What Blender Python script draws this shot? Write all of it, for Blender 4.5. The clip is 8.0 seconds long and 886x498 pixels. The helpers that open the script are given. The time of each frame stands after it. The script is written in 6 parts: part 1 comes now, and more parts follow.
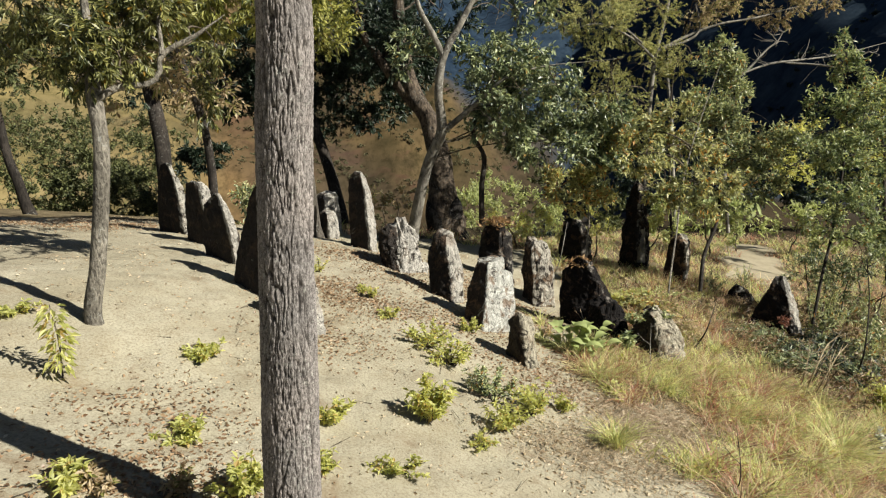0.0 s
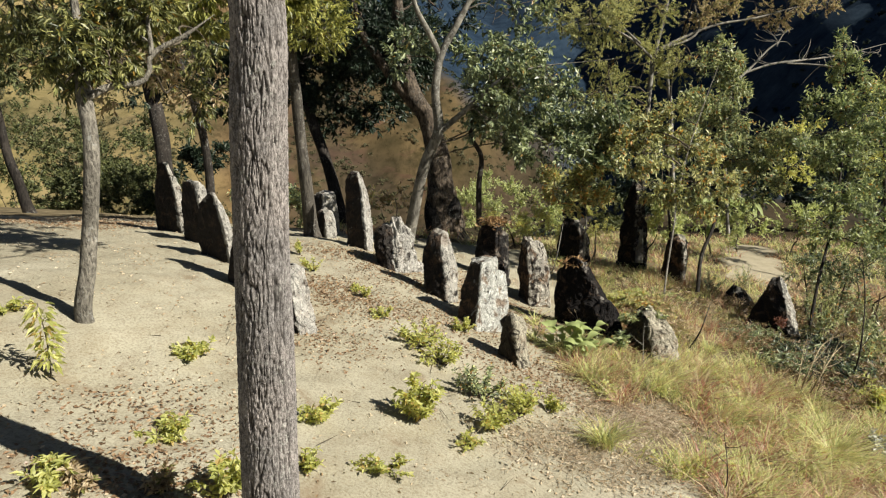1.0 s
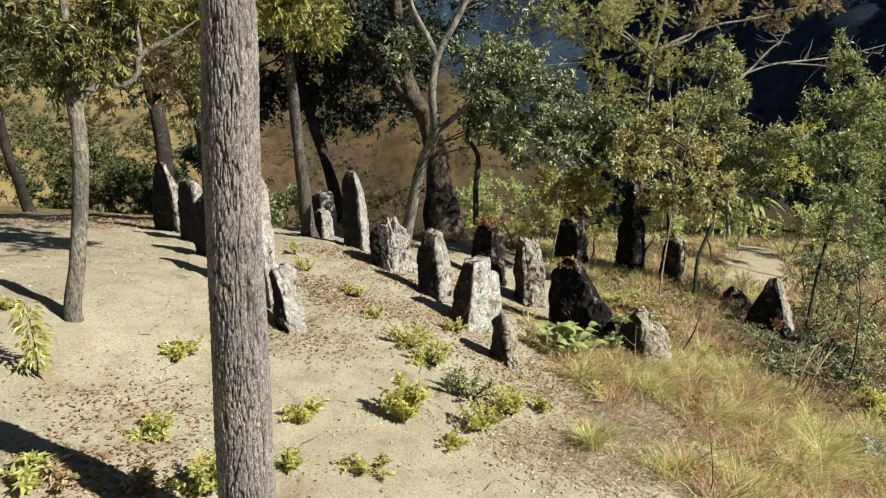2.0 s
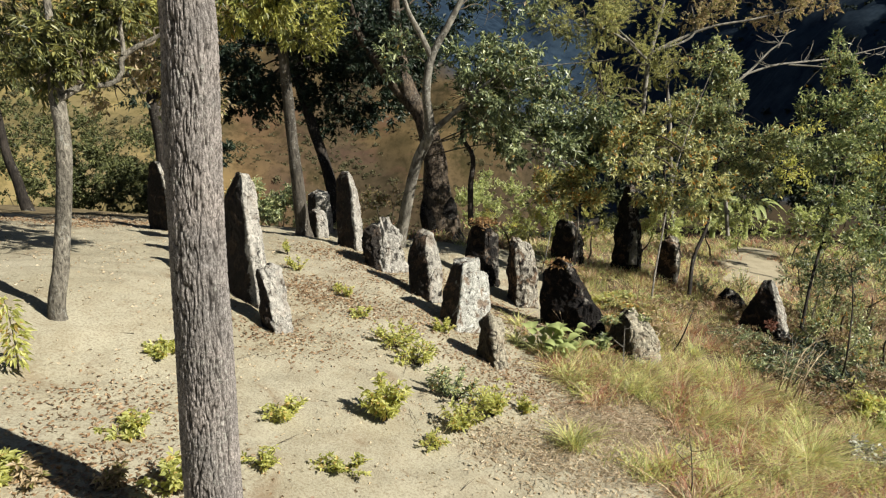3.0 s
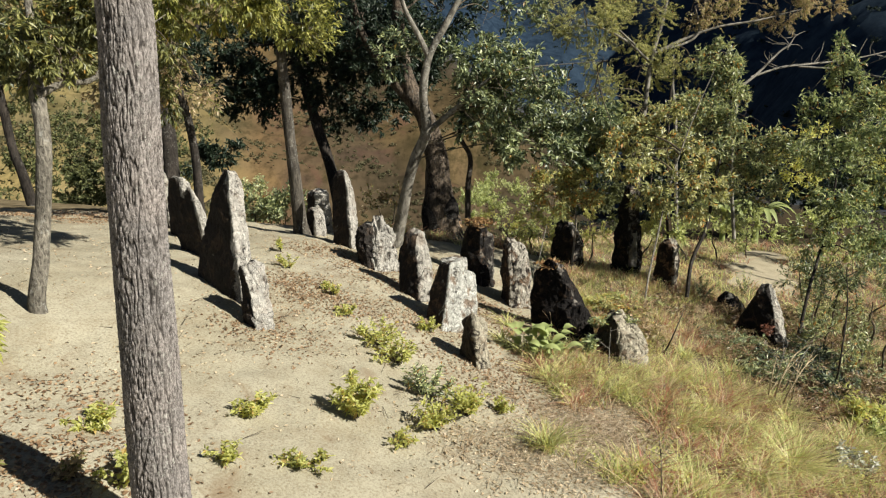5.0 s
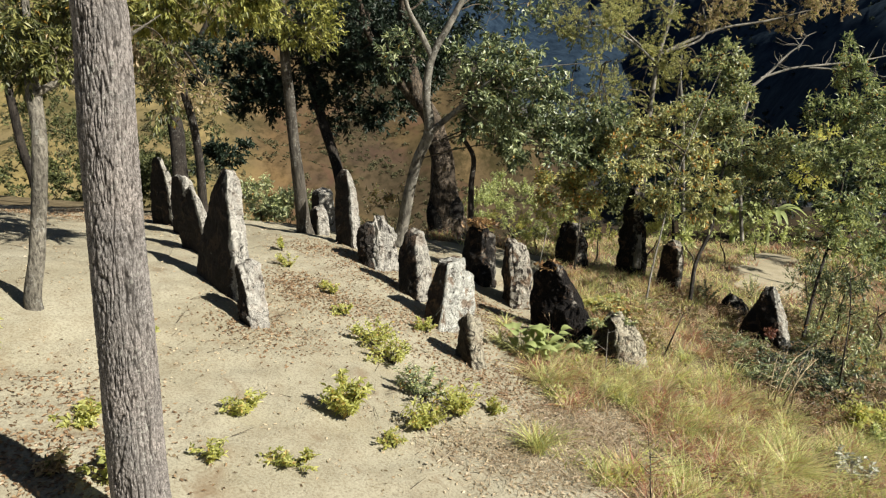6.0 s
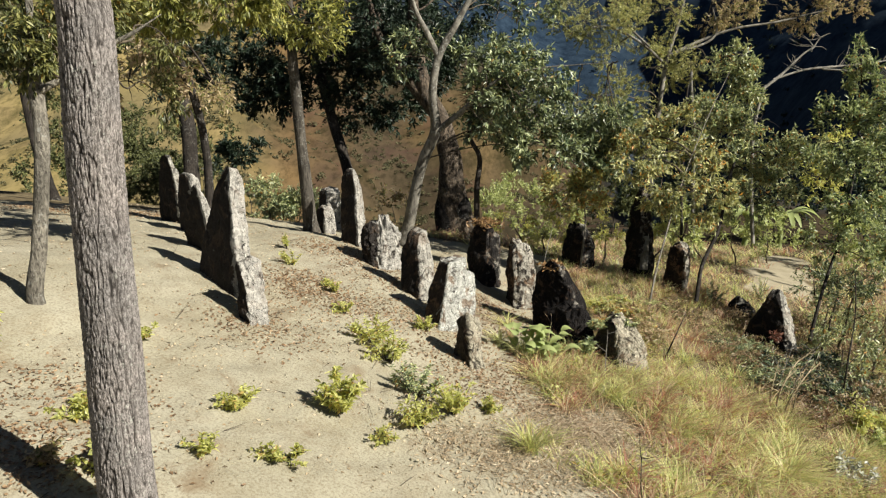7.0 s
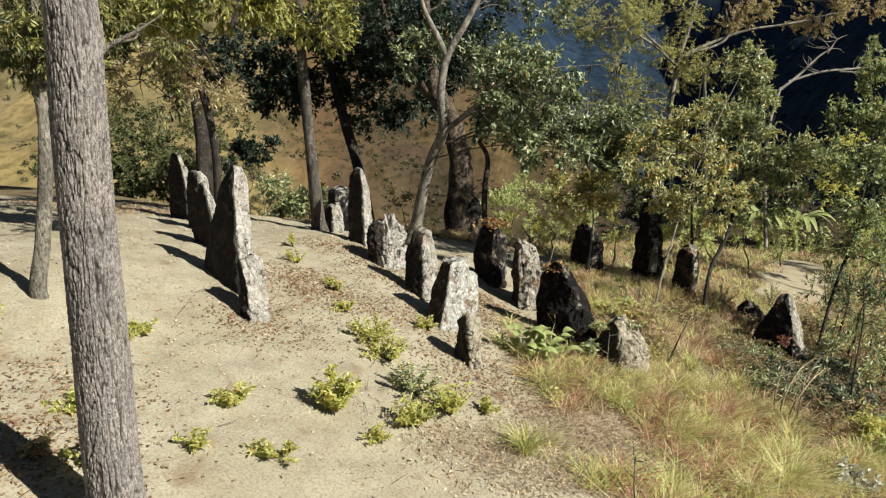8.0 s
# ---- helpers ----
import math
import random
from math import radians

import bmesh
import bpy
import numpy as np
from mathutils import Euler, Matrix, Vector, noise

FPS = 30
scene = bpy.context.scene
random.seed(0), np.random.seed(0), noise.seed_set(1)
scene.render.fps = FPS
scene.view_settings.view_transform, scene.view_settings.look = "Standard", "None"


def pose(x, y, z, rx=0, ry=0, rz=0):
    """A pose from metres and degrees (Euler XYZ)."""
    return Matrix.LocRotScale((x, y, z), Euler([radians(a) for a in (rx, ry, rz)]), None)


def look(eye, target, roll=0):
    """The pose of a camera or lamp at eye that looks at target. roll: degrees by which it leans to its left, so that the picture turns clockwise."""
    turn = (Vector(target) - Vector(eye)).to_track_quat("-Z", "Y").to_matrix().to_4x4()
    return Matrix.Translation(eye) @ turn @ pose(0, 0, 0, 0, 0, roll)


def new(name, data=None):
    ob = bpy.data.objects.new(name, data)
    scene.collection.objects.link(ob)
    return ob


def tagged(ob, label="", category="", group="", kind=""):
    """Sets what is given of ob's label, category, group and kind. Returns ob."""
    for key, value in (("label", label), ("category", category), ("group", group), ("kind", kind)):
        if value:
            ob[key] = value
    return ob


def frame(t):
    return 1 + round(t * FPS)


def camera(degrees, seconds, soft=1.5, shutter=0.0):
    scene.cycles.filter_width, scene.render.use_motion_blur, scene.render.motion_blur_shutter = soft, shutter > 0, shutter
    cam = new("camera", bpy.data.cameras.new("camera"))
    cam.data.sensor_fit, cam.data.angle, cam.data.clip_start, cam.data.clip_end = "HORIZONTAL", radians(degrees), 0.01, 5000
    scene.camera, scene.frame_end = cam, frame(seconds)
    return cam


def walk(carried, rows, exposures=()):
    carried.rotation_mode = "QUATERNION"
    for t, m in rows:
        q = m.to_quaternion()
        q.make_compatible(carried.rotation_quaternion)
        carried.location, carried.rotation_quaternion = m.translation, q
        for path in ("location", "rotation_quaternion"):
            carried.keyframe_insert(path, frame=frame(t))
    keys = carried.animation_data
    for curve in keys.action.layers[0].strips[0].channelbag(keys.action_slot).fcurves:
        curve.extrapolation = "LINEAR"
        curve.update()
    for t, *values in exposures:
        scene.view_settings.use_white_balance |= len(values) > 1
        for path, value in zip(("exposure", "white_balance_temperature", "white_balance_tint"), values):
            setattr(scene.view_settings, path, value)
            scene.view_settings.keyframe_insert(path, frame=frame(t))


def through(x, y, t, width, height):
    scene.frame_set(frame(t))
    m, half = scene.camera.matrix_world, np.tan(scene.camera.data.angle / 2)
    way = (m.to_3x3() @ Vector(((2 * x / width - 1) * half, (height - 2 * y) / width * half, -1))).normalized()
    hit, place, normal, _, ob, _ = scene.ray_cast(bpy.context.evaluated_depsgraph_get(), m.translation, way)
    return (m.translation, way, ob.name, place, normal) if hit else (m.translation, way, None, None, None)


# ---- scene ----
cam = camera(63.00, 8.0, soft=1.2)
PATH = [
    (0, 0.0000, 0.0000, 4.5000, -17.000, -0.450, 0.002),
    (0.5, 0.0701, -0.0047, 4.5029, -17.010, -0.439, 0.162),
    (1, 0.1761, -0.0161, 4.5030, -17.017, -0.388, 0.418),
    (1.5, 0.2641, -0.0262, 4.5068, -17.019, -0.398, 0.655),
    (3, 0.6417, -0.0375, 4.5213, -17.019, -0.264, 1.445),
    (3.5, 0.7651, -0.0345, 4.5190, -17.009, -0.241, 1.745),
    (4, 0.9068, -0.0434, 4.5114, -17.003, -0.166, 2.127),
    (4.5, 1.0077, -0.0453, 4.5072, -16.994, -0.094, 2.490),
    (6, 1.3551, -0.0232, 4.5172, -17.014, 0.078, 4.067),
    (6.5, 1.4516, -0.0294, 4.5121, -17.017, 0.155, 4.612),
    (7, 1.5822, -0.0442, 4.5191, -17.019, 0.236, 5.360),
    (7.5, 1.6859, -0.0459, 4.5188, -17.001, 0.306, 6.006),
    (8, 1.7995, -0.0330, 4.5225, -17.025, 0.484, 6.762),
]
walk(cam, [(t, pose(x, y, z, 90 + pitch, 0, yaw) @ pose(0, 0, 0, 0, 0, roll)) for t, x, y, z, pitch, roll, yaw in PATH])


# ---- daylight ----
SUN_AZIMUTH, SUN_ELEVATION = -21.0, 39.0  # degrees from +x towards +y; above the horizon
world = bpy.data.worlds.new("sky")
scene.world = world
world.use_nodes = True
_sky = world.node_tree.nodes.new("ShaderNodeTexSky")
_sky.sky_type = "NISHITA"
_sky.sun_disc = False
_sky.sun_elevation = radians(SUN_ELEVATION)
_sky.sun_rotation = radians(90 - SUN_AZIMUTH)
_sky.altitude = 900
_bg = world.node_tree.nodes["Background"]
_bg.inputs["Strength"].default_value = 0.021
world.node_tree.links.new(_sky.outputs["Color"], _bg.inputs["Color"])
_lamp = bpy.data.lights.new("sun", "SUN")
_lamp.energy, _lamp.angle, _lamp.color = 5.0, radians(0.6), (1.0, 0.95, 0.83)
_sun = new("sun", _lamp)
_ca, _ce = radians(SUN_AZIMUTH), radians(SUN_ELEVATION)
_sun.matrix_world = look((30 * math.cos(_ca) * math.cos(_ce), 30 * math.sin(_ca) * math.cos(_ce), 30 * math.sin(_ce)), (0, 0, 0))
scene.view_settings.exposure = 1.14


# ---- the lie of the land ----
def _smooth(a, b, v):
    s = np.clip((v - a) / (b - a), 0, 1)
    return s * s * (3 - 2 * s)


def _wave(x, y, size, seed):
    """Soft irregular relief, about -1 to 1, with forms of that size in metres."""
    out = np.zeros_like(np.asarray(x, float) + np.asarray(y, float))
    for k in range(5):
        a = seed * 1.7 + k * 2.399
        f = (0.7 + 0.27 * k) * 2 * math.pi / size
        out = out + np.sin(f * (x * math.cos(a) + y * math.sin(a)) + seed * 5.1 + k * 1.9 + 0.8 * np.sin(f * 0.45 * (y * math.cos(a) - x * math.sin(a)) + k))
    return out / 3.2


def ground_z(x, y):
    """Height of the ground: a terrace that falls to the right, an edge behind the stones, a valley, hills."""
    x, y = np.asarray(x, float), np.asarray(y, float)
    xs = 2 + 11 * np.tanh((x - 2) / 11)
    ys = 9 + 13 * np.tanh((y - 9) / 13)
    near = 0.3758 + -0.2502 * xs + -0.1043 * (ys - 10) + 0.0126 * xs * (ys - 10) + -0.0066 * xs ** 2 + -0.0091 * (ys - 10) ** 2
    # grassy mound that the low ledge holds up
    near = near + 0.55 * np.exp(-((x - 3.9) / 1.1) ** 2 - ((y - 12.2) / 1.0) ** 2)
    near = near + 0.18 * np.exp(-((x - 3.0) / 1.3) ** 2 - ((y - 6.2) / 0.8) ** 2)
    near = near + (0.018 * _wave(x, y, 1.1, 3) + 0.008 * _wave(x, y, 0.37, 5))
    # small swells and hollows of the trodden ground, shaped to fit the camera's view
    for bx, by, bz in ((1.13, 8.97, -0.123), (-0.25, 6.71, -0.059), (0.64, 6.79, -0.015), (-3.63, 7.11, 0.111), (0.32, 11.12, -0.019), (1.97, 12.81, -0.253), (-0.57, 12.82, 0.026), (3.82, 10.78, 0.062), (5.64, 15.97, 0.428), (-2.06, 14.72, 0.221), (-1.56, 8.41, -0.109), (-0.33, 8.75, 0.063), (-2.29, 15.20, -0.136), (-2.77, 6.02, -0.214), (-2.41, 4.46, 0.151), (-4.76, 8.39, 0.137)):
        near = near + bz * np.exp(-((x - bx) ** 2 + (y - by) ** 2) / 2.4)
    # the terrace's edge and the slope behind it
    edge = 17.0 + 1.2 * np.tanh((x + 3) / 2) + 0.5 * np.clip(x, 0, 16) - 0.45 * np.clip(-4.5 - x, 0, 14) * -1
    over = np.maximum(y - edge, 0)
    drop = 0.16 + 0.36 * _smooth(7, -1, x / (1 + np.maximum(y - 30, 0) / 12))
    fall = drop * (np.sqrt(over ** 2 + 4) - 2)
    fall = 22 * np.tanh(fall / 22)
    z = near - fall + 0.5 * _wave(x, y, 13, 7) * _smooth(2, 18, over)
    # far side of the valley: dry grass hills
    r = np.hypot(x, y)
    side = x / np.maximum(y, 1.0)
    start = 46 + 40 * _smooth(-0.42, -0.05, side) + 60 * _smooth(-0.05, 0.35, side)
    rise = np.maximum(r - start, 0)
    front = _smooth(8, 26, y)
    hill = (0.30 - 0.05 * _smooth(-0.42, -0.05, side)) * (np.sqrt(rise ** 2 + 100) - 10)
    hill = hill * (1 + 0.22 * _wave(x, y, 85, 11)) + 2.2 * _wave(x, y, 31, 13) * _smooth(0, 30, rise)
    hill = 130 * np.tanh(hill / 130)
    z = z + hill * front
    # steep valley wall on the right whose flank is turned from the sun
    foot = 34 + 0.02 * y + 3 * _wave(x * 0.2, y, 60, 17) + 6 * _wave(x * 0.2, y, 210, 2)
    along = np.clip(y - 22, 0, 210)
    top = np.minimum(8 + 0.7 * along, 26 + 0.13 * along) + 4 * _wave(x, y, 90, 19)
    wall = np.clip(1.25 * (x - foot), 0, None)
    wall = top * np.tanh(wall / np.maximum(top, 4)) + 2.0 * _wave(x, y, 17, 23) * _smooth(0, 12, x - foot)
    z = z + wall * _smooth(16, 40, y)
    return z


# ---- mesh and material helpers ----
def mesh_from(name, verts, faces, material=None, smooth=True, attrs=()):
    """A mesh from arrays of corners and of triangles or quads."""
    verts, faces = np.asarray(verts, np.float32).reshape(-1, 3), np.asarray(faces, np.int32)
    me = bpy.data.meshes.new(name)
    n, k = faces.shape
    me.vertices.add(len(verts))
    me.vertices.foreach_set("co", verts.ravel())
    me.loops.add(n * k)
    me.loops.foreach_set("vertex_index", faces.ravel())
    me.polygons.add(n)
    me.polygons.foreach_set("loop_start", np.arange(0, n * k, k, dtype=np.int32))
    me.polygons.foreach_set("use_smooth", np.full(n, smooth))
    for key, values in attrs:
        me.attributes.new(key, "FLOAT", "POINT").data.foreach_set("value", np.asarray(values, np.float32).ravel())
    me.update(calc_edges=True)
    me.validate()
    if material:
        me.materials.append(material)
    return me


def thing(name, place=(0, 0, 0), label="", category="", group="", kind=""):
    ob = new(name)
    ob.location = place
    return tagged(ob, label, category, group, kind)


def part(name, me, parent, label=""):
    """A mesh, given in world places, as a part of a thing."""
    ob = new(name, me)
    if parent is not None:
        ob.parent = parent
        # parts of parts already stand in world places
        if parent.parent is None:
            ob.matrix_parent_inverse = Matrix.Translation(-Vector(parent.location))
    if label:
        ob["label"] = label
    return ob


ALBEDO = 0.78  # all colours below are relative to a bright card of this reflectance


class Nodes:
    """A small writer of node materials."""

    def __init__(self, name):
        self.mat = bpy.data.materials.new(name)
        self.mat.use_nodes = True
        self.tree = self.mat.node_tree
        self.bsdf = self.tree.nodes["Principled BSDF"]
        self.out = self.tree.nodes["Material Output"]

    def node(self, kind, **values):
        n = self.tree.nodes.new(kind)
        for key, v in values.items():
            n.inputs[key].default_value = v
        return n

    def link(self, a, b):
        self.tree.links.new(a, b)

    def where(self, scale=(1, 1, 1)):
        n = self.tree.nodes.new("ShaderNodeMapping")
        n.inputs["Scale"].default_value = scale
        g = self.tree.nodes.new("ShaderNodeNewGeometry")
        self.link(g.outputs["Position"], n.inputs["Vector"])
        return n.outputs["Vector"]

    def noise(self, scale, detail=4, rough=0.55, at=None, warp=0.0):
        n = self.node("ShaderNodeTexNoise", Scale=scale, Detail=detail, Roughness=rough, Distortion=warp)
        self.link(at or self.where(), n.inputs["Vector"])
        return n.outputs["Fac"]

    def cells(self, scale, at=None, feature="F1"):
        n = self.node("ShaderNodeTexVoronoi", Scale=scale)
        n.feature = feature
        self.link(at or self.where(), n.inputs["Vector"])
        return n.outputs["Distance"]

    def ramp(self, value, *stops):
        n = self.tree.nodes.new("ShaderNodeValToRGB")
        e = n.color_ramp.elements
        while len(e) < len(stops):
            e.new(0.5)
        for el, (p, c) in zip(e, stops):
            el.position = p
            el.color = (c, c, c, 1) if isinstance(c, (int, float)) else (*c, 1)
        self.link(value, n.inputs["Fac"])
        return n.outputs["Color"]

    def mix(self, fac, a, b, blend="MIX"):
        n = self.tree.nodes.new("ShaderNodeMix")
        n.data_type, n.blend_type = "RGBA", blend
        for socket, v in ((n.inputs[0], fac), (n.inputs[6], a), (n.inputs[7], b)):
            if isinstance(v, bpy.types.NodeSocket):
                self.link(v, socket)
            elif isinstance(v, (int, float)):
                socket.default_value = v if socket == n.inputs[0] else (v, v, v, 1)
            else:
                socket.default_value = (*v, 1)
        return n.outputs[2]

    def calc(self, op, a, b=0.0):
        n = self.tree.nodes.new("ShaderNodeMath")
        n.operation = op
        for socket, v in zip(n.inputs, (a, b)):
            if isinstance(v, bpy.types.NodeSocket):
                self.link(v, socket)
            else:
                socket.default_value = v
        return n.outputs[0]

    def attr(self, name):
        n = self.tree.nodes.new("ShaderNodeAttribute")
        n.attribute_name = name
        return n.outputs["Fac"]

    def island(self):
        return self.tree.nodes.new("ShaderNodeNewGeometry").outputs["Random Per Island"]

    def one(self):
        return self.tree.nodes.new("ShaderNodeObjectInfo").outputs["Random"]

    def finish(self, colour, rough=0.85, bump=None, depth=0.02, strength=0.8, gloss=0.3):
        colour = self.mix(1.0, colour, ALBEDO, "MULTIPLY")
        if isinstance(colour, bpy.types.NodeSocket):
            self.link(colour, self.bsdf.inputs["Base Color"])
        else:
            self.bsdf.inputs["Base Color"].default_value = (*colour, 1)
        if isinstance(rough, bpy.types.NodeSocket):
            self.link(rough, self.bsdf.inputs["Roughness"])
        else:
            self.bsdf.inputs["Roughness"].default_value = rough
        self.bsdf.inputs["Specular IOR Level"].default_value = gloss
        if bump is not None:
            n = self.node("ShaderNodeBump", Strength=strength, Distance=depth)
            self.link(bump, n.inputs["Height"])
            self.link(n.outputs["Normal"], self.bsdf.inputs["Normal"])
        return self.mat


def leaf_material(name, dark, mid, light, dry=None, dry_share=0.0, through=0.35, gloss=0.4, rough=0.45):
    """Leaves: each one has its own shade; light also comes through the blade."""
    m = Nodes(name)
    r = m.island()
    colour = m.ramp(r, (0.0, dark), (0.5, mid), (1.0, light))
    patch = m.noise(1.3, 2)
    colour = m.mix(m.ramp(patch, (0.4, 0.0), (0.72, 0.28)), colour, light)
    if dry:
        pick = m.calc("FRACT", m.calc("MULTIPLY", r, 37.7))
        local = m.ramp(m.noise(0.9, 2), (0.35, 0.4), (0.65, 1.6))
        pick = m.calc("LESS_THAN", pick, m.calc("MULTIPLY", local, dry_share))
        colour = m.mix(pick, colour, dry)
    m.finish(colour, rough, gloss=gloss)
    t = m.tree.nodes.new("ShaderNodeBsdfTranslucent")
    warm = m.mix(1.0, colour, (1.0, 0.98, 0.72), "MULTIPLY")
    bright = m.mix(1.0, warm, 1.6 * ALBEDO, "MULTIPLY")
    m.link(bright, t.inputs["Color"])
    s = m.node("ShaderNodeMixShader", Fac=through)
    m.link(m.bsdf.outputs[0], s.inputs[1])
    m.link(t.outputs[0], s.inputs[2])
    m.link(s.outputs[0], m.out.inputs["Surface"])
    return m.mat


def bark_material(name, dark, light, fleck=0.0, grain=(26, 26, 5), depth=0.02):
    m = Nodes(name)
    at = m.where(grain)
    furrow = m.noise(1.0, 5, 0.6, at, 0.6)
    colour = m.ramp(furrow, (0.32, dark), (0.5, tuple(0.5 * (a + b) for a, b in zip(dark, light))), (0.68, light))
    stain = m.ramp(m.noise(2.3, 4), (0.4, 0.62), (0.62, 1.1))
    colour = m.mix(1.0, colour, stain, "MULTIPLY")
    if fleck:
        spot = m.calc("MULTIPLY", m.ramp(m.noise(22, 4), (0.56, 0.0), (0.64, fleck)), m.ramp(m.noise(3.1, 4), (0.45, 0.0), (0.6, 1.0)))
        colour = m.mix(spot, colour, (0.36, 0.36, 0.33))
    fine = m.noise(90, 4)
    height = m.calc("ADD", furrow, m.calc("MULTIPLY", fine, 0.25))
    return m.finish(colour, 0.92, height, depth, 0.9, 0.2)


def resample(points, radii, step):
    """A smooth line through the points, with radii, about every step metres."""
    pts = np.array(points, float)
    seg = np.linalg.norm(np.diff(pts, axis=0), axis=1)
    s = np.r_[0, np.cumsum(seg)]
    n = max(2, int(s[-1] / step) + 1)
    t = np.linspace(0, s[-1], n)
    tang = np.gradient(pts, s, axis=0) if len(pts) > 2 else np.repeat([(pts[1] - pts[0]) / s[-1]], 2, 0)
    k = np.clip(np.searchsorted(s, t, "right") - 1, 0, len(seg) - 1)
    h = seg[k]
    u = ((t - s[k]) / h)[:, None]
    h = h[:, None]
    out = (2 * u ** 3 - 3 * u ** 2 + 1) * pts[k] + (u ** 3 - 2 * u ** 2 + u) * h * tang[k] + (-2 * u ** 3 + 3 * u ** 2) * pts[k + 1] + (u ** 3 - u ** 2) * h * tang[k + 1]
    return out, np.interp(t, s, radii)


def tube(points, radii, sides=10, step=0.12, rough=0.0, seed=0, closed=True):
    """Corners and quads of a tapering, slightly uneven round limb."""
    line, rad = resample(points, radii, step)
    d = np.gradient(line, axis=0)
    d /= np.linalg.norm(d, axis=1)[:, None] + 1e-9
    ref = np.array([0.31, 0.95, 0.02]) if abs(d[0, 1]) < 0.8 else np.array([1.0, 0.1, 0.0])
    a = np.cross(d, ref)
    a /= np.linalg.norm(a, axis=1)[:, None]
    b = np.cross(d, a)
    th = np.linspace(0, 2 * np.pi, sides, endpoint=False)
    rr = rad[:, None] * np.ones((1, sides))
    if rough:
        for i, p in enumerate(line):
            for j in range(sides):
                q = Vector((p[0] * 0.6 + math.cos(th[j]) * 0.8 + seed, p[1] * 0.6 + math.sin(th[j]) * 0.8, p[2] * 1.6))
                rr[i, j] *= 1 + rough * noise.noise(q)
    ring = line[:, None] + rr[..., None] * (np.cos(th)[None, :, None] * a[:, None] + np.sin(th)[None, :, None] * b[:, None])
    n = len(line)
    i, j = np.meshgrid(np.arange(n - 1), np.arange(sides), indexing="ij")
    k = (j + 1) % sides
    quads = np.stack([i * sides + j, i * sides + k, (i + 1) * sides + k, (i + 1) * sides + j], -1).reshape(-1, 4)
    return ring.reshape(-1, 3), quads


def joined(pieces):
    """Several (corners, faces) as one."""
    verts, faces, n = [], [], 0
    for v, f in pieces:
        verts.append(v)
        faces.append(np.asarray(f) + n)
        n += len(v)
    return np.concatenate(verts), np.concatenate(faces)


def unit(v):
    return v / (np.linalg.norm(v, axis=-1, keepdims=True) + 1e-9)


def leaves_at(rng, place, way, length, width, fold=0.25, droop=0.0):
    """Two-triangle leaves, folded on the midrib: corners and triangles."""
    n = len(place)
    way = unit(way)
    side = unit(np.cross(way, unit(rng.normal(size=(n, 3)) * 0.7 + (0, 0, 1))))
    up = np.cross(side, way)
    ln = (length * rng.uniform(0.6, 1.25, n))[:, None]
    wd = (width * rng.uniform(0.7, 1.2, n))[:, None]
    tip = place + way * ln + np.array((0, 0, -1)) * ln * droop
    mid = place + way * ln * 0.45 + up * wd * fold
    v = np.stack([place, mid + side * wd * 0.5, tip, mid - side * wd * 0.5], 1).reshape(-1, 3)
    i = np.arange(n)[:, None] * 4
    f = np.stack([i + [0, 1, 2], i + [0, 2, 3]], 1).reshape(-1, 3)
    return v, f


def twigs_at(start, end, thick):
    """Thin three-sided twigs from start to end."""
    d = unit(end - start)
    a = unit(np.cross(d, (0.3, 0.2, 0.93)))
    b = np.cross(d, a)
    ring = [a * math.cos(q) + b * math.sin(q) for q in (0, 2.1, 4.2)]
    v = np.stack([start + r * thick for r in ring] + [end + r * thick * 0.4 for r in ring], 1).reshape(-1, 3)
    i = np.arange(len(start))[:, None] * 6
    f = np.stack([i + [0, 1, 4, 3], i + [1, 2, 5, 4], i + [2, 0, 3, 5]], 1).reshape(-1, 4)
    return v, f


def spray(rng, clusters, leaf, width, per=12, reach=0.3, droop=0.3, rise=0.3, thick=0.003):
    """Twigs with leaves that fill soft clusters (centre, radii, number of twigs). Returns the leaves and the twigs."""
    starts, ends = [], []
    for centre, radii, count in clusters:
        count = int(count * 1.55)
        d = unit(rng.normal(size=(count, 3)))
        # tufts within the cluster leave gaps between them
        knots = unit(rng.normal(size=(max(4, count // 15), 3))) * (rng.uniform(0.25, 1.0, (max(4, count // 15), 1)) ** 0.5)
        k = knots[rng.integers(0, len(knots), count)]
        p = k + d * 0.21 * rng.uniform(0.2, 1, (count, 1))
        p = np.array(centre) + p * np.array(radii)
        out = unit(k * np.array(radii)) * 0.6 + d * 0.8 + (0, 0, rise)
        starts.append(p)
        ends.append(p + unit(out) * reach * rng.uniform(0.5, 1.25, (count, 1)))
    s, e = np.concatenate(starts), np.concatenate(ends)
    n = len(s)
    u = rng.uniform(0.15, 1.0, (n, per, 1))
    at = (s[:, None] + (e - s)[:, None] * u).reshape(-1, 3)
    way = np.repeat(unit(e - s), per, 0) * 0.7 + unit(rng.normal(size=(n * per, 3))) * 0.9 + (0, 0, -droop)
    return leaves_at(rng, at, way, leaf * 1.5, width * 1.5), twigs_at(s, e, thick)


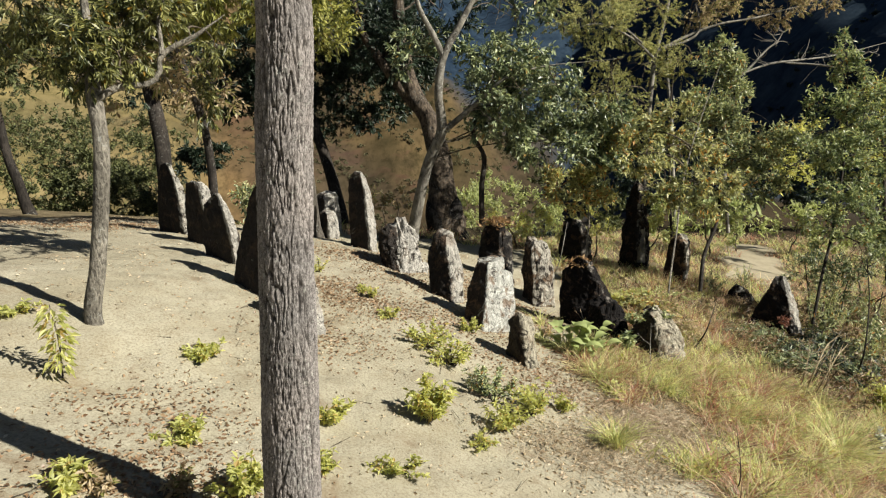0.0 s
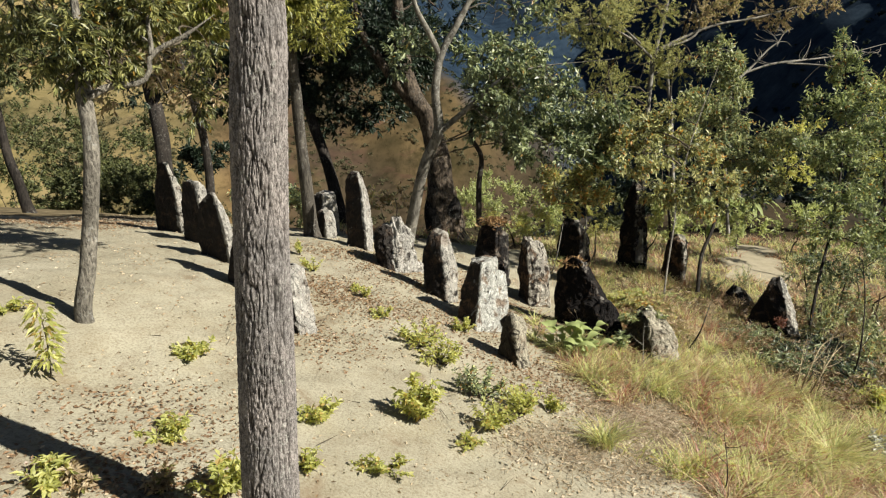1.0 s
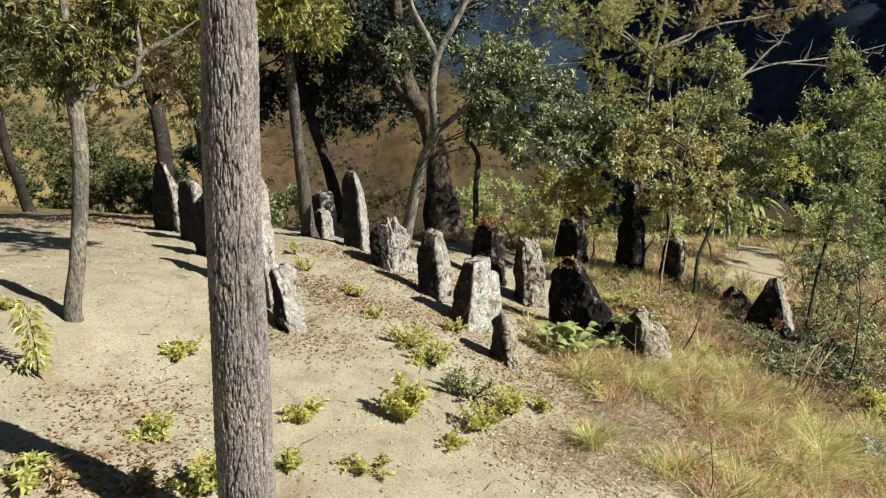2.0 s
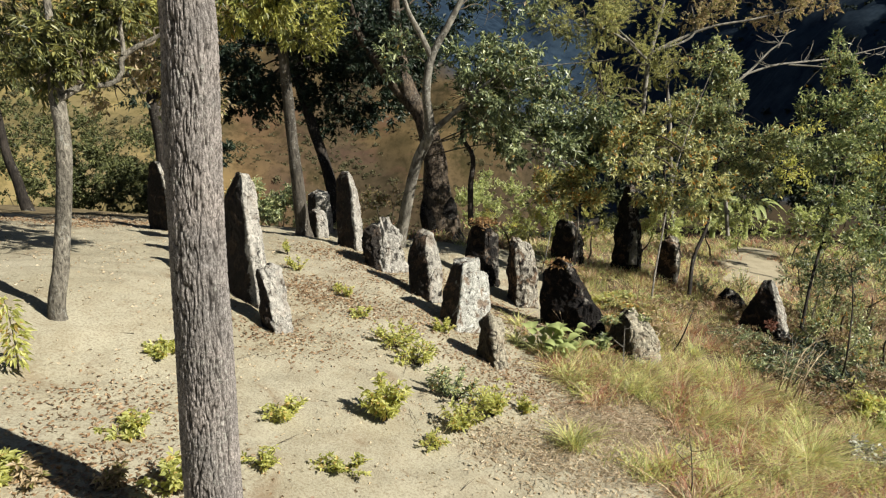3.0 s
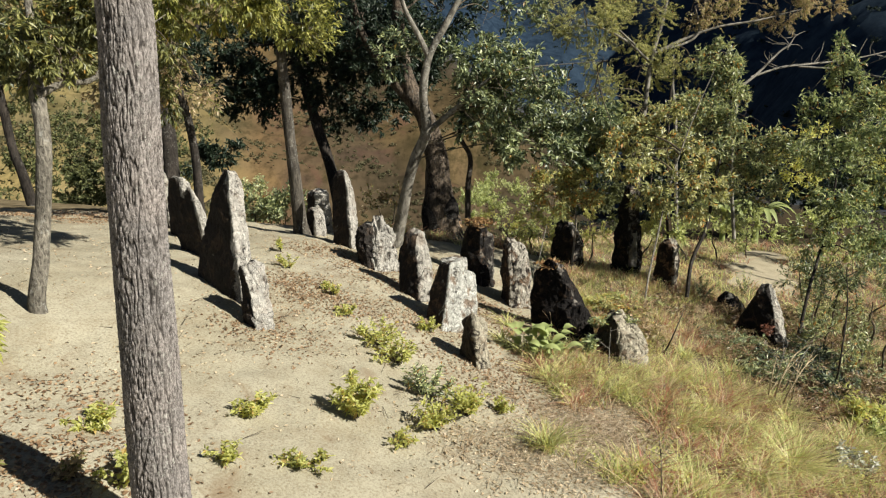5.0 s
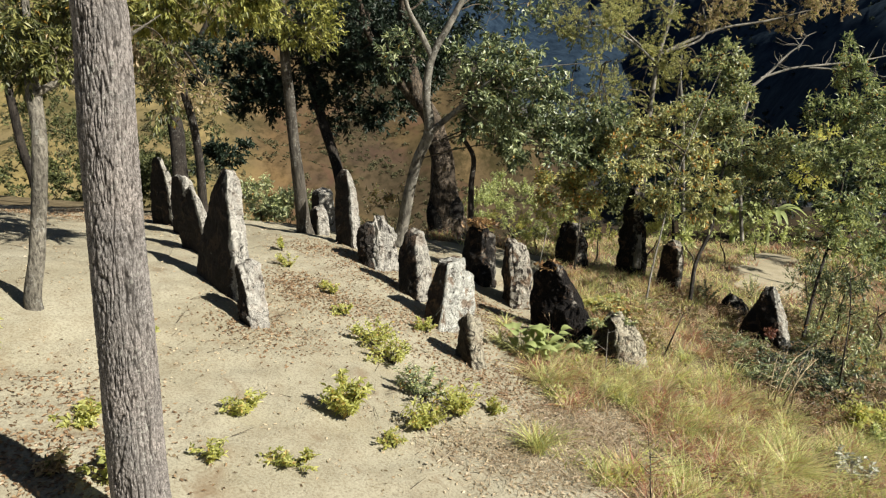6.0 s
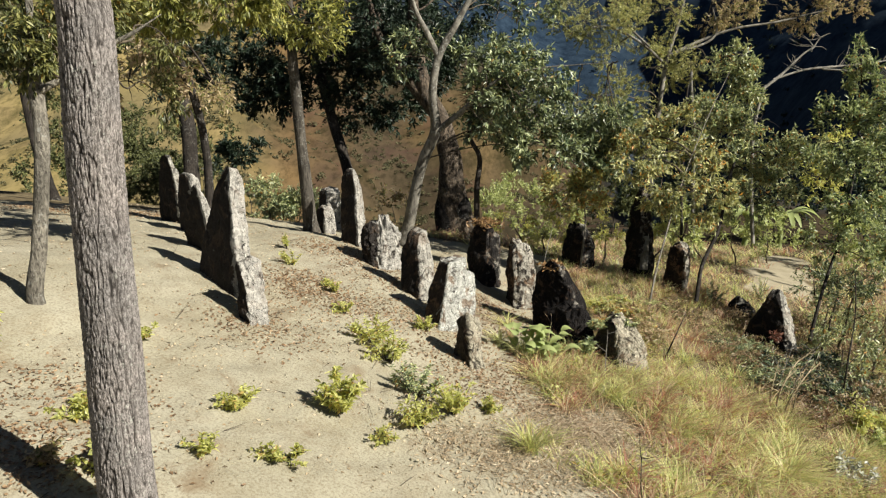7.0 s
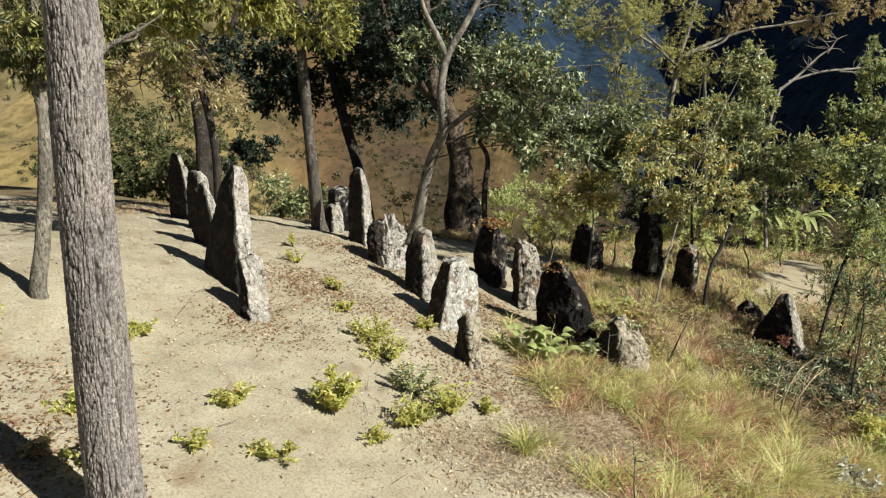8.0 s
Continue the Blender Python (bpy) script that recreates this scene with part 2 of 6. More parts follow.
# ---- materials ----
def ground_material():
    m = Nodes("earth")
    big = m.noise(0.55, 5)
    mid = m.noise(3.2, 5, 0.6)
    fine = m.noise(38, 6, 0.65)
    dirt = m.ramp(big, (0.3, (0.30, 0.275, 0.20)), (0.55, (0.37, 0.345, 0.262)), (0.75, (0.42, 0.395, 0.31)))
    dirt = m.mix(m.ramp(mid, (0.45, 0.0), (0.75, 0.5)), dirt, (0.245, 0.20, 0.132))
    dirt = m.mix(m.ramp(fine, (0.35, 0.55), (0.55, 0.0)), dirt, (0.15, 0.115, 0.072))
    pebbles = m.ramp(m.cells(46), (0.05, 1.0), (0.25, 0.0))
    dirt = m.mix(m.calc("MULTIPLY", pebbles, 0.35), dirt, (0.45, 0.41, 0.33))
    litter = m.ramp(m.noise(1.6, 6, 0.7, None, 0.6), (0.56, 0.0), (0.7, 0.55))
    dirt = m.mix(litter, dirt, (0.16, 0.10, 0.055))
    soil = m.ramp(m.noise(2.4, 6, 0.65), (0.3, (0.085, 0.066, 0.04)), (0.55, (0.175, 0.14, 0.085)), (0.75, (0.27, 0.23, 0.15)))
    turf = m.calc("ADD", m.attr("turf"), m.calc("MULTIPLY", m.calc("SUBTRACT", m.noise(1.7, 5), 0.5), 1.1))
    near = m.mix(m.ramp(turf, (0.4, 0.0), (0.62, 1.0)), dirt, soil)
    slope = m.where((1, 0.4, 1))
    gold = m.ramp(m.noise(0.10, 8, 0.62, slope, 0.5), (0.30, (0.072, 0.068, 0.035)), (0.43, (0.15, 0.125, 0.066)), (0.57, (0.225, 0.18, 0.095)), (0.72, (0.135, 0.102, 0.066)))
    gold = m.mix(m.ramp(m.noise(0.21, 6, 0.7, slope), (0.54, 0.0), (0.66, 0.7)), gold, (0.045, 0.048, 0.02))
    gold = m.mix(m.ramp(m.noise(0.9, 5, 0.7, slope), (0.48, 0.0), (0.64, 0.6)), gold, (0.06, 0.052, 0.024))
    scar = m.ramp(m.noise(0.09, 5, 0.6, m.where((1, 0.5, 2)), 1.0), (0.57, 0.0), (0.68, 0.8))
    gold = m.mix(m.calc("MULTIPLY", scar, m.attr("bare")), gold, (0.21, 0.135, 0.09))
    dry = m.ramp(m.noise(0.035, 4, 0.6, slope, 0.5), (0.42, (0.85, 0.85, 0.85)), (0.6, (1.3, 1.25, 1.0)))
    gold = m.mix(1.0, gold, dry, "MULTIPLY")
    # Middle hills: brown soil, with their dim haze also put into this tint.
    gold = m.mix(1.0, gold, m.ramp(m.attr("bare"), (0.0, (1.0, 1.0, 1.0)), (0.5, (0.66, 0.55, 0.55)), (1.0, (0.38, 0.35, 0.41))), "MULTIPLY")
    # Far woods: blue haze painted into one tone, shade into the darker one.
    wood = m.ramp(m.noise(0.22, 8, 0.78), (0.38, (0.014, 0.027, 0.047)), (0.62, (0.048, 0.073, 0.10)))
    wood_shade = m.ramp(m.noise(0.33, 8, 0.78), (0.38, (0.008, 0.016, 0.030)), (0.62, (0.026, 0.044, 0.070)))
    wood = m.mix(m.attr("wood_shade"), wood, wood_shade)
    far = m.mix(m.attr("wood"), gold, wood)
    colour = m.mix(m.attr("far"), near, far)
    trail = m.ramp(m.attr("trail"), (0.35, 0.0), (0.6, 1.0))
    colour = m.mix(trail, colour, m.mix(m.ramp(mid, (0.4, 0.0), (0.7, 0.6)), (0.35, 0.31, 0.225), (0.23, 0.20, 0.13)))
    height = m.calc("ADD", m.calc("MULTIPLY", mid, 0.5), m.calc("MULTIPLY", fine, 0.5))
    return m.finish(colour, 0.95, height, 0.03, 0.8, 0.03)


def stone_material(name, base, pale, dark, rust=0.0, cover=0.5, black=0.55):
    """Weathered rock: dark, with sharp-edged blotches of pale lichen, black algae and rusty stains. The pale ones also
    paint light onto the sunny faces.
    """
    m = Nodes(name)
    shift = m.calc("MULTIPLY", m.one(), 40.0)
    at = m.tree.nodes.new("ShaderNodeVectorMath")
    at.operation = "ADD"
    m.link(m.where(), at.inputs[0])
    c = m.tree.nodes.new("ShaderNodeCombineXYZ")
    m.link(shift, c.inputs[0])
    m.link(c.outputs[0], at.inputs[1])
    at = at.outputs[0]
    grain = m.noise(70, 5, 0.7, at)
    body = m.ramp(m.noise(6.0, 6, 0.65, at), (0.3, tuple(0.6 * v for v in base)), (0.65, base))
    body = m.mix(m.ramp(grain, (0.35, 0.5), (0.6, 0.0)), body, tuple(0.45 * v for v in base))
    # pale crusts in two tones, weighted to the sunny faces as painted light
    lit_crust = m.calc("ADD", m.noise(4.6, 8, 0.68, at, 0.6), m.calc("MULTIPLY", m.attr("lichen"), 0.55))
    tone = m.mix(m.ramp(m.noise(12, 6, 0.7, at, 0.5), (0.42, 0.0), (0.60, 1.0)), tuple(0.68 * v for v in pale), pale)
    body = m.mix(m.ramp(lit_crust, (cover + 0.12, 0.0), (cover + 0.20, 0.95)), body, tone)
    white = m.calc("MULTIPLY", m.ramp(m.noise(9, 7, 0.7, at, 1.0), (0.55, 0.0), (0.60, 0.85)), m.ramp(lit_crust, (cover + 0.16, 0.0), (cover + 0.3, 1.0)))
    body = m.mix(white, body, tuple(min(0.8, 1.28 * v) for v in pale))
    if rust:
        warm = m.ramp(m.noise(4.8, 7, 0.70, at, 0.6), (0.53, 0.0), (0.58, rust))
        body = m.mix(warm, body, (0.17, 0.11, 0.07))
    soot = m.ramp(m.noise(5.2, 8, 0.74, at, 0.9), (black, 0.0), (black + 0.035, 0.93))
    body = m.mix(soot, body, dark)
    speck = m.ramp(m.noise(17, 6, 0.72, at, 0.8), (0.60, 0.0), (0.69, 0.42))
    body = m.mix(speck, body, dark)
    split = m.calc("ABSOLUTE", m.calc("SUBTRACT", m.noise(1.0, 5, 0.62, m.where((6.0, 6.0, 3.2)), 1.2), 0.5))
    body = m.mix(m.ramp(split, (0.004, 0.8), (0.015, 0.0)), body, dark)
    crack = m.noise(1.0, 8, 0.72, m.where((11, 11, 8)), 0.7)
    height = m.calc("ADD", crack, m.calc("MULTIPLY", grain, 0.25))
    return m.finish(body, 0.92, height, 0.05, 0.85, 0.15)


EARTH = ground_material()
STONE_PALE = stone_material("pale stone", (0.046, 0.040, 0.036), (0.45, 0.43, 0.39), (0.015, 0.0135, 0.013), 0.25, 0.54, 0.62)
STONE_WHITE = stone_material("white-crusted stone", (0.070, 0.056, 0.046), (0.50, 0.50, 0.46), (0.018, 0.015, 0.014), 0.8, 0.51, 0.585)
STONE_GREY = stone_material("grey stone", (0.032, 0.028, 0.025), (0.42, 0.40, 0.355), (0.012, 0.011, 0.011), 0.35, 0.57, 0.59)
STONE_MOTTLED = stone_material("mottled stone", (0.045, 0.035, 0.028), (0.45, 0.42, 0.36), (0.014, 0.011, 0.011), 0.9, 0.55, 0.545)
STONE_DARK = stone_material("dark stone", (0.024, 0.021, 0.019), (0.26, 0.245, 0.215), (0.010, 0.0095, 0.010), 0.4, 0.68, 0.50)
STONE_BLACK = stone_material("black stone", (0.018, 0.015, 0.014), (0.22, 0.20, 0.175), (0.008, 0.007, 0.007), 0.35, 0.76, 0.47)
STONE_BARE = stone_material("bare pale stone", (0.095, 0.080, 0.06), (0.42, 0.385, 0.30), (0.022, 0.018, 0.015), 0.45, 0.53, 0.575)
BARK_GREY = bark_material("grey bark", (0.06, 0.053, 0.044), (0.36, 0.33, 0.275), 0.6, (34, 34, 14), 0.03)
BARK_DARK = bark_material("dark bark", (0.013, 0.011, 0.0095), (0.06, 0.05, 0.042), 0.35)
BARK_MID = bark_material("weathered bark", (0.03, 0.026, 0.022), (0.135, 0.12, 0.10), 0.4)
BARK_OLD = bark_material("rough old bark", (0.008, 0.007, 0.006), (0.20, 0.155, 0.115), 0.4, (14, 14, 8), 0.06)
BARK_BLACK = bark_material("nearly black bark", (0.005, 0.005, 0.005), (0.036, 0.031, 0.028), 0.5, (12, 12, 8), 0.07)
BARK_PALE = bark_material("pale bark", (0.055, 0.048, 0.040), (0.32, 0.30, 0.255), 0.8, (9, 9, 6))
TWIG = bark_material("twig bark", (0.05, 0.04, 0.03), (0.17, 0.14, 0.10))
DEAD = bark_material("bleached dead wood", (0.16, 0.15, 0.13), (0.36, 0.34, 0.30))
LEAF_OAK = leaf_material("yellow green leaves", (0.03, 0.045, 0.016), (0.20, 0.22, 0.055), (0.58, 0.56, 0.18), (0.26, 0.16, 0.03), 0.02, 0.42)
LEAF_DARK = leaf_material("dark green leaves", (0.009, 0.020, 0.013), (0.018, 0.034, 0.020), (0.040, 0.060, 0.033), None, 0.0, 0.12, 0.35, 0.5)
LEAF_MID = leaf_material("mid green leaves", (0.016, 0.036, 0.020), (0.082, 0.122, 0.060), (0.50, 0.55, 0.30), (0.36, 0.24, 0.07), 0.02, 0.25, 0.5, 0.42)
LEAF_FEATHER = leaf_material("feathery yellow green leaves", (0.10, 0.12, 0.042), (0.32, 0.335, 0.13), (0.64, 0.62, 0.29), (0.40, 0.24, 0.08), 0.02, 0.4)
LEAF_SAPLING = leaf_material("olive green leaves", (0.045, 0.078, 0.045), (0.23, 0.285, 0.135), (0.68, 0.69, 0.38), (0.46, 0.24, 0.06), 0.05, 0.3, 0.55, 0.42)
LEAF_FRESH = leaf_material("fresh green leaves", (0.32, 0.35, 0.11), (0.50, 0.52, 0.18), (0.70, 0.69, 0.30), (0.56, 0.42, 0.16), 0.08, 0.55)
LEAF_OLIVE = leaf_material("dull olive leaves", (0.026, 0.036, 0.015), (0.075, 0.09, 0.034), (0.19, 0.20, 0.08), None, 0.0, 0.2, 0.25, 0.55)
LEAF_SAGE = leaf_material("grey green leaves", (0.09, 0.12, 0.05), (0.22, 0.26, 0.11), (0.46, 0.48, 0.25), None, 0.0, 0.3, 0.3, 0.5)
LEAF_GOLD = leaf_material("golden olive leaves", (0.055, 0.076, 0.036), (0.27, 0.295, 0.13), (0.74, 0.71, 0.36), (0.54, 0.28, 0.07), 0.06, 0.36, 0.5, 0.42)
LEAF_DEEP = leaf_material("deep green leaves", (0.030, 0.062, 0.034), (0.18, 0.24, 0.11), (0.56, 0.60, 0.31), (0.40, 0.22, 0.06), 0.03, 0.35, 0.45, 0.42)
LEAF_DULL = leaf_material("dull yellow green leaves", (0.02, 0.03, 0.012), (0.095, 0.11, 0.04), (0.36, 0.35, 0.12), (0.26, 0.16, 0.03), 0.03, 0.3)
LEAF_TURNING = leaf_material("leaves turning orange", (0.12, 0.135, 0.055), (0.38, 0.39, 0.16), (0.68, 0.64, 0.30), (0.58, 0.32, 0.10), 0.13, 0.4, 0.4, 0.45)
LEAF_LIME = leaf_material("lime green leaves", (0.16, 0.21, 0.075), (0.40, 0.46, 0.19), (0.68, 0.70, 0.38), None, 0.0, 0.42, 0.4, 0.45)
LEAF_BROWN = leaf_material("dry brown leaves", (0.29, 0.21, 0.13), (0.47, 0.37, 0.25), (0.64, 0.55, 0.41), None, 0.0, 0.25)
LEAF_RUST = leaf_material("rusty dry leaves", (0.27, 0.20, 0.125), (0.45, 0.35, 0.225), (0.62, 0.52, 0.36), (0.22, 0.23, 0.08), 0.25, 0.45)
LEAF_BRACKEN = leaf_material("dead bracken", (0.06, 0.038, 0.022), (0.21, 0.14, 0.08), (0.44, 0.33, 0.20), (0.14, 0.16, 0.05), 0.18, 0.25)
GRASS_GREEN = leaf_material("green grass", (0.12, 0.15, 0.05), (0.44, 0.475, 0.18), (0.80, 0.78, 0.40), (0.58, 0.44, 0.24), 0.13, 0.45)
GRASS_BRIGHT = leaf_material("pale green grass", (0.22, 0.26, 0.08), (0.54, 0.57, 0.23), (0.84, 0.81, 0.46), (0.64, 0.54, 0.32), 0.12, 0.45)
GRASS_DRY = leaf_material("dry grass", (0.12, 0.075, 0.05), (0.44, 0.31, 0.20), (0.76, 0.62, 0.42), (0.40, 0.18, 0.12), 0.32, 0.4)


# ---- ground, one sheet to the horizon ----
BARE = (2.72, 7.80, -0.29)  # a scuffed patch in the grass


def turf_share(x, y):
    """Where grass stands: 0 on the trodden earth, 1 on the bank and behind the stones."""
    line = 1.75 + 0.42 * np.clip(9.2 - y, -3, 3) * 0.75 + 0.35 * _wave(x, y, 2.3, 29) + 0.3 * _wave(x, y, 0.9, 33)
    bank = _smooth(-0.7, 1.1, x - line) * _smooth(11.6, 9.5, y)
    back = _smooth(2.2, 3.4, x) * _smooth(9.0, 10.5, y)
    rear = _smooth(17.0, 18.6, y - 0.25 * x)
    thin = 1 - np.exp(-(((x - BARE[0]) / 1.02) ** 2 + ((y - BARE[1]) / 1.0) ** 2) ** 2)
    return np.clip(np.maximum(np.maximum(bank * thin, back), rear), 0, 1)


def trail_share(x, y):
    """The sandy track below the stones."""
    mid = 9.85 + 0.34 * (y - 21.3)
    return _smooth(1.4, 0.7, np.abs(x - mid) + 0.35 * _wave(x, y, 2, 31)) * _smooth(19.3, 20.6, y) * _smooth(29.0, 26.5, y)


def land():
    def steps(a, b, step, low, high):
        fine = np.arange(a, b, step)
        up, down, s = [fine[-1]], [fine[0]], step
        while up[-1] < high:
            s = min(s * 1.07, 22)
            up.append(up[-1] + s)
        s = step
        while down[-1] > low:
            s = min(s * 1.10, 40)
            down.append(down[-1] - s)
        return np.r_[down[:0:-1], fine, up[1:]]

    xs, ys = steps(-6.5, 8.5, 0.066, -900, 900), steps(3.2, 16.5, 0.07, -400, 1500)
    x, y = np.meshgrid(xs, ys)
    z = ground_z(x, y)
    rough = np.exp(-((x - 1) / 9) ** 2 - ((y - 9) / 8) ** 2)
    z = z + rough * (0.005 * _wave(x, y, 0.31, 41) + 0.035 * turf_share(x, y) * _wave(x, y, 0.42, 47))
    nx, ny = len(xs), len(ys)
    i, j = np.meshgrid(np.arange(ny - 1), np.arange(nx - 1), indexing="ij")
    a = i * nx + j
    quads = np.stack([a, a + 1, a + nx + 1, a + nx], -1).reshape(-1, 4)
    r = np.hypot(x, y)
    side = x / np.maximum(y, 1)
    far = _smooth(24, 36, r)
    # Masks for the haze-blue woods and their painted-in shade, by bearing and distance.
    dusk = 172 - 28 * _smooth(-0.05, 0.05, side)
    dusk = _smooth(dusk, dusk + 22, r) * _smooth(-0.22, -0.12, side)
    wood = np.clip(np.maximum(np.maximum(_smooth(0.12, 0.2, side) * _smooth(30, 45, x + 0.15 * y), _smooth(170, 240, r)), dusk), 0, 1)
    wood_shade = np.maximum(dusk, _smooth(170, 230, r)) * _smooth(0.34, 0.2, side) * (1 - 0.6 * _smooth(0.08, 0.14, side) * _smooth(180, 260, r))
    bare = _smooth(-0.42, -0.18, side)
    me = mesh_from("ground", np.stack([x, y, z], -1), quads, EARTH, True, (("turf", turf_share(x, y)), ("far", far), ("wood", wood), ("bare", bare), ("wood_shade", wood_shade), ("trail", trail_share(x, y))))
    return tagged(new("ground", me), "pale dry trodden earth with leaf litter, falling to grassy valley hills", "ground", kind="structure")


land()


# ---- standing stones ----
def standing_stone(corner, turn, wide, deep, high, rows, top, seed, material, label, rough=1.0, cuts=9, square=14, rise=0.0, lean=(0, 0)):
    """A weathered slab. corner: foot of the upright edge between its two near faces; turn: degrees by which the sunny face, wide metres
    broad, runs back from the x axis; deep: breadth of the shaded face; rows: (height share, sunny face from, to, shaded face from, to) in
    shares of both breadths; top: (share across, height share); rise: share by which the head climbs towards the back; lean: metres that the head stands off its foot."""
    rng = random.Random(seed * 7 + 1)
    each, n_up, n_cap = 27, 70, 9
    n_round = 4 * each
    rows, top = np.array(rows, float), np.array(top, float)
    e = np.linspace(-1, 1, each, endpoint=False)
    one = np.ones(each)
    sx, sy = np.r_[e, one, -e, -one], np.r_[-one, e, one, -e]
    k = (np.abs(sx) ** square + np.abs(sy) ** square) ** (-1 / square)
    cx, cy = sx * k, sy * k
    c, s = math.cos(radians(turn)), math.sin(radians(turn))
    foot = float(ground_z(corner[0], corner[1]))
    mid = (corner[0] + 0.5 * (wide * c - deep * s), corner[1] + 0.5 * (wide * s + deep * c))
    sink = max(0.12, foot - float(ground_z(*mid)) + 0.15)
    # flat breaks that take off edges and shoulders
    planes = []
    for _ in range(cuts):
        a, tilt = rng.uniform(0, 2 * math.pi), rng.choice((0.0, 0.15, 0.45, 0.9)) + rng.uniform(-0.1, 0.1)
        n = Vector((math.cos(a) * math.cos(tilt), math.sin(a) * math.cos(tilt), math.sin(tilt)))
        planes.append((n, rng.uniform(0.80, 0.97)))
    heights = np.r_[np.linspace(-sink / high, 1.0, n_up), np.ones(n_cap)]
    shrink = np.r_[np.ones(n_up), np.linspace(0.93, 0.02, n_cap)]
    pts = np.zeros((len(heights), n_round, 3))
    for i, (h, k) in enumerate(zip(heights, shrink)):
        hh = max(h, 0)
        u0, u1, v0, v1 = (np.interp(hh, rows[:, 0], rows[:, j]) for j in (1, 2, 3, 4))
        u = (u0 + u1) / 2 + cx * k * (u1 - u0) / 2
        v = (v0 + v1) / 2 + cy * k * (v1 - v0) / 2
        rim = np.interp((cx * k + 1) / 2, top[:, 0], top[:, 1]) * (1 + rise * (cy * k + 1) / 2)
        pts[i, :, 0], pts[i, :, 1] = u * wide, v * deep
        pts[i, :, 2] = h * high * (rim if h > 0 else 1.0)
    solid = pts[heights >= 0]
    centre = Vector(((solid[..., 0].min() + solid[..., 0].max()) / 2, (solid[..., 1].min() + solid[..., 1].max()) / 2, high * 0.35))
    limits = []
    for n, share in planes:
        reach = ((solid.reshape(-1, 3) - np.array(centre)) @ np.array(n)).max()
        limits.append((n, reach * share))
    verts, lit_crust = [], []
    for i, h in enumerate(heights):
        for j in range(n_round):
            q = Vector(pts[i, j])
            if h > 0.05:
                for n, far in limits:
                    over = (q - centre).dot(n) - far
                    if over > 0:
                        q -= n * over
            w = q + Vector((seed * 3.7, seed * 1.3, seed))
            out = Vector((cx[j] ** 5, cy[j] ** 5, 0.0)).normalized()
            ledge = noise.noise(w * 2.3)
            facet = round(2.6 * noise.noise(Vector((w.x * 5.0, w.y * 5.0, w.z * 3.4)))) / 2.6
            fiss = min(abs(noise.noise(Vector((w.x * 5.5, w.y * 5.5, w.z * 2.4)))) * 5.0, 0.5)
            chip = noise.fractal(w * 11.0, 0.9, 2.1, 5)
            q += out * rough * (0.042 * ledge + 0.020 * facet + 0.030 * (fiss - 0.5) + 0.016 * chip)
            if h > 0.5:
                q.z += rough * 0.07 * (noise.noise(w * 4.5) + 0.6 * noise.noise(w * 10.0)) * (h - 0.5) / 0.5
            # paler on the sunny faces and head, darker elsewhere: light put into the colour
            lit_crust.append(0.05 + 0.50 * float(_smooth(0.6, 0.95, max(-cy[j], cx[j]))) + 0.30 * float(_smooth(0.86, 1.0, h)))
            up = max(q.z, 0) / high
            verts.append((q.x * c - q.y * s + lean[0] * up, q.x * s + q.y * c + lean[1] * up, q.z))
    m = len(heights)
    i, j = np.meshgrid(np.arange(m - 1), np.arange(n_round), indexing="ij")
    k = (j + 1) % n_round
    quads = np.stack([i * n_round + j, i * n_round + k, (i + 1) * n_round + k, (i + 1) * n_round + j], -1).reshape(-1, 4)
    ob = new("standing_stone", mesh_from("standing_stone", verts, quads, material, False, (("lichen", lit_crust),)))
    ob.location = (corner[0], corner[1], foot)
    return tagged(ob, label, "standing stone", "ring of standing stones")


FLAT = ((0, 0.97), (0.5, 1), (1, 0.97))
PEAK = ((0, 0.94), (0.35, 1.0), (0.65, 0.95), (1, 0.8))
TAPER = ((0, 0, 1.05, 0, 1.0), (0.5, 0, 1.0, 0.08, 0.95), (0.85, 0.05, 0.85, 0.25, 0.85), (1, 0.1, 0.6, 0.4, 0.75))
BOX = ((0, -0.03, 1.05, 0, 1.0), (0.6, 0, 1, 0.04, 1.0), (0.93, 0.03, 0.96, 0.1, 0.95), (1, 0.1, 0.9, 0.18, 0.9))
BLOB = ((0, -0.1, 1.1, -0.05, 1.05), (0.5, 0, 1, 0.08, 1.0), (0.85, 0.12, 0.88, 0.22, 0.9), (1, 0.28, 0.72, 0.4, 0.75))

standing_stone((-2.08, 8.98), 49, 0.27, 1.32, 1.70, ((0, 0, 1.05, 0, 1.0), (0.36, 0, 0.98, 0, 0.76), (0.41, 0.06, 0.96, 0.02, 0.72), (0.7, 0.02, 0.9, 0, 0.46), (0.92, 0, 0.88, 0, 0.27), (1, 0.08, 0.8, 0.03, 0.2)),
               ((0, 0.98), (0.4, 1.0), (1, 0.95)), 1, STONE_PALE, "tall pale grey lichen-crusted slab standing in bare earth", 0.7, 4, 16, 0, (-0.36, 0.82))
standing_stone((-1.66, 8.26), 46, 0.25, 0.34, 0.74, ((0, 0, 1.1, 0, 1.0), (0.5, 0, 1.15, 0, 0.9), (0.85, -0.02, 1.35, 0.05, 0.7), (1, 0.1, 1.2, 0.15, 0.55)),
               ((0, 1.0), (0.5, 1.0), (1, 0.86)), 2, STONE_PALE, "short leaning split grey stone before the tallest slab", 1.1, 6, 12, 0, (-0.22, 0.36))
standing_stone((-5.02, 13.55), 54, 0.24, 0.86, 1.38, TAPER, ((0, 1.0), (0.5, 0.98), (1, 0.8)), 3, STONE_GREY, "narrow pointed grey slab with a dark shaded face", 0.8, 6, 14, -0.06)
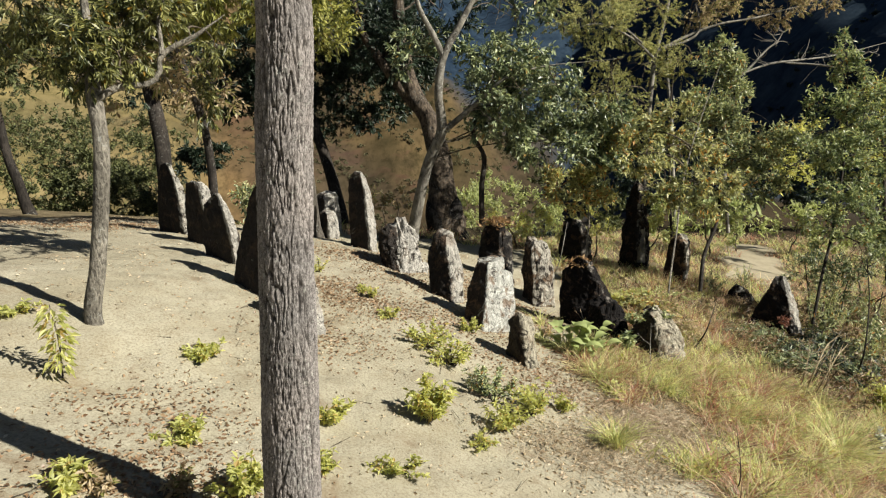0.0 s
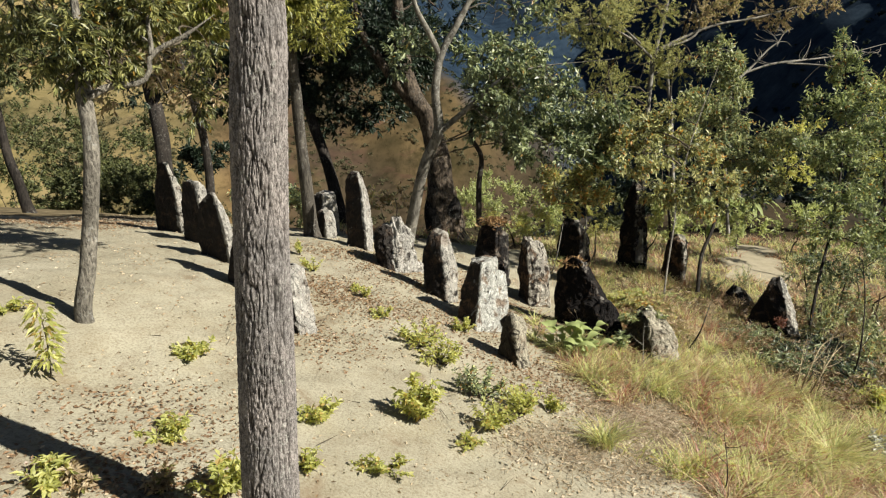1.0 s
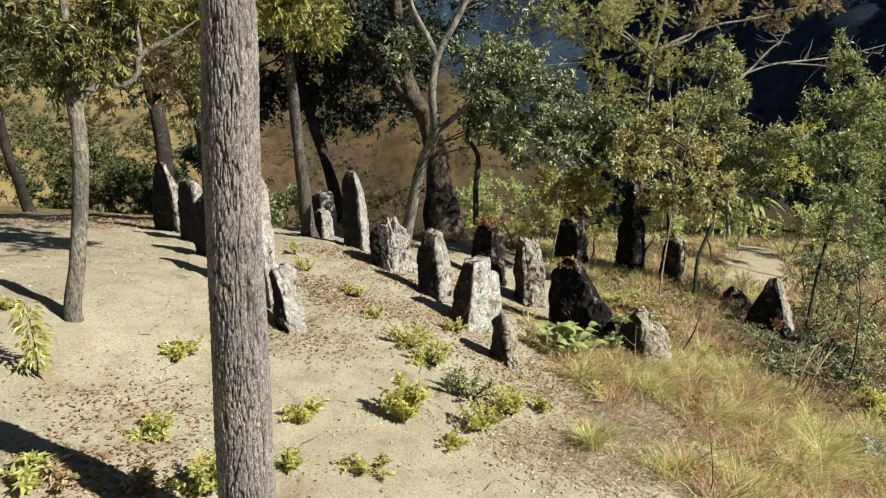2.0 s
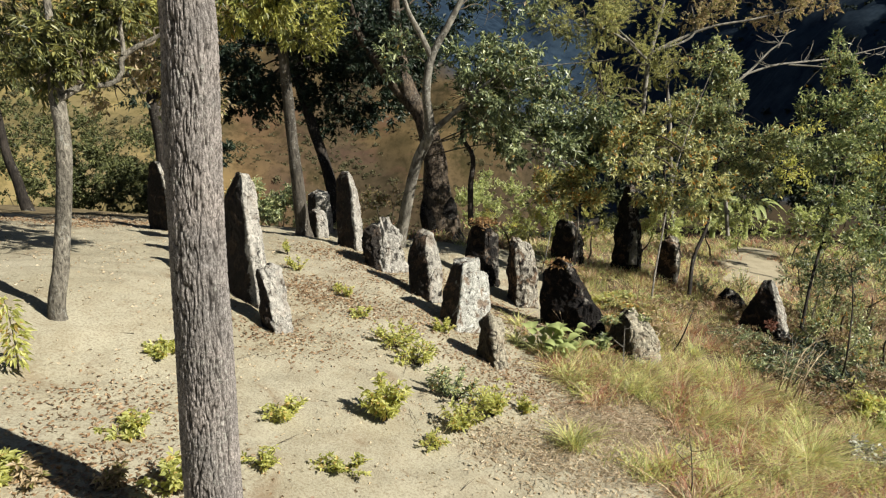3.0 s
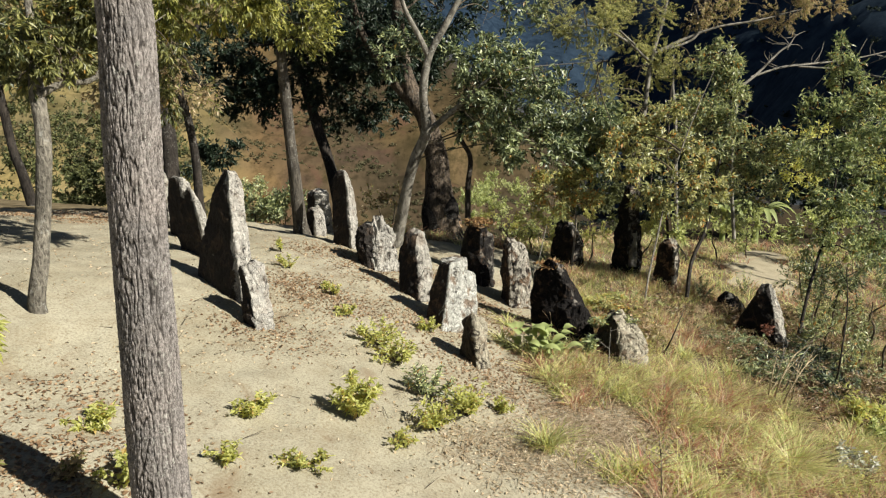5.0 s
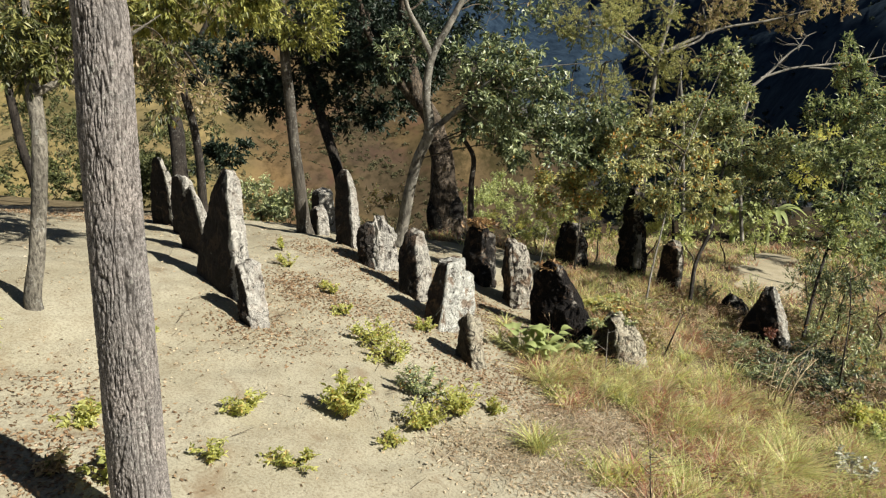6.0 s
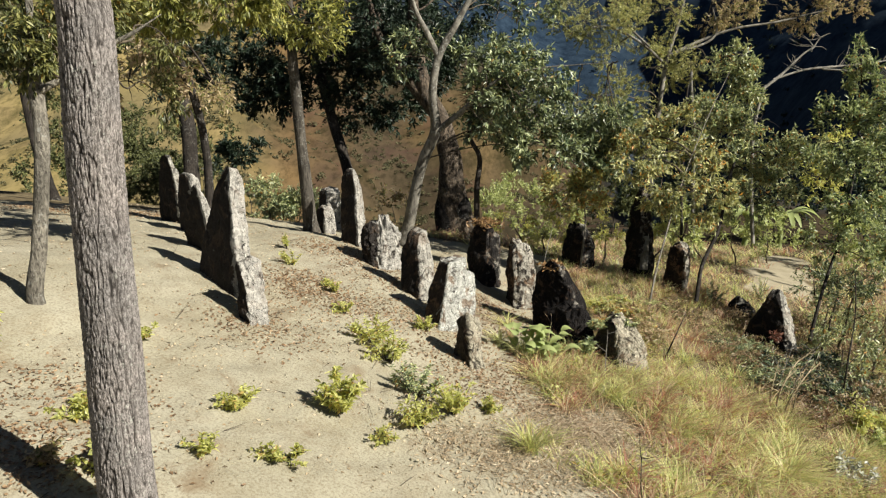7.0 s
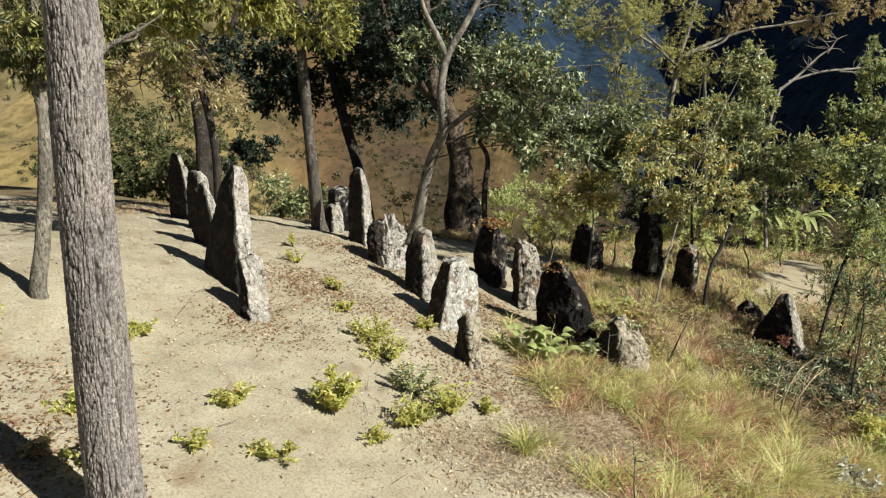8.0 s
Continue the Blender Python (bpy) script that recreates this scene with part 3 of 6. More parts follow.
standing_stone((-4.25, 12.55), 54, 0.21, 0.62, 1.12, BOX, ((0, 1.0), (0.6, 0.99), (1, 0.92)), 4, STONE_PALE, "narrow square-topped grey slab between two others", 0.8, 6)
standing_stone((-3.32, 11.00), 54, 0.19, 0.82, 1.12, TAPER, PEAK, 5, STONE_PALE, "slim grey stone close behind the tallest slab", 0.8, 6)
standing_stone((-2.72, 16.30), 40, 0.42, 0.45, 0.94, BOX, FLAT, 6, STONE_PALE, "squat square grey block stained dark below", 0.7, 0)
standing_stone((-2.46, 15.15), 44, 0.26, 0.42, 0.58, BOX, FLAT, 7, STONE_PALE, "low pale block against a larger one", 0.8, 2)
standing_stone((-1.43, 13.76), 48, 0.20, 0.62, 1.52, ((0, 0, 1.05, 0, 1.0), (0.45, 0, 1.0, 0, 1.0), (0.78, 0, 0.9, 0.02, 0.88), (0.93, 0.1, 0.8, 0.1, 0.7), (1, 0.25, 0.65, 0.22, 0.5)),
               ((0, 0.97), (0.4, 1.0), (1, 0.88)), 8, STONE_PALE, "tall pointed grey slab with one pale edge", 0.8, 5, 14, 0, (-0.16, 0.6))
standing_stone((-0.78, 12.45), 46, 0.64, 0.60, 0.86, ((0, -0.03, 1.08, -0.02, 1.0), (0.5, 0, 1, 0.02, 0.98), (0.85, 0.05, 0.95, 0.1, 0.85), (1, 0.12, 0.8, 0.2, 0.7)),
               ((0, 0.9), (0.25, 0.98), (0.42, 0.80), (0.6, 1.1), (0.78, 0.88), (1, 0.66)), 9, STONE_PALE, "broad furrowed grey rock with a ragged knobbed top", 2.2, 10, 8, 0, (-0.06, 0.3))
standing_stone((0.16, 11.10), 47, 0.29, 0.56, 1.10, ((0, 0, 1.0, 0, 1.0), (0.35, 0, 1.2, 0, 1.0), (0.6, 0, 1.1, 0, 0.9), (0.85, 0.05, 0.9, 0.02, 0.62), (1, 0.2, 0.7, 0.1, 0.4)),
               ((0, 0.97), (0.4, 1.0), (1, 0.9)), 10, STONE_GREY, "tall round-headed stone, dark on its shaded face", 0.9, 6, 9, 0, (-0.10, 0.72))
standing_stone((0.61, 9.96), 38, 0.62, 0.50, 0.92, ((0, -0.02, 1.04, 0, 1.05), (0.5, 0.0, 1.0, 0, 0.9), (0.8, 0.02, 0.98, 0.02, 0.7), (1, 0.06, 0.94, 0.05, 0.6)),
               ((0, 1.0), (0.5, 1.02), (0.56, 0.98), (0.64, 0.80), (0.85, 0.76), (1, 0.66)), 11, STONE_WHITE, "bright pale stone with a stepped flat top", 0.8, 0, 14, 0, (0.08, 0.47))
standing_stone((1.14, 8.90), 44, 0.22, 0.46, 0.62, ((0, 0, 1.15, 0, 1.0), (0.6, 0.02, 1.0, 0, 0.72), (0.92, 0.02, 1.0, 0.03, 0.6), (1, 0.08, 0.92, 0.06, 0.55)), ((0, 0.96), (0.4, 1.0), (1, 0.94)), 12, STONE_BARE, "small pointed ribbed stone ending the row", 1.1, 3, 14, 0, (-0.07, 0.25))
standing_stone((1.18, 13.72), 44, 0.42, 0.64, 1.16, ((0, 0, 0.98, 0, 1.0), (0.5, 0, 1.02, 0.02, 1.0), (0.85, 0.04, 0.98, 0.05, 0.9), (1, 0.15, 0.85, 0.2, 0.75)),
               ((0, 0.94), (0.3, 1.0), (0.7, 0.98), (1, 0.86)), 13, STONE_DARK, "stout dark stone capped with brown dead leaves", 1.5, 9, 7, 0, (0.0, 0.4))
standing_stone((1.76, 12.95), 16, 0.42, 0.62, 1.18, ((0, -0.02, 1.03, 0, 1.0), (0.6, 0, 1, 0.04, 1.0), (0.93, -0.02, 0.98, 0.1, 0.95), (1, 0.04, 0.92, 0.18, 0.9)), ((0, 0.94), (0.15, 1.0), (0.7, 0.98), (1, 0.9)), 14, STONE_MOTTLED, "upright square-shouldered grey stone blotched with lichen", 1.0, 7, 14, 0, (-0.05, 0.12))
standing_stone((2.84, 11.42), 66, 0.55, 0.92, 1.10, ((0, 0, 1.1, 0, 1.0), (0.35, 0, 1.0, 0.08, 1.0), (0.6, 0.02, 0.95, 0.20, 1.0), (0.9, 0.06, 0.8, 0.42, 0.97), (1, 0.12, 0.7, 0.48, 0.92)),
               ((0, 1.0), (0.5, 1.0), (1, 0.85)), 15, STONE_BLACK, "black flat-topped slab under brown grass", 1.2, 8, 10, 0.0)
standing_stone((2.62, 10.62), 24, 0.50, 0.75, 0.62, BLOB, FLAT, 16, STONE_BLACK, "low dark rock hung with dry stems", 1.4, 9, 5)
standing_stone((3.29, 10.02), 26, 0.54, 0.78, 0.74, ((0, -0.05, 1.12, -0.04, 1.02), (0.4, 0, 1.08, 0.05, 1.0), (0.75, 0.05, 0.98, 0.18, 0.97), (1, 0.2, 0.8, 0.38, 0.9)),
               ((0, 0.9), (0.5, 1.0), (1, 0.88)), 17, STONE_BARE, "squat pale boulder overgrown at its head", 1.3, 12, 6)
standing_stone((3.44, 17.05), 40, 0.40, 0.80, 1.15, BOX, ((0, 0.9), (0.5, 1), (1, 0.95)), 18, STONE_DARK, "dark block standing in tall grass", 1.3, 9)
standing_stone((4.72, 16.80), 30, 0.46, 0.66, 2.45, ((0, 0, 1.05, 0, 1.05), (0.4, 0.02, 1.0, 0.1, 0.9), (0.8, 0.1, 0.85, 0.2, 0.75), (1, 0.25, 0.7, 0.35, 0.65)),
               ((0, 0.9), (0.6, 1.0), (1, 0.9)), 19, STONE_DARK, "huge dark standing stone half hidden by foliage", 1.5, 10, 8)
standing_stone((5.50, 15.55), 46, 0.24, 0.52, 1.20, BOX, ((0, 0.94), (0.6, 1), (1, 0.9)), 20, STONE_MOTTLED, "dark stone with one pale edge beside a sapling", 0.9, 8)
standing_stone((6.62, 15.00), 32, 0.62, 0.5, 0.42, BLOB, ((0, 0.85), (0.4, 1), (1, 0.8)), 21, STONE_DARK, "low rounded brown rock in the grass", 1.4, 9, 5)
standing_stone((7.16, 13.15), 46, 0.32, 1.25, 1.36, ((0, -0.05, 1.05, 0, 1.02), (0.4, 0, 0.95, 0, 0.68), (0.75, 0.05, 0.85, 0, 0.36), (1, 0.2, 0.65, 0.02, 0.12)),
               ((0, 0.97), (0.5, 1.0), (1, 0.85)), 22, STONE_GREY, "dark triangular stone with a white lichen edge", 1.1, 6, 12, 0, (-0.22, 0.75))


# ---- trees ----
def limb(start, end, r0, r1, rng, sag=0.12, sides=8):
    """A crooked limb from start to end."""
    start, end = np.array(start, float), np.array(end, float)
    n = 5
    t = np.linspace(0, 1, n)[:, None]
    ln = np.linalg.norm(end - start)
    pts = start + (end - start) * t + rng.normal(size=(n, 3)) * ln * 0.05 * np.sin(t * math.pi)
    pts[:, 2] += sag * ln * np.sin(t[:, 0] * math.pi)
    return tube(pts, np.linspace(r0, r1, n), sides, max(0.06, ln / 14))


def tree(name, label, trunk, radii, clusters, bark, leaf_mat, seed, limbs=(), leaf=(0.075, 0.026), per=13, reach=0.32, droop=0.35, rise=0.15, category="tree",
         attach=0.75, sides=16, limb_r=0.035, rough=0.12, step=0.10):
    """A tree: trunk line with radii, explicit limbs (points, radii), and leaf clusters that are each borne by a limb."""
    rng = np.random.default_rng(seed)
    root = thing(name, trunk[0], label, category)
    part("trunk", mesh_from("trunk", *tube(trunk, radii, sides, step, rough, seed), bark), root)
    for pts, rr in limbs:
        part("limb", mesh_from("limb", *tube(pts, rr, 10, 0.10, 0.12, seed + 5), bark), root)
    if clusters:
        line, _ = resample(trunk, radii, 0.1)
        ends = [line[int(len(line) * attach):]] + [resample(p, r, 0.1)[0][3:] for p, r in limbs]
        ends = np.concatenate(ends)
        for centre, rad, count in clusters:
            near = ends[np.argmin(np.linalg.norm(ends - np.array(centre), axis=1) + 0.6 * np.maximum(0, ends[:, 2] - centre[2]))]
            pieces = [limb(near, centre, limb_r, limb_r * 0.35, rng)]
            for _ in range(5):
                tip = np.array(centre) + unit(rng.normal(size=3)) * np.array(rad) * 0.85
                pieces.append(limb(centre, tip, limb_r * 0.36, 0.004, rng, 0.08, 5))
            part("branch", mesh_from("branch", *joined(pieces), TWIG if bark in (BARK_PALE, BARK_GREY) else bark), root)
        lv, tw = spray(rng, clusters, leaf[0], leaf[1], per, reach, droop, rise)
        crown = part("crown", mesh_from("crown", *lv, leaf_mat, False), root)
        tagged(part("twig_mass", mesh_from("twig_mass", *tw, TWIG), crown), kind="stuff")
    return root


# the near trunk, with furrows cut into its bark
def near_tree():
    trunk = [(-1.00, 4.06, 0.80), (-0.99, 4.04, 1.57), (-0.95, 4.04, 2.51), (-0.91, 4.03, 3.28), (-0.87, 4.03, 4.00), (-0.83, 4.02, 4.65), (-0.93, 4.02, 5.4), (-0.84, 4.04, 6.6), (-0.7, 4.1, 8.0)]
    radii = [0.200, 0.176, 0.168, 0.161, 0.152, 0.143, 0.135, 0.12, 0.09]
    root = thing("tree", trunk[0], "tall straight tree trunk with grey furrowed bark and lichen flecks", "tree")
    sides, step = 230, 0.0105
    low, low_r = trunk[:6] + [(-0.93, 4.02, 5.4)], radii[:7]
    verts, quads = tube(low, low_r, sides, step)
    line, rad = resample(low, low_r, step)
    rows = len(line)
    v = verts.reshape(rows, sides, 3)
    out = unit(v - line[:, None])
    th = np.linspace(0, 2 * np.pi, sides, endpoint=False)
    d, groove = np.zeros((rows, sides)), np.zeros((rows, sides))
    for i in range(rows):
        z = line[i, 2]
        for j in range(sides):
            c, s = math.cos(th[j]), math.sin(th[j])
            w = Vector((c * 2.2, s * 2.2, z * 4.5))
            w1, w2 = noise.noise(w), noise.noise(w + Vector((7, 3, 5)))
            n1 = noise.noise(Vector((c * 6.4 + w1 * 0.5, s * 6.4 + w2 * 0.5, z * 4.2)))
            n2 = noise.noise(Vector((c * 8.0 + 9, s * 8.0, z * 17 + w2 * 1.2)))
            n4 = noise.noise(Vector((c * 12 + 3, s * 12, z * 15)))
            n3 = noise.noise(Vector((c * 27, s * 27, z * 40)))
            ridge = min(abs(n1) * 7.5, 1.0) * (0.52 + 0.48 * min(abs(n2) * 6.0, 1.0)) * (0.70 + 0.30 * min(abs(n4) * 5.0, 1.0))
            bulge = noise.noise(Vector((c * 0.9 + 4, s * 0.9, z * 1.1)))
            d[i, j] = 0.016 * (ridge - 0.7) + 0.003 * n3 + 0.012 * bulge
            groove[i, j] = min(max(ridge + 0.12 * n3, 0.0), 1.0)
    v = v + out * d[..., None]
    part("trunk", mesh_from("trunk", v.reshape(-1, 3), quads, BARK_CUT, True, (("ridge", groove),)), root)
    part("upper_stem", mesh_from("upper_stem", *tube([(-0.93, 4.02, 5.3)] + trunk[7:], [0.137, 0.12, 0.09], 20, 0.1), BARK_GREY), root)
    rng = np.random.default_rng(4)
    clusters = [((-0.9, 3.6, 9.6), (1.5, 1.4, 1.0), 150), ((0.3, 4.8, 9.2), (1.3, 1.2, 0.9), 120), ((-1.9, 5.0, 9.0), (1.3, 1.3, 0.9), 120)]
    for c in clusters:
        part("branch", mesh_from("branch", *limb((-0.7, 4.1, 8.0), c[0], 0.06, 0.02, rng), BARK_GREY), root)
    lv, tw = spray(rng, clusters, 0.10, 0.034, 12, 0.4, 0.35, 0.1)
    part("crown", mesh_from("crown", *lv, LEAF_OAK, False), root)
    # added bough towards the stones: low clusters are seen, unseen higher ones cast shade
    part("bough", mesh_from("bough", *tube([(-0.76, 4.08, 7.4), (-1.2, 6.0, 7.6), (-1.9, 8.2, 7.1), (-2.4, 9.6, 6.5)], [0.075, 0.06, 0.045, 0.02], 12, 0.12), BARK_GREY), root)
    hung = [((-3.17, 9.51, 4.83), (0.46, 0.46, 0.39), 80), ((-2.61, 9.52, 4.86), (0.42, 0.42, 0.36), 70), ((-2.04, 9.50, 4.80), (0.42, 0.42, 0.36), 70), ((-1.55, 9.53, 4.88), (0.35, 0.35, 0.30), 45), ((-3.30, 9.30, 5.75), (0.60, 0.60, 0.45), 60), ((-2.40, 9.50, 5.95), (0.60, 0.60, 0.45), 60), ((-1.60, 9.60, 5.80), (0.55, 0.55, 0.42), 50), ((-3.00, 8.60, 6.30), (0.65, 0.65, 0.50), 60), ((-3.9, 8.4, 5.9), (0.6, 0.6, 0.45), 50), ((-2.0, 10.4, 6.3), (0.6, 0.6, 0.45), 60), ((-2.3, 11.6, 6.2), (0.65, 0.65, 0.45), 70), ((-2.7, 12.9, 6.3), (0.65, 0.65, 0.45), 70), ((-3.3, 11.2, 6.5), (0.6, 0.6, 0.45), 55)]
    for c in hung:
        part("branch", mesh_from("branch", *limb((-2.1, 8.8, 6.85), c[0], 0.022, 0.008, rng), BARK_GREY), root)
    lv, tw = spray(rng, hung, 0.078, 0.021, 17, 0.27, 0.75, -0.1)
    leaves = part("hanging_crown", mesh_from("hanging_crown", *lv, LEAF_OAK, False), root)
    tagged(part("twig_mass", mesh_from("twig_mass", *tw, TWIG), leaves), kind="stuff")


def cut_bark():
    m = Nodes("cut bark")
    ridge = m.attr("ridge")
    grain = m.noise(1.0, 5, 0.65, m.where((70, 70, 22)))
    # Furrow darkening is put into the colour, growing with groove depth.
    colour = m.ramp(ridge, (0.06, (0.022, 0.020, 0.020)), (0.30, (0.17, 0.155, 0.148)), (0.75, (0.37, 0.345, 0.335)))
    colour = m.mix(m.ramp(grain, (0.35, 0.55), (0.6, 0.0)), colour, (0.07, 0.06, 0.053))
    tint = m.ramp(m.noise(3.0, 4), (0.35, (0.8, 0.8, 0.8)), (0.65, (1.12, 1.08, 1.05)))
    colour = m.mix(1.0, colour, tint, "MULTIPLY")
    fine = m.calc("ABSOLUTE", m.calc("SUBTRACT", m.noise(1.0, 3, 0.6, m.where((62, 62, 24)), 0.8), 0.5))
    colour = m.mix(m.ramp(fine, (0.01, 0.75), (0.045, 0.0)), colour, (0.04, 0.035, 0.032))
    fleck = m.ramp(m.noise(55, 4, 0.7), (0.4, (0.72, 0.72, 0.72)), (0.6, (1.1, 1.1, 1.1)))
    colour = m.mix(1.0, colour, fleck, "MULTIPLY")
    spot = m.calc("MULTIPLY", m.ramp(m.noise(38, 4, 0.6), (0.57, 0.0), (0.63, 1.0)), m.ramp(m.noise(5.0, 4), (0.46, 0.0), (0.62, 0.8)))
    colour = m.mix(spot, colour, (0.40, 0.40, 0.365))
    return m.finish(colour, 0.93, grain, 0.008, 0.9, 0.2)


BARK_CUT = cut_bark()
near_tree()

tree("tree", "slender grey-barked tree with drooping yellow-green leaves", [(-3.67, 7.16, 1.25), (-3.73, 7.16, 1.50), (-3.62, 7.20, 2.15), (-3.49, 7.25, 2.92), (-3.45, 7.32, 3.49), (-3.49, 7.40, 3.87), (-3.51, 7.50, 4.36), (-3.56, 7.60, 5.01), (-4.1, 7.8, 6.4)],
     [0.13, 0.098, 0.085, 0.078, 0.076, 0.080, 0.045, 0.035, 0.02],
     [((-4.09, 8.20, 4.65), (0.37, 0.37, 0.31), 26), ((-4.82, 8.51, 4.29), (0.38, 0.38, 0.33), 12), ((-3.52, 7.34, 4.10), (0.20, 0.20, 0.16), 26), ((-3.55, 7.30, 4.34), (0.24, 0.24, 0.18), 30), ((-3.20, 7.40, 4.30), (0.20, 0.20, 0.16), 20), ((-3.50, 7.62, 4.47), (0.23, 0.23, 0.19), 22), ((-3.18, 7.64, 4.22), (0.13, 0.13, 0.11), 7), ((-3.32, 7.88, 4.64), (0.25, 0.25, 0.21), 44), ((-3.02, 7.90, 4.68), (0.21, 0.21, 0.18), 36), ((-3.24, 7.59, 4.08), (0.13, 0.13, 0.11), 5), ((-3.90, 8.14, 4.12), (0.25, 0.25, 0.21), 24), ((-4.34, 7.96, 4.87), (0.35, 0.35, 0.30), 14), ((-3.14, 9.55, 3.57), (0.19, 0.19, 0.16), 16), ((-2.66, 8.93, 4.29), (0.17, 0.17, 0.15), 14)],
     BARK_GREY, LEAF_DULL, 11, [([(-3.46, 7.36, 3.84), (-3.36, 7.40, 3.90), (-3.23, 7.45, 3.96), (-3.07, 7.50, 3.97), (-2.95, 7.55, 3.99), (-2.88, 7.60, 4.09), (-2.86, 7.60, 4.24), (-2.76, 7.65, 4.32), (-2.52, 7.70, 4.44), (-2.39, 7.80, 4.54), (-2.25, 7.90, 4.65)], [0.042, 0.04, 0.034, 0.03, 0.028, 0.027, 0.027, 0.03, 0.024, 0.012, 0.004]), ([(-2.84, 7.60, 4.27), (-2.83, 7.60, 4.41), (-2.86, 7.65, 4.58), (-2.76, 7.70, 4.85)], [0.026, 0.022, 0.02, 0.012]), ([(-2.85, 7.60, 4.39), (-2.92, 7.60, 4.43), (-3.01, 7.60, 4.50)], [0.014, 0.012, 0.004])], (0.066, 0.019), 22, 0.27, 0.75, -0.1, "tree", 0.75, 16, 0.016)

tree("tree", "dark leaning trunk far down the slope", [(-8.13, 20.63, -1.55), (-8.16, 20.88, -0.74), (-8.25, 21.27, 0.54), (-8.44, 21.67, 1.83), (-8.73, 22.01, 2.96), (-8.92, 22.45, 4.40), (-8.83, 22.89, 5.85)], [0.30, 0.25, 0.225, 0.215, 0.20, 0.15, 0.08],
     [((-8.56, 21.59, 3.31), (0.98, 0.98, 0.84), 60), ((-7.58, 22.30, 3.91), (1.01, 1.01, 0.86), 60), ((-9.76, 22.45, 4.41), (1.18, 1.18, 1.00), 60)], BARK_DARK, LEAF_DARK, 12, [([(-8.73, 22.01, 2.96), (-8.26, 22.21, 3.60), (-7.58, 22.45, 4.39), (-7.23, 22.84, 5.68)], [0.18, 0.15, 0.1, 0.06])], (0.13, 0.05), 14, 0.5)
tree("tree", "thin grey trunk behind the slabs", [(-4.42, 13.70, 0.54), (-4.44, 13.70, 1.13), (-4.43, 13.70, 1.47), (-4.42, 13.70, 1.93), (-4.45, 13.70, 2.49), (-4.55, 13.70, 3.14), (-4.69, 13.70, 3.67), (-4.81, 13.70, 4.08), (-4.92, 13.70, 4.59), (-5.10, 13.70, 5.58)], [0.12, 0.095, 0.088, 0.082, 0.080, 0.076, 0.070, 0.060, 0.050, 0.030],
     [((-4.85, 13.65, 4.01), (0.65, 0.65, 0.56), 50), ((-4.26, 14.00, 3.41), (0.62, 0.62, 0.52), 36), ((-5.07, 13.26, 4.37), (0.63, 0.63, 0.54), 50), ((-5.93, 13.83, 3.50), (0.56, 0.56, 0.47), 36)], BARK_DARK, LEAF_RUST, 13, (), (0.09, 0.03), 11, 0.35, 0.5)
tree("tree", "dark leaning trunk at the edge of the terrace", [(-9.82, 16.80, 0.10), (-9.95, 16.80, 0.69), (-10.00, 16.80, 1.04), (-10.13, 16.80, 1.59), (-10.18, 16.80, 2.07), (-10.20, 16.80, 2.47), (-10.23, 16.80, 3.26), (-10.05, 16.85, 4.40), (-10.10, 17.00, 5.60)], [0.16, 0.125, 0.115, 0.11, 0.105, 0.10, 0.09, 0.07, 0.04],
     [((-9.32, 16.54, 3.85), (0.87, 0.87, 0.74), 80), ((-10.32, 16.72, 4.46), (1.13, 1.13, 0.96), 60), ((-9.14, 17.51, 4.32), (0.78, 0.78, 0.67), 80), ((-8.48, 17.43, 4.06), (0.66, 0.66, 0.56), 60), ((-8.28, 17.97, 4.44), (0.81, 0.81, 0.69), 70)], BARK_DARK, LEAF_OLIVE, 14, (), (0.09, 0.036), 16, 0.4)
tree("tree", "slim straight grey trunk behind a square stone", [(-2.75, 15.10, 0.01), (-2.79, 15.10, 0.40), (-2.82, 15.00, 1.32), (-2.86, 14.90, 2.43), (-2.88, 14.80, 3.49), (-2.89, 14.70, 4.38), (-2.85, 14.60, 5.44)], [0.22, 0.16, 0.13, 0.115, 0.105, 0.09, 0.07],
     [((-2.19, 14.28, 4.52), (0.65, 0.65, 0.55), 60), ((-2.68, 14.33, 4.72), (0.65, 0.65, 0.55), 50), ((-2.05, 14.58, 4.25), (0.40, 0.40, 0.36), 22), ((-3.30, 14.40, 4.85), (0.55, 0.55, 0.47), 46)], BARK_MID, LEAF_OAK, 15, (), (0.085, 0.03), 12, 0.33, 0.55)
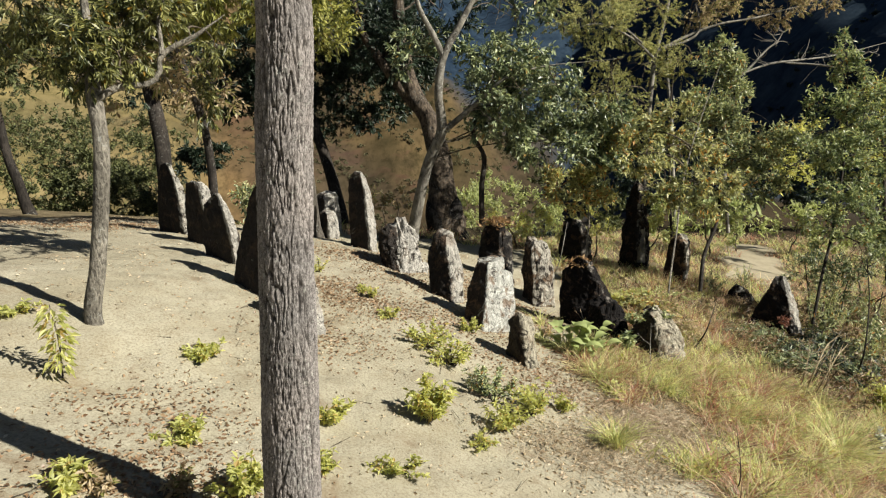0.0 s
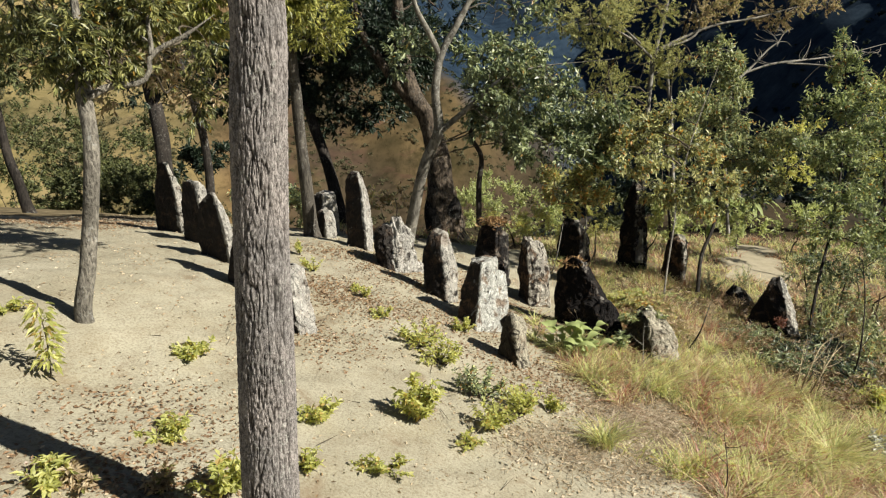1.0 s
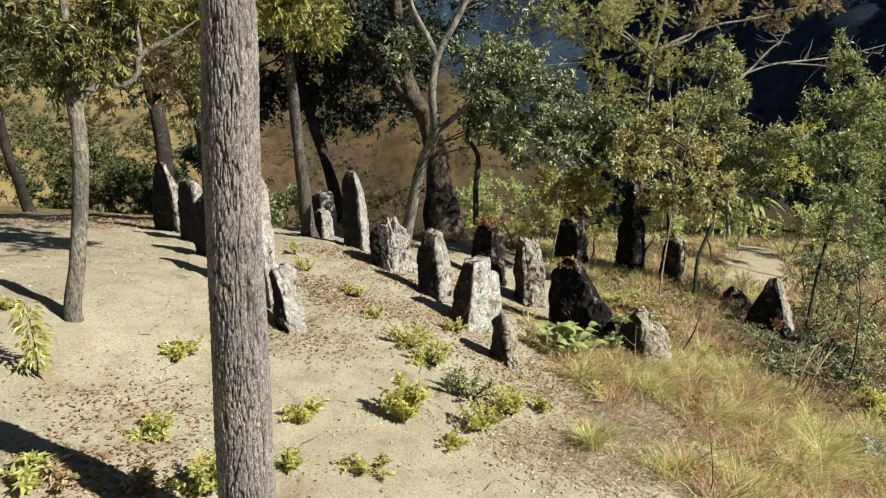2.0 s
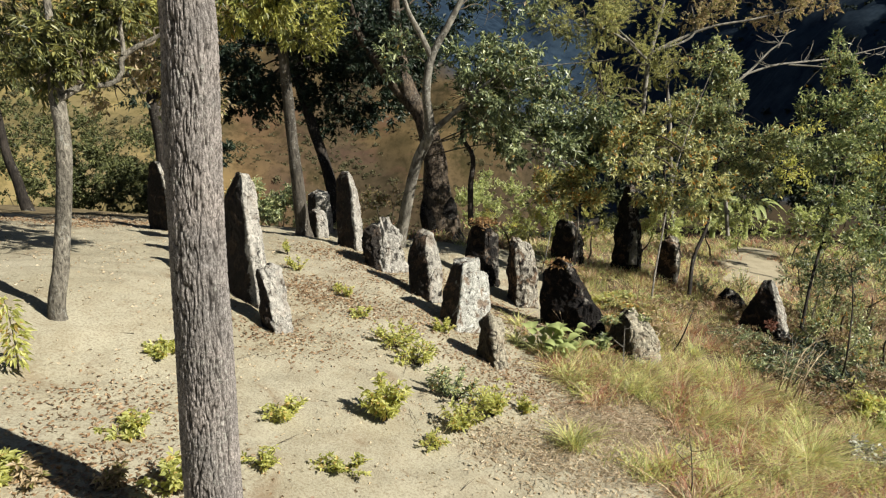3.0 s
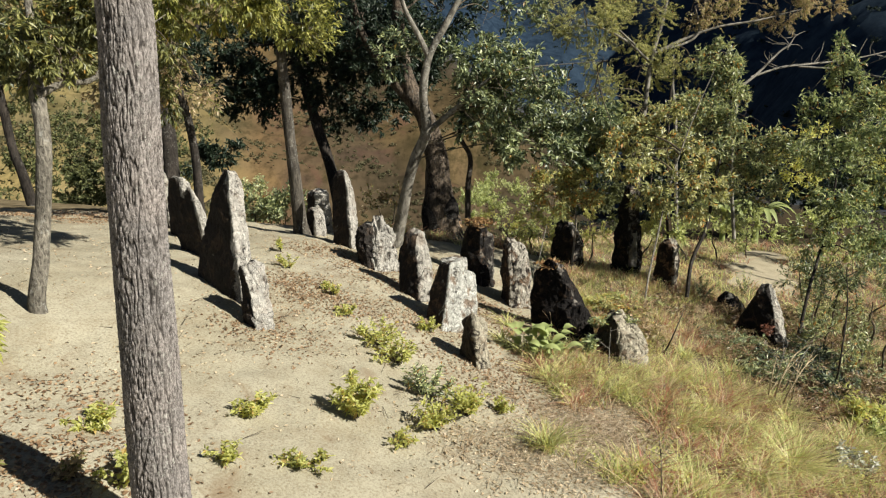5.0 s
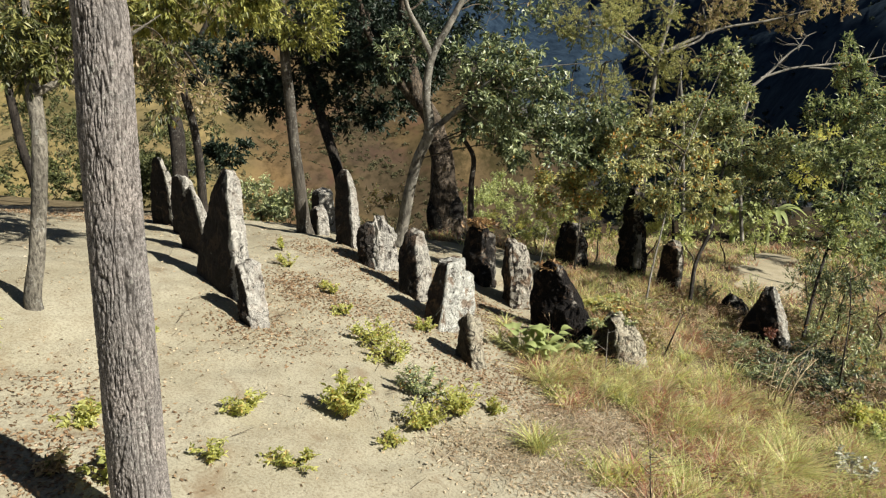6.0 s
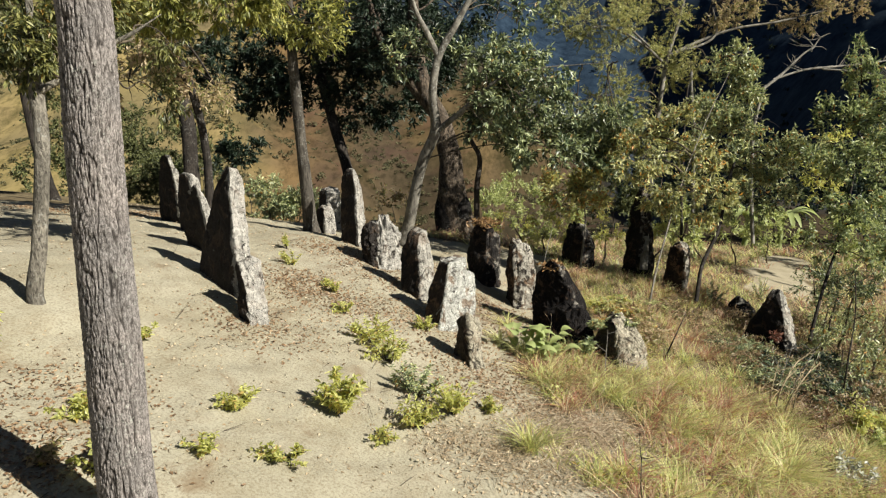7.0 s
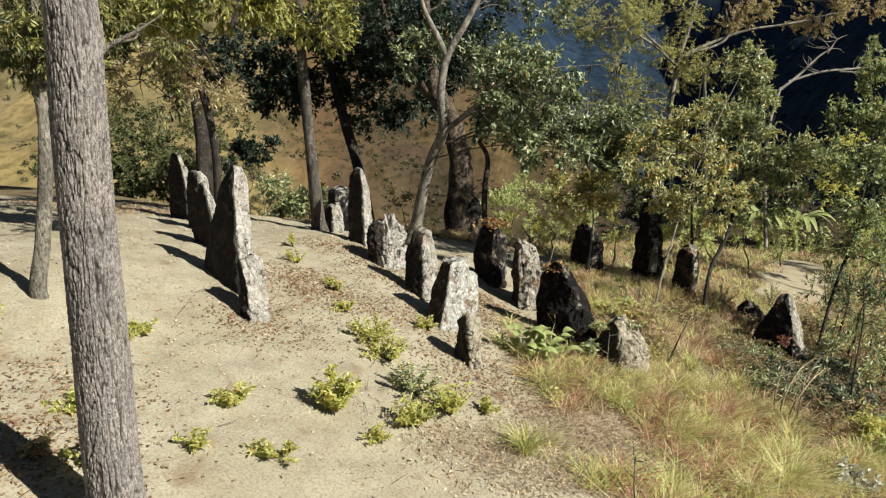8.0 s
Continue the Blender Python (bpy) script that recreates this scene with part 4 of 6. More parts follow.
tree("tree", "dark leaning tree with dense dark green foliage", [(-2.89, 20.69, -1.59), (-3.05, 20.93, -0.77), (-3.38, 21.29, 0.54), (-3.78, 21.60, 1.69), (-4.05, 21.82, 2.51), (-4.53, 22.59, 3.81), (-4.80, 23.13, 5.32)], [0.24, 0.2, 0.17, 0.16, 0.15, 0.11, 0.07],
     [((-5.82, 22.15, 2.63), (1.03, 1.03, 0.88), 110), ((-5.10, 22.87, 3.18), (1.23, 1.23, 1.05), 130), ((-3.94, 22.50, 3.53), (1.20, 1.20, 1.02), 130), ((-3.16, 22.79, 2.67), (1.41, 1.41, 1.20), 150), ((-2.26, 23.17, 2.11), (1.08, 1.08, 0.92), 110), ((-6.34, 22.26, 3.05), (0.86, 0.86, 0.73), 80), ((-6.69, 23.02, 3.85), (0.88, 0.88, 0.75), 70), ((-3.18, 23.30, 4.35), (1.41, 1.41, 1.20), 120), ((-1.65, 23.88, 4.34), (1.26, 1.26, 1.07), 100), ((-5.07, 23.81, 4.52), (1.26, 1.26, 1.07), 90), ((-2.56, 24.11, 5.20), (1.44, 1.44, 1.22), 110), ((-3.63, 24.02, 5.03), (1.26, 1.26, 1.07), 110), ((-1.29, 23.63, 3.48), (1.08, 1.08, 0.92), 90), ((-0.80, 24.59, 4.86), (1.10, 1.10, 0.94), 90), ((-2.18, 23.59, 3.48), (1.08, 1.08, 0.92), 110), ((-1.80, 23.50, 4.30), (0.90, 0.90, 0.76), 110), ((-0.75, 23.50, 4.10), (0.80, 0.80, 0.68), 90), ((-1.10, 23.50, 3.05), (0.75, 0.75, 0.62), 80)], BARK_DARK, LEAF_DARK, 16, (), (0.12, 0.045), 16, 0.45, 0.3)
tree("tree", "leaning pale-barked tree with a forked stem", [(-0.75, 15.40, -0.12), (-0.66, 15.40, 0.21), (-0.48, 15.30, 1.08), (-0.24, 15.20, 1.91), (-0.02, 15.10, 2.41), (-0.07, 15.10, 3.29), (0.05, 15.20, 3.96), (0.38, 15.30, 4.57), (0.77, 15.40, 5.28)], [0.17, 0.135, 0.118, 0.112, 0.108, 0.088, 0.078, 0.065, 0.05],
     [((1.36, 15.67, 3.82), (0.71, 0.71, 0.61), 54), ((0.89, 15.75, 3.12), (0.61, 0.61, 0.51), 40), ((1.71, 15.18, 2.88), (0.94, 0.94, 0.80), 86), ((2.51, 16.46, 3.45), (0.60, 0.60, 0.50), 26), ((3.01, 16.26, 2.75), (0.80, 0.80, 0.66), 46), ((2.36, 15.60, 2.11), (0.85, 0.85, 0.73), 72), ((3.07, 16.37, 1.80), (0.90, 0.90, 0.76), 72), ((1.38, 15.37, 2.15), (0.60, 0.60, 0.51), 43), ((3.58, 16.54, 2.29), (0.77, 0.77, 0.65), 58), ((3.77, 15.89, 1.51), (0.63, 0.63, 0.53), 40), ((1.70, 16.77, 4.85), (0.70, 0.70, 0.50), 18), ((1.24, 16.29, 4.85), (0.73, 0.73, 0.62), 30), ((-0.82, 15.56, 3.94), (0.40, 0.40, 0.34), 19), ((-0.47, 15.69, 4.28), (0.36, 0.36, 0.30), 16), ((0.96, 15.63, 3.71), (0.59, 0.59, 0.50), 36), ((1.70, 15.42, 3.66), (0.40, 0.40, 0.34), 24), ((1.55, 14.65, 3.35), (0.45, 0.45, 0.36), 28), ((2.25, 14.60, 3.40), (0.42, 0.42, 0.32), 22), ((0.95, 14.75, 2.75), (0.36, 0.36, 0.30), 16), ((2.05, 16.85, 3.15), (0.77, 0.77, 0.66), 65), ((1.40, 16.43, 2.56), (0.76, 0.76, 0.65), 65), ((2.20, 16.89, 2.24), (0.92, 0.92, 0.78), 79), ((2.97, 17.30, 2.12), (0.81, 0.81, 0.69), 65)],
     BARK_PALE, LEAF_MID, 17, [([(-0.02, 15.10, 2.40), (0.77, 15.00, 3.07), (1.32, 14.90, 3.55), (2.01, 14.90, 3.74), (2.86, 14.90, 3.83), (3.63, 15.00, 3.89)], [0.068, 0.046, 0.028, 0.016, 0.009, 0.003]), ([(0.03, 15.20, 3.96), (-0.18, 15.20, 4.40), (-0.42, 15.20, 4.84), (-0.58, 15.20, 5.38)], [0.066, 0.06, 0.052, 0.04])],
     (0.095, 0.038), 11, 0.32, 0.45, 0.15, "tree", 0.35, 16, 0.016)
_old = tree("tree", "stout old tree with a dark flared foot", [(0.16, 19.40, -1.50), (0.12, 19.40, -0.88), (0.00, 19.50, 0.08), (-0.10, 19.60, 1.19), (-0.38, 19.80, 2.12), (-0.80, 20.00, 2.88), (-1.02, 20.00, 3.78), (-1.14, 20.00, 5.64)], [0.58, 0.50, 0.40, 0.30, 0.27, 0.24, 0.2, 0.12],
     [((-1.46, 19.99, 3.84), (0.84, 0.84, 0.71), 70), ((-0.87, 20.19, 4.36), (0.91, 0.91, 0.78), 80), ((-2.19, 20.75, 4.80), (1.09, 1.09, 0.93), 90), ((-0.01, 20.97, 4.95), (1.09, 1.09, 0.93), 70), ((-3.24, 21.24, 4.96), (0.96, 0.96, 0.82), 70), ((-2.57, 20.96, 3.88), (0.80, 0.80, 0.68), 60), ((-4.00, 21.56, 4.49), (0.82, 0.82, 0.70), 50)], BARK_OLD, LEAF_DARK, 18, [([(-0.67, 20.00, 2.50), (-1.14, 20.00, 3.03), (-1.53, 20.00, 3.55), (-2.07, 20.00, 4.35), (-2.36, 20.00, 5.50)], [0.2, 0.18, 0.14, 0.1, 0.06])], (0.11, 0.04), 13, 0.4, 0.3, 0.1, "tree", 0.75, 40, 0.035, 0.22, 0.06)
def burnt_foot(root):
    """The flared, nearly black lower bark of the old tree."""
    line = [(0.16, 19.40, -1.50), (0.12, 19.40, -0.88), (0.02, 19.48, -0.10), (-0.04, 19.54, 0.42)]
    part("burnt_foot", mesh_from("burnt_foot", *tube(line, [0.66, 0.55, 0.46, 0.30], 48, 0.05, 0.3, 3), BARK_BLACK), root, "nearly black flaking bark at the tree's foot")


burnt_foot(_old)
tree("sapling", "thin dark bent stem under the foliage", [(0.87, 15.60, 0.29), (0.86, 15.60, 1.19), (0.89, 15.60, 1.88), (0.69, 15.60, 2.24), (0.75, 15.60, 2.91)], [0.07, 0.06, 0.05, 0.05, 0.035], [((0.82, 15.85, 3.12), (0.49, 0.49, 0.41), 30)], BARK_DARK, LEAF_MID, 19)
tree("tree", "feathery yellow-green tree with drying brown top", [(4.84, 16.82, -1.03), (4.89, 17.19, 0.15), (4.99, 17.59, 1.47), (5.08, 17.92, 2.52), (5.25, 18.33, 3.84), (5.54, 18.66, 4.89), (5.67, 18.91, 5.68)], [0.10, 0.08, 0.07, 0.06, 0.055, 0.045, 0.03],
     [((4.29, 17.34, 4.50), (0.80, 0.80, 0.68), 95), ((4.98, 18.16, 3.65), (0.68, 0.68, 0.58), 80), ((3.45, 17.43, 4.89), (0.77, 0.77, 0.66), 75), ((4.99, 18.03, 4.94), (0.66, 0.66, 0.56), 60), ((4.07, 17.43, 3.10), (0.58, 0.58, 0.50), 70), ((2.94, 17.33, 4.62), (0.46, 0.46, 0.39), 30), ((4.67, 17.64, 2.69), (0.59, 0.59, 0.51), 62), ((2.55, 17.44, 5.02), (0.64, 0.64, 0.55), 45), ((5.76, 18.31, 3.73), (0.44, 0.44, 0.37), 34), ((3.80, 17.67, 3.93), (0.35, 0.35, 0.29), 22), ((6.23, 18.55, 3.76), (0.33, 0.33, 0.28), 20), ((3.54, 17.37, 2.97), (0.40, 0.40, 0.34), 30)], BARK_PALE, LEAF_FEATHER, 20,
     [([(5.46, 18.58, 3.96), (6.08, 18.90, 4.22), (6.92, 19.02, 4.52), (7.90, 19.10, 4.68), (8.97, 19.43, 4.92), (10.11, 19.52, 5.09)], [0.045, 0.038, 0.03, 0.025, 0.018, 0.008]), ([(5.00, 17.68, 3.80), (4.38, 17.38, 4.25), (3.60, 17.44, 4.56), (2.82, 17.36, 4.38)], [0.035, 0.03, 0.02, 0.006]), ([(4.64, 17.35, 4.12), (4.11, 17.48, 4.62), (3.72, 17.66, 5.24)], [0.025, 0.02, 0.006]),
      ([(5.33, 18.56, 3.90), (6.50, 18.99, 4.46), (6.38, 19.15, 5.03)], [0.03, 0.028, 0.02])], (0.045, 0.012), 30, 0.34, 0.5, 0.05, "tree", 0.4, 12, 0.018)


tree("tree", "dry rusty-leaved bough reaching over the valley", [(6.12, 17.98, -2.18), (6.02, 18.94, 0.94), (6.11, 19.39, 3.80), (6.40, 19.54, 4.90), (6.75, 19.88, 6.00)], [0.04, 0.03, 0.025, 0.02, 0.012],
     [((6.48, 19.35, 4.98), (0.51, 0.51, 0.44), 50), ((6.98, 19.40, 5.06), (0.63, 0.63, 0.53), 56), ((7.83, 19.43, 5.09), (0.63, 0.63, 0.53), 56), ((8.83, 19.46, 5.06), (0.57, 0.57, 0.48), 70), ((9.68, 19.52, 5.13), (0.48, 0.48, 0.41), 40)], BARK_DARK, LEAF_RUST, 21, (), (0.05, 0.016), 22, 0.3, 0.4, 0.15, "tree", 0.7, 10, 0.015)
_dead = tree("dead_tree", "bare bleached tree with forking dead branches", [(9.18, 22.38, -1.88), (9.07, 23.00, 0.18), (9.15, 23.53, 1.90), (9.41, 23.83, 2.85)], [0.062, 0.056, 0.050, 0.043], (), DEAD, None, 22,
     [([(9.37, 23.80, 2.76), (9.85, 23.94, 3.14), (10.21, 24.06, 3.48), (10.53, 24.16, 3.79), (10.84, 24.24, 4.00), (11.03, 24.33, 4.27), (11.32, 24.38, 4.41)], [0.046, 0.043, 0.037, 0.031, 0.025, 0.015, 0.006]),
      ([(9.64, 23.89, 3.02), (10.57, 24.02, 3.31), (11.61, 24.39, 3.40), (12.85, 24.79, 3.50), (13.99, 25.30, 3.66), (15.11, 25.42, 3.93)], [0.037, 0.034, 0.031, 0.025, 0.019, 0.009]),
      ([(11.20, 24.26, 3.33), (12.19, 24.06, 3.27), (12.98, 23.84, 3.14), (13.76, 23.63, 3.02)], [0.028, 0.025, 0.019, 0.007]),
      ([(11.75, 24.41, 3.43), (11.97, 24.52, 3.78), (12.06, 24.62, 4.09)], [0.015, 0.012, 0.005]), ([(10.84, 24.24, 4.00), (10.60, 24.31, 4.27), (10.42, 24.34, 4.39)], [0.015, 0.011, 0.005]),
      ([(13.22, 24.82, 3.55), (13.44, 24.94, 3.94), (13.58, 25.02, 4.19)], [0.015, 0.011, 0.004]), ([(11.03, 24.33, 4.27), (10.83, 24.38, 4.48), (10.60, 24.40, 4.55)], [0.011, 0.007, 0.004])])


def dead_twigs():
    """Crooked fine twigs along the bare limbs."""
    rng = np.random.default_rng(33)
    ends = np.array([(10.21, 24.06, 3.48), (10.84, 24.24, 4.00), (11.03, 24.33, 4.27), (10.57, 24.02, 3.31), (11.61, 24.39, 3.40), (12.85, 24.79, 3.50), (13.99, 25.30, 3.66), (12.19, 24.06, 3.27), (12.98, 23.84, 3.14), (14.55, 25.29, 3.57)])
    for k in range(44):
        p = ends[k % len(ends)] + rng.normal(size=3) * (0.12, 0.1, 0.02)
        d = unit(np.array((rng.normal(), rng.normal() * 0.5, rng.uniform(-0.3, 1.2))))
        ln = rng.uniform(0.25, 0.8)
        q = p + d * ln * 0.5 + rng.normal(size=3) * 0.06
        part("twig", mesh_from("twig", *tube([p, q, q + d * ln * 0.4 + rng.normal(size=3) * 0.12], [0.014, 0.010, 0.003], 5, 0.08), DEAD), _dead)


dead_twigs()
tree("dead_sapling", "bare pale upright stem among leaves", [(6.96, 20.85, -1.46), (6.91, 21.44, 0.47), (6.86, 21.96, 2.16), (6.77, 22.22, 3.04), (6.80, 22.45, 3.77)], [0.06, 0.055, 0.05, 0.045, 0.02], (), DEAD, None, 23)
tree("sapling", "young tree with olive leaves turning orange", [(4.17, 12.58, -0.46), (4.32, 12.97, 0.13), (4.55, 13.55, 0.63), (5.00, 14.81, 1.24), (5.41, 15.66, 1.93), (5.89, 16.37, 2.82), (6.42, 17.16, 3.63)], [0.020, 0.018, 0.016, 0.015, 0.013, 0.010, 0.006],
     [((5.13, 15.58, 2.06), (0.79, 0.79, 0.67), 90), ((4.41, 15.50, 1.89), (0.67, 0.67, 0.57), 70), ((4.70, 15.03, 1.32), (0.65, 0.65, 0.56), 70), ((4.27, 16.12, 2.23), (0.63, 0.63, 0.53), 55), ((5.52, 16.24, 2.46), (0.63, 0.63, 0.53), 60), ((5.36, 14.85, 1.36), (0.70, 0.70, 0.60), 75)], BARK_GREY, LEAF_GOLD, 24, (), (0.078, 0.027), 15, 0.3, 0.5, 0.3, "sapling", 0.4, 8, 0.022)
tree("sapling", "bushy young tree with upright leafy shoots", [(5.62, 14.84, -1.05), (5.76, 15.20, -0.35), (6.10, 15.56, 0.30), (6.46, 16.51, 1.14), (6.87, 17.22, 2.08), (7.04, 17.74, 3.08), (7.06, 17.98, 3.85)], [0.044, 0.040, 0.036, 0.032, 0.026, 0.020, 0.010],
     [((7.06, 17.82, 3.33), (0.43, 0.43, 0.37), 50), ((6.60, 17.63, 2.76), (0.67, 0.67, 0.57), 60), ((7.34, 17.58, 2.50), (0.67, 0.67, 0.57), 60), ((6.27, 16.98, 2.04), (0.79, 0.79, 0.67), 75), ((7.67, 17.12, 1.63), (0.80, 0.80, 0.68), 75), ((6.80, 16.63, 1.51), (0.78, 0.78, 0.66), 75), ((8.20, 17.17, 1.75), (0.53, 0.53, 0.45), 45), ((7.46, 16.68, 0.91), (0.59, 0.59, 0.50), 50), ((6.28, 16.22, 0.94), (0.64, 0.64, 0.54), 55), ((6.86, 17.93, 3.72), (0.22, 0.22, 0.18), 16), ((6.89, 18.05, 4.08), (0.12, 0.12, 0.10), 9), ((6.41, 17.87, 3.90), (0.15, 0.15, 0.12), 11), ((6.44, 17.74, 3.49), (0.21, 0.21, 0.18), 14), ((6.03, 17.62, 3.48), (0.15, 0.15, 0.12), 9), ((6.09, 17.35, 2.59), (0.35, 0.35, 0.29), 22)], BARK_DARK, LEAF_SAPLING, 25, (), (0.078, 0.026), 15, 0.32, 0.4, 0.5, "sapling", 0.4, 8, 0.022)
tree("sapling", "tall leafy young tree at the path", [(7.56, 13.69, -1.35), (7.86, 14.17, -0.49), (8.18, 14.61, 0.23), (8.55, 15.23, 1.17), (8.69, 15.55, 2.20), (8.72, 15.97, 3.57)], [0.034, 0.031, 0.028, 0.024, 0.020, 0.010],
     [((8.67, 16.04, 3.82), (0.14, 0.14, 0.12), 14), ((8.66, 16.13, 4.10), (0.10, 0.10, 0.08), 7), ((9.44, 15.97, 3.48), (0.14, 0.14, 0.12), 12), ((9.47, 15.84, 3.05), (0.24, 0.24, 0.20), 20), ((8.70, 15.90, 3.34), (0.33, 0.33, 0.28), 36), ((8.42, 15.70, 2.71), (0.60, 0.60, 0.51), 60), ((9.08, 15.72, 2.71), (0.60, 0.60, 0.51), 60), ((8.85, 15.38, 1.99), (0.71, 0.71, 0.61), 75), ((8.25, 15.41, 1.80), (0.57, 0.57, 0.49), 55), ((9.50, 15.44, 1.74), (0.66, 0.66, 0.56), 60), ((8.52, 14.90, 1.12), (0.70, 0.70, 0.60), 60), ((9.29, 14.79, 0.67), (0.64, 0.64, 0.55), 55), ((8.06, 14.71, 0.56), (0.42, 0.42, 0.36), 30), ((8.66, 14.40, 0.17), (0.58, 0.58, 0.49), 40), ((10.09, 15.87, 2.40), (0.61, 0.61, 0.51), 60)], BARK_DARK, LEAF_DEEP, 26, (), (0.078, 0.025), 14, 0.3, 0.45, 0.45, "sapling", 0.35, 8, 0.02)
tree("sapling", "bright yellow-green young tree beyond the path", [(13.15, 20.12, -2.91), (13.08, 20.93, -0.24), (13.02, 21.65, 2.12)], [0.06, 0.05, 0.03], [((12.70, 21.45, 1.49), (0.82, 0.82, 0.70), 70), ((13.35, 21.66, 2.12), (0.98, 0.98, 0.84), 70), ((13.53, 21.24, 0.70), (0.98, 0.98, 0.84), 70), ((10.57, 21.34, 1.42), (0.59, 0.59, 0.50), 40), ((10.33, 21.07, 0.56), (0.66, 0.66, 0.56), 40)], BARK_DARK, LEAF_FRESH, 27, (), (0.09, 0.03), 13, 0.35, 0.2, 0.3, "sapling", 0.4, 8, 0.03)
tree("sapling", "small tree with orange autumn leaves", [(3.20, 15.44, -0.59), (3.25, 15.59, -0.10), (3.27, 15.67, 0.47), (3.18, 15.73, 1.03)], [0.026, 0.022, 0.018, 0.012], [((2.74, 15.62, 1.05), (0.48, 0.48, 0.40), 50), ((3.12, 15.48, 0.92), (0.46, 0.46, 0.38), 50), ((3.43, 15.79, 1.21), (0.46, 0.46, 0.40), 45)], BARK_GREY, LEAF_TURNING, 28, (), (0.085, 0.028), 12, 0.28, 0.2, 0.3, "sapling", 0.6, 7, 0.012)


def foot_of(base, tip, rng):
    """Where a stem leaves the soil: most of the way out to the spray that it bears."""
    x, y = (0.2 * b + 0.8 * t + rng.normal() * 0.05 for b, t in zip(base[:2], tip[:2]))
    return np.array((x, y, float(ground_z(x, y)) - 0.05))


def shrub(label, clusters, leaf_mat, seed, leaf=(0.08, 0.03), per=12, reach=0.3, foot=None):
    """A bush of leafy sprays on short stems that rise from the ground."""
    rng = np.random.default_rng(seed)
    mid = np.mean([c[0] for c in clusters], axis=0)
    base = foot or (mid[0], mid[1], float(ground_z(mid[0], mid[1])))
    root = thing("shrub", base, label, "shrub")
    for c in clusters:
        part("stem", mesh_from("stem", *limb(foot_of(base, c[0], rng), c[0], 0.03, 0.01, rng, 0.05, 6), TWIG), root)
    lv, tw = spray(rng, clusters, leaf[0], leaf[1], per, reach, 0.2, 0.35)
    foliage = part("foliage", mesh_from("foliage", *lv, leaf_mat, False), root)
    tagged(part("twig_mass", mesh_from("twig_mass", *tw, TWIG), foliage), kind="stuff")
    return root


shrub("dense olive green bush below the edge", [((-14.10, 29.02, -1.29), (1.41, 1.41, 1.20), 130), ((-15.27, 28.84, -1.73), (1.29, 1.29, 1.10), 110), ((-12.69, 27.88, -1.74), (1.25, 1.25, 1.06), 110), ((-16.78, 29.70, -2.17), (1.21, 1.21, 1.03), 90), ((-11.56, 26.72, -2.26), (0.98, 0.98, 0.84), 70)], LEAF_OLIVE, 40, (0.11, 0.045), 22, 0.5)
shrub("dull olive bushes on the slope below", [((-19.56, 33.08, -1.03), (1.59, 1.59, 1.36), 130), ((-17.40, 35.40, -0.56), (1.69, 1.69, 1.44), 130), ((-14.97, 34.24, -1.21), (1.37, 1.37, 1.16), 100), ((-19.35, 30.66, -2.14), (1.25, 1.25, 1.06), 90), ((-20.20, 37.52, -0.13), (1.78, 1.78, 1.51), 110), ((-15.44, 32.99, -1.81), (1.33, 1.33, 1.13), 100), ((-14.29, 35.01, -2.18), (1.13, 1.13, 0.96), 60), ((-14.56, 37.51, -0.85), (1.19, 1.19, 1.01), 60), ((-22.87, 37.33, -0.40), (1.49, 1.49, 1.26), 80)], LEAF_OLIVE, 41, (0.12, 0.055), 12, 0.45)
shrub("rounded grey-green bush behind the stones", [((-4.58, 18.82, 0.15), (0.69, 0.69, 0.58), 110), ((-4.87, 18.39, -0.21), (0.60, 0.60, 0.51), 80), ((-4.09, 18.59, -0.34), (0.61, 0.61, 0.52), 80)], LEAF_SAPLING, 42, (0.08, 0.032), 14, 0.3)
shrub("grey-green undergrowth behind the stones", [((1.30, 24.30, -1.48), (0.88, 0.88, 0.75), 80), ((2.43, 25.28, -1.82), (1.02, 1.02, 0.86), 90), ((3.35, 24.35, -1.58), (0.88, 0.88, 0.75), 80), ((1.92, 25.44, -1.23), (0.81, 0.81, 0.69), 60), ((0.72, 23.33, -1.15), (0.66, 0.66, 0.56), 60)], LEAF_LIME, 43, (0.065, 0.028), 16, 0.3)
shrub("dry orange-leaved bush behind a pointed stone", [((-1.67, 19.35, -0.20), (0.44, 0.44, 0.37), 26), ((-1.28, 19.43, 0.03), (0.34, 0.34, 0.29), 18)], LEAF_RUST, 44, (0.07, 0.03), 9, 0.25)
shrub("leafy undergrowth in the shade of saplings", [((8.78, 23.46, -1.71), (0.94, 0.94, 0.80), 70), ((10.66, 25.43, -2.32), (0.91, 0.91, 0.78), 60), ((6.93, 21.43, -1.27), (0.77, 0.77, 0.66), 60), ((13.10, 25.52, -2.33), (1.02, 1.02, 0.86), 70), ((13.80, 24.47, -2.45), (0.88, 0.88, 0.75), 60)], LEAF_LIME, 45, (0.10, 0.035), 13, 0.35)
shrub("dark bush on the slope behind a tall slab", [((-9.54, 29.46, -0.40), (0.70, 0.70, 0.60), 60), ((-10.36, 29.29, -0.85), (0.61, 0.61, 0.52), 40)], LEAF_DARK, 46, (0.15, 0.06), 13, 0.4)
shrub("tangled brown undergrowth beside the dark stone", [((7.93, 13.10, -1.27), (0.44, 0.44, 0.37), 34), ((8.20, 12.56, -1.37), (0.42, 0.42, 0.36), 30)], LEAF_SAPLING, 47, (0.07, 0.022), 10, 0.3)
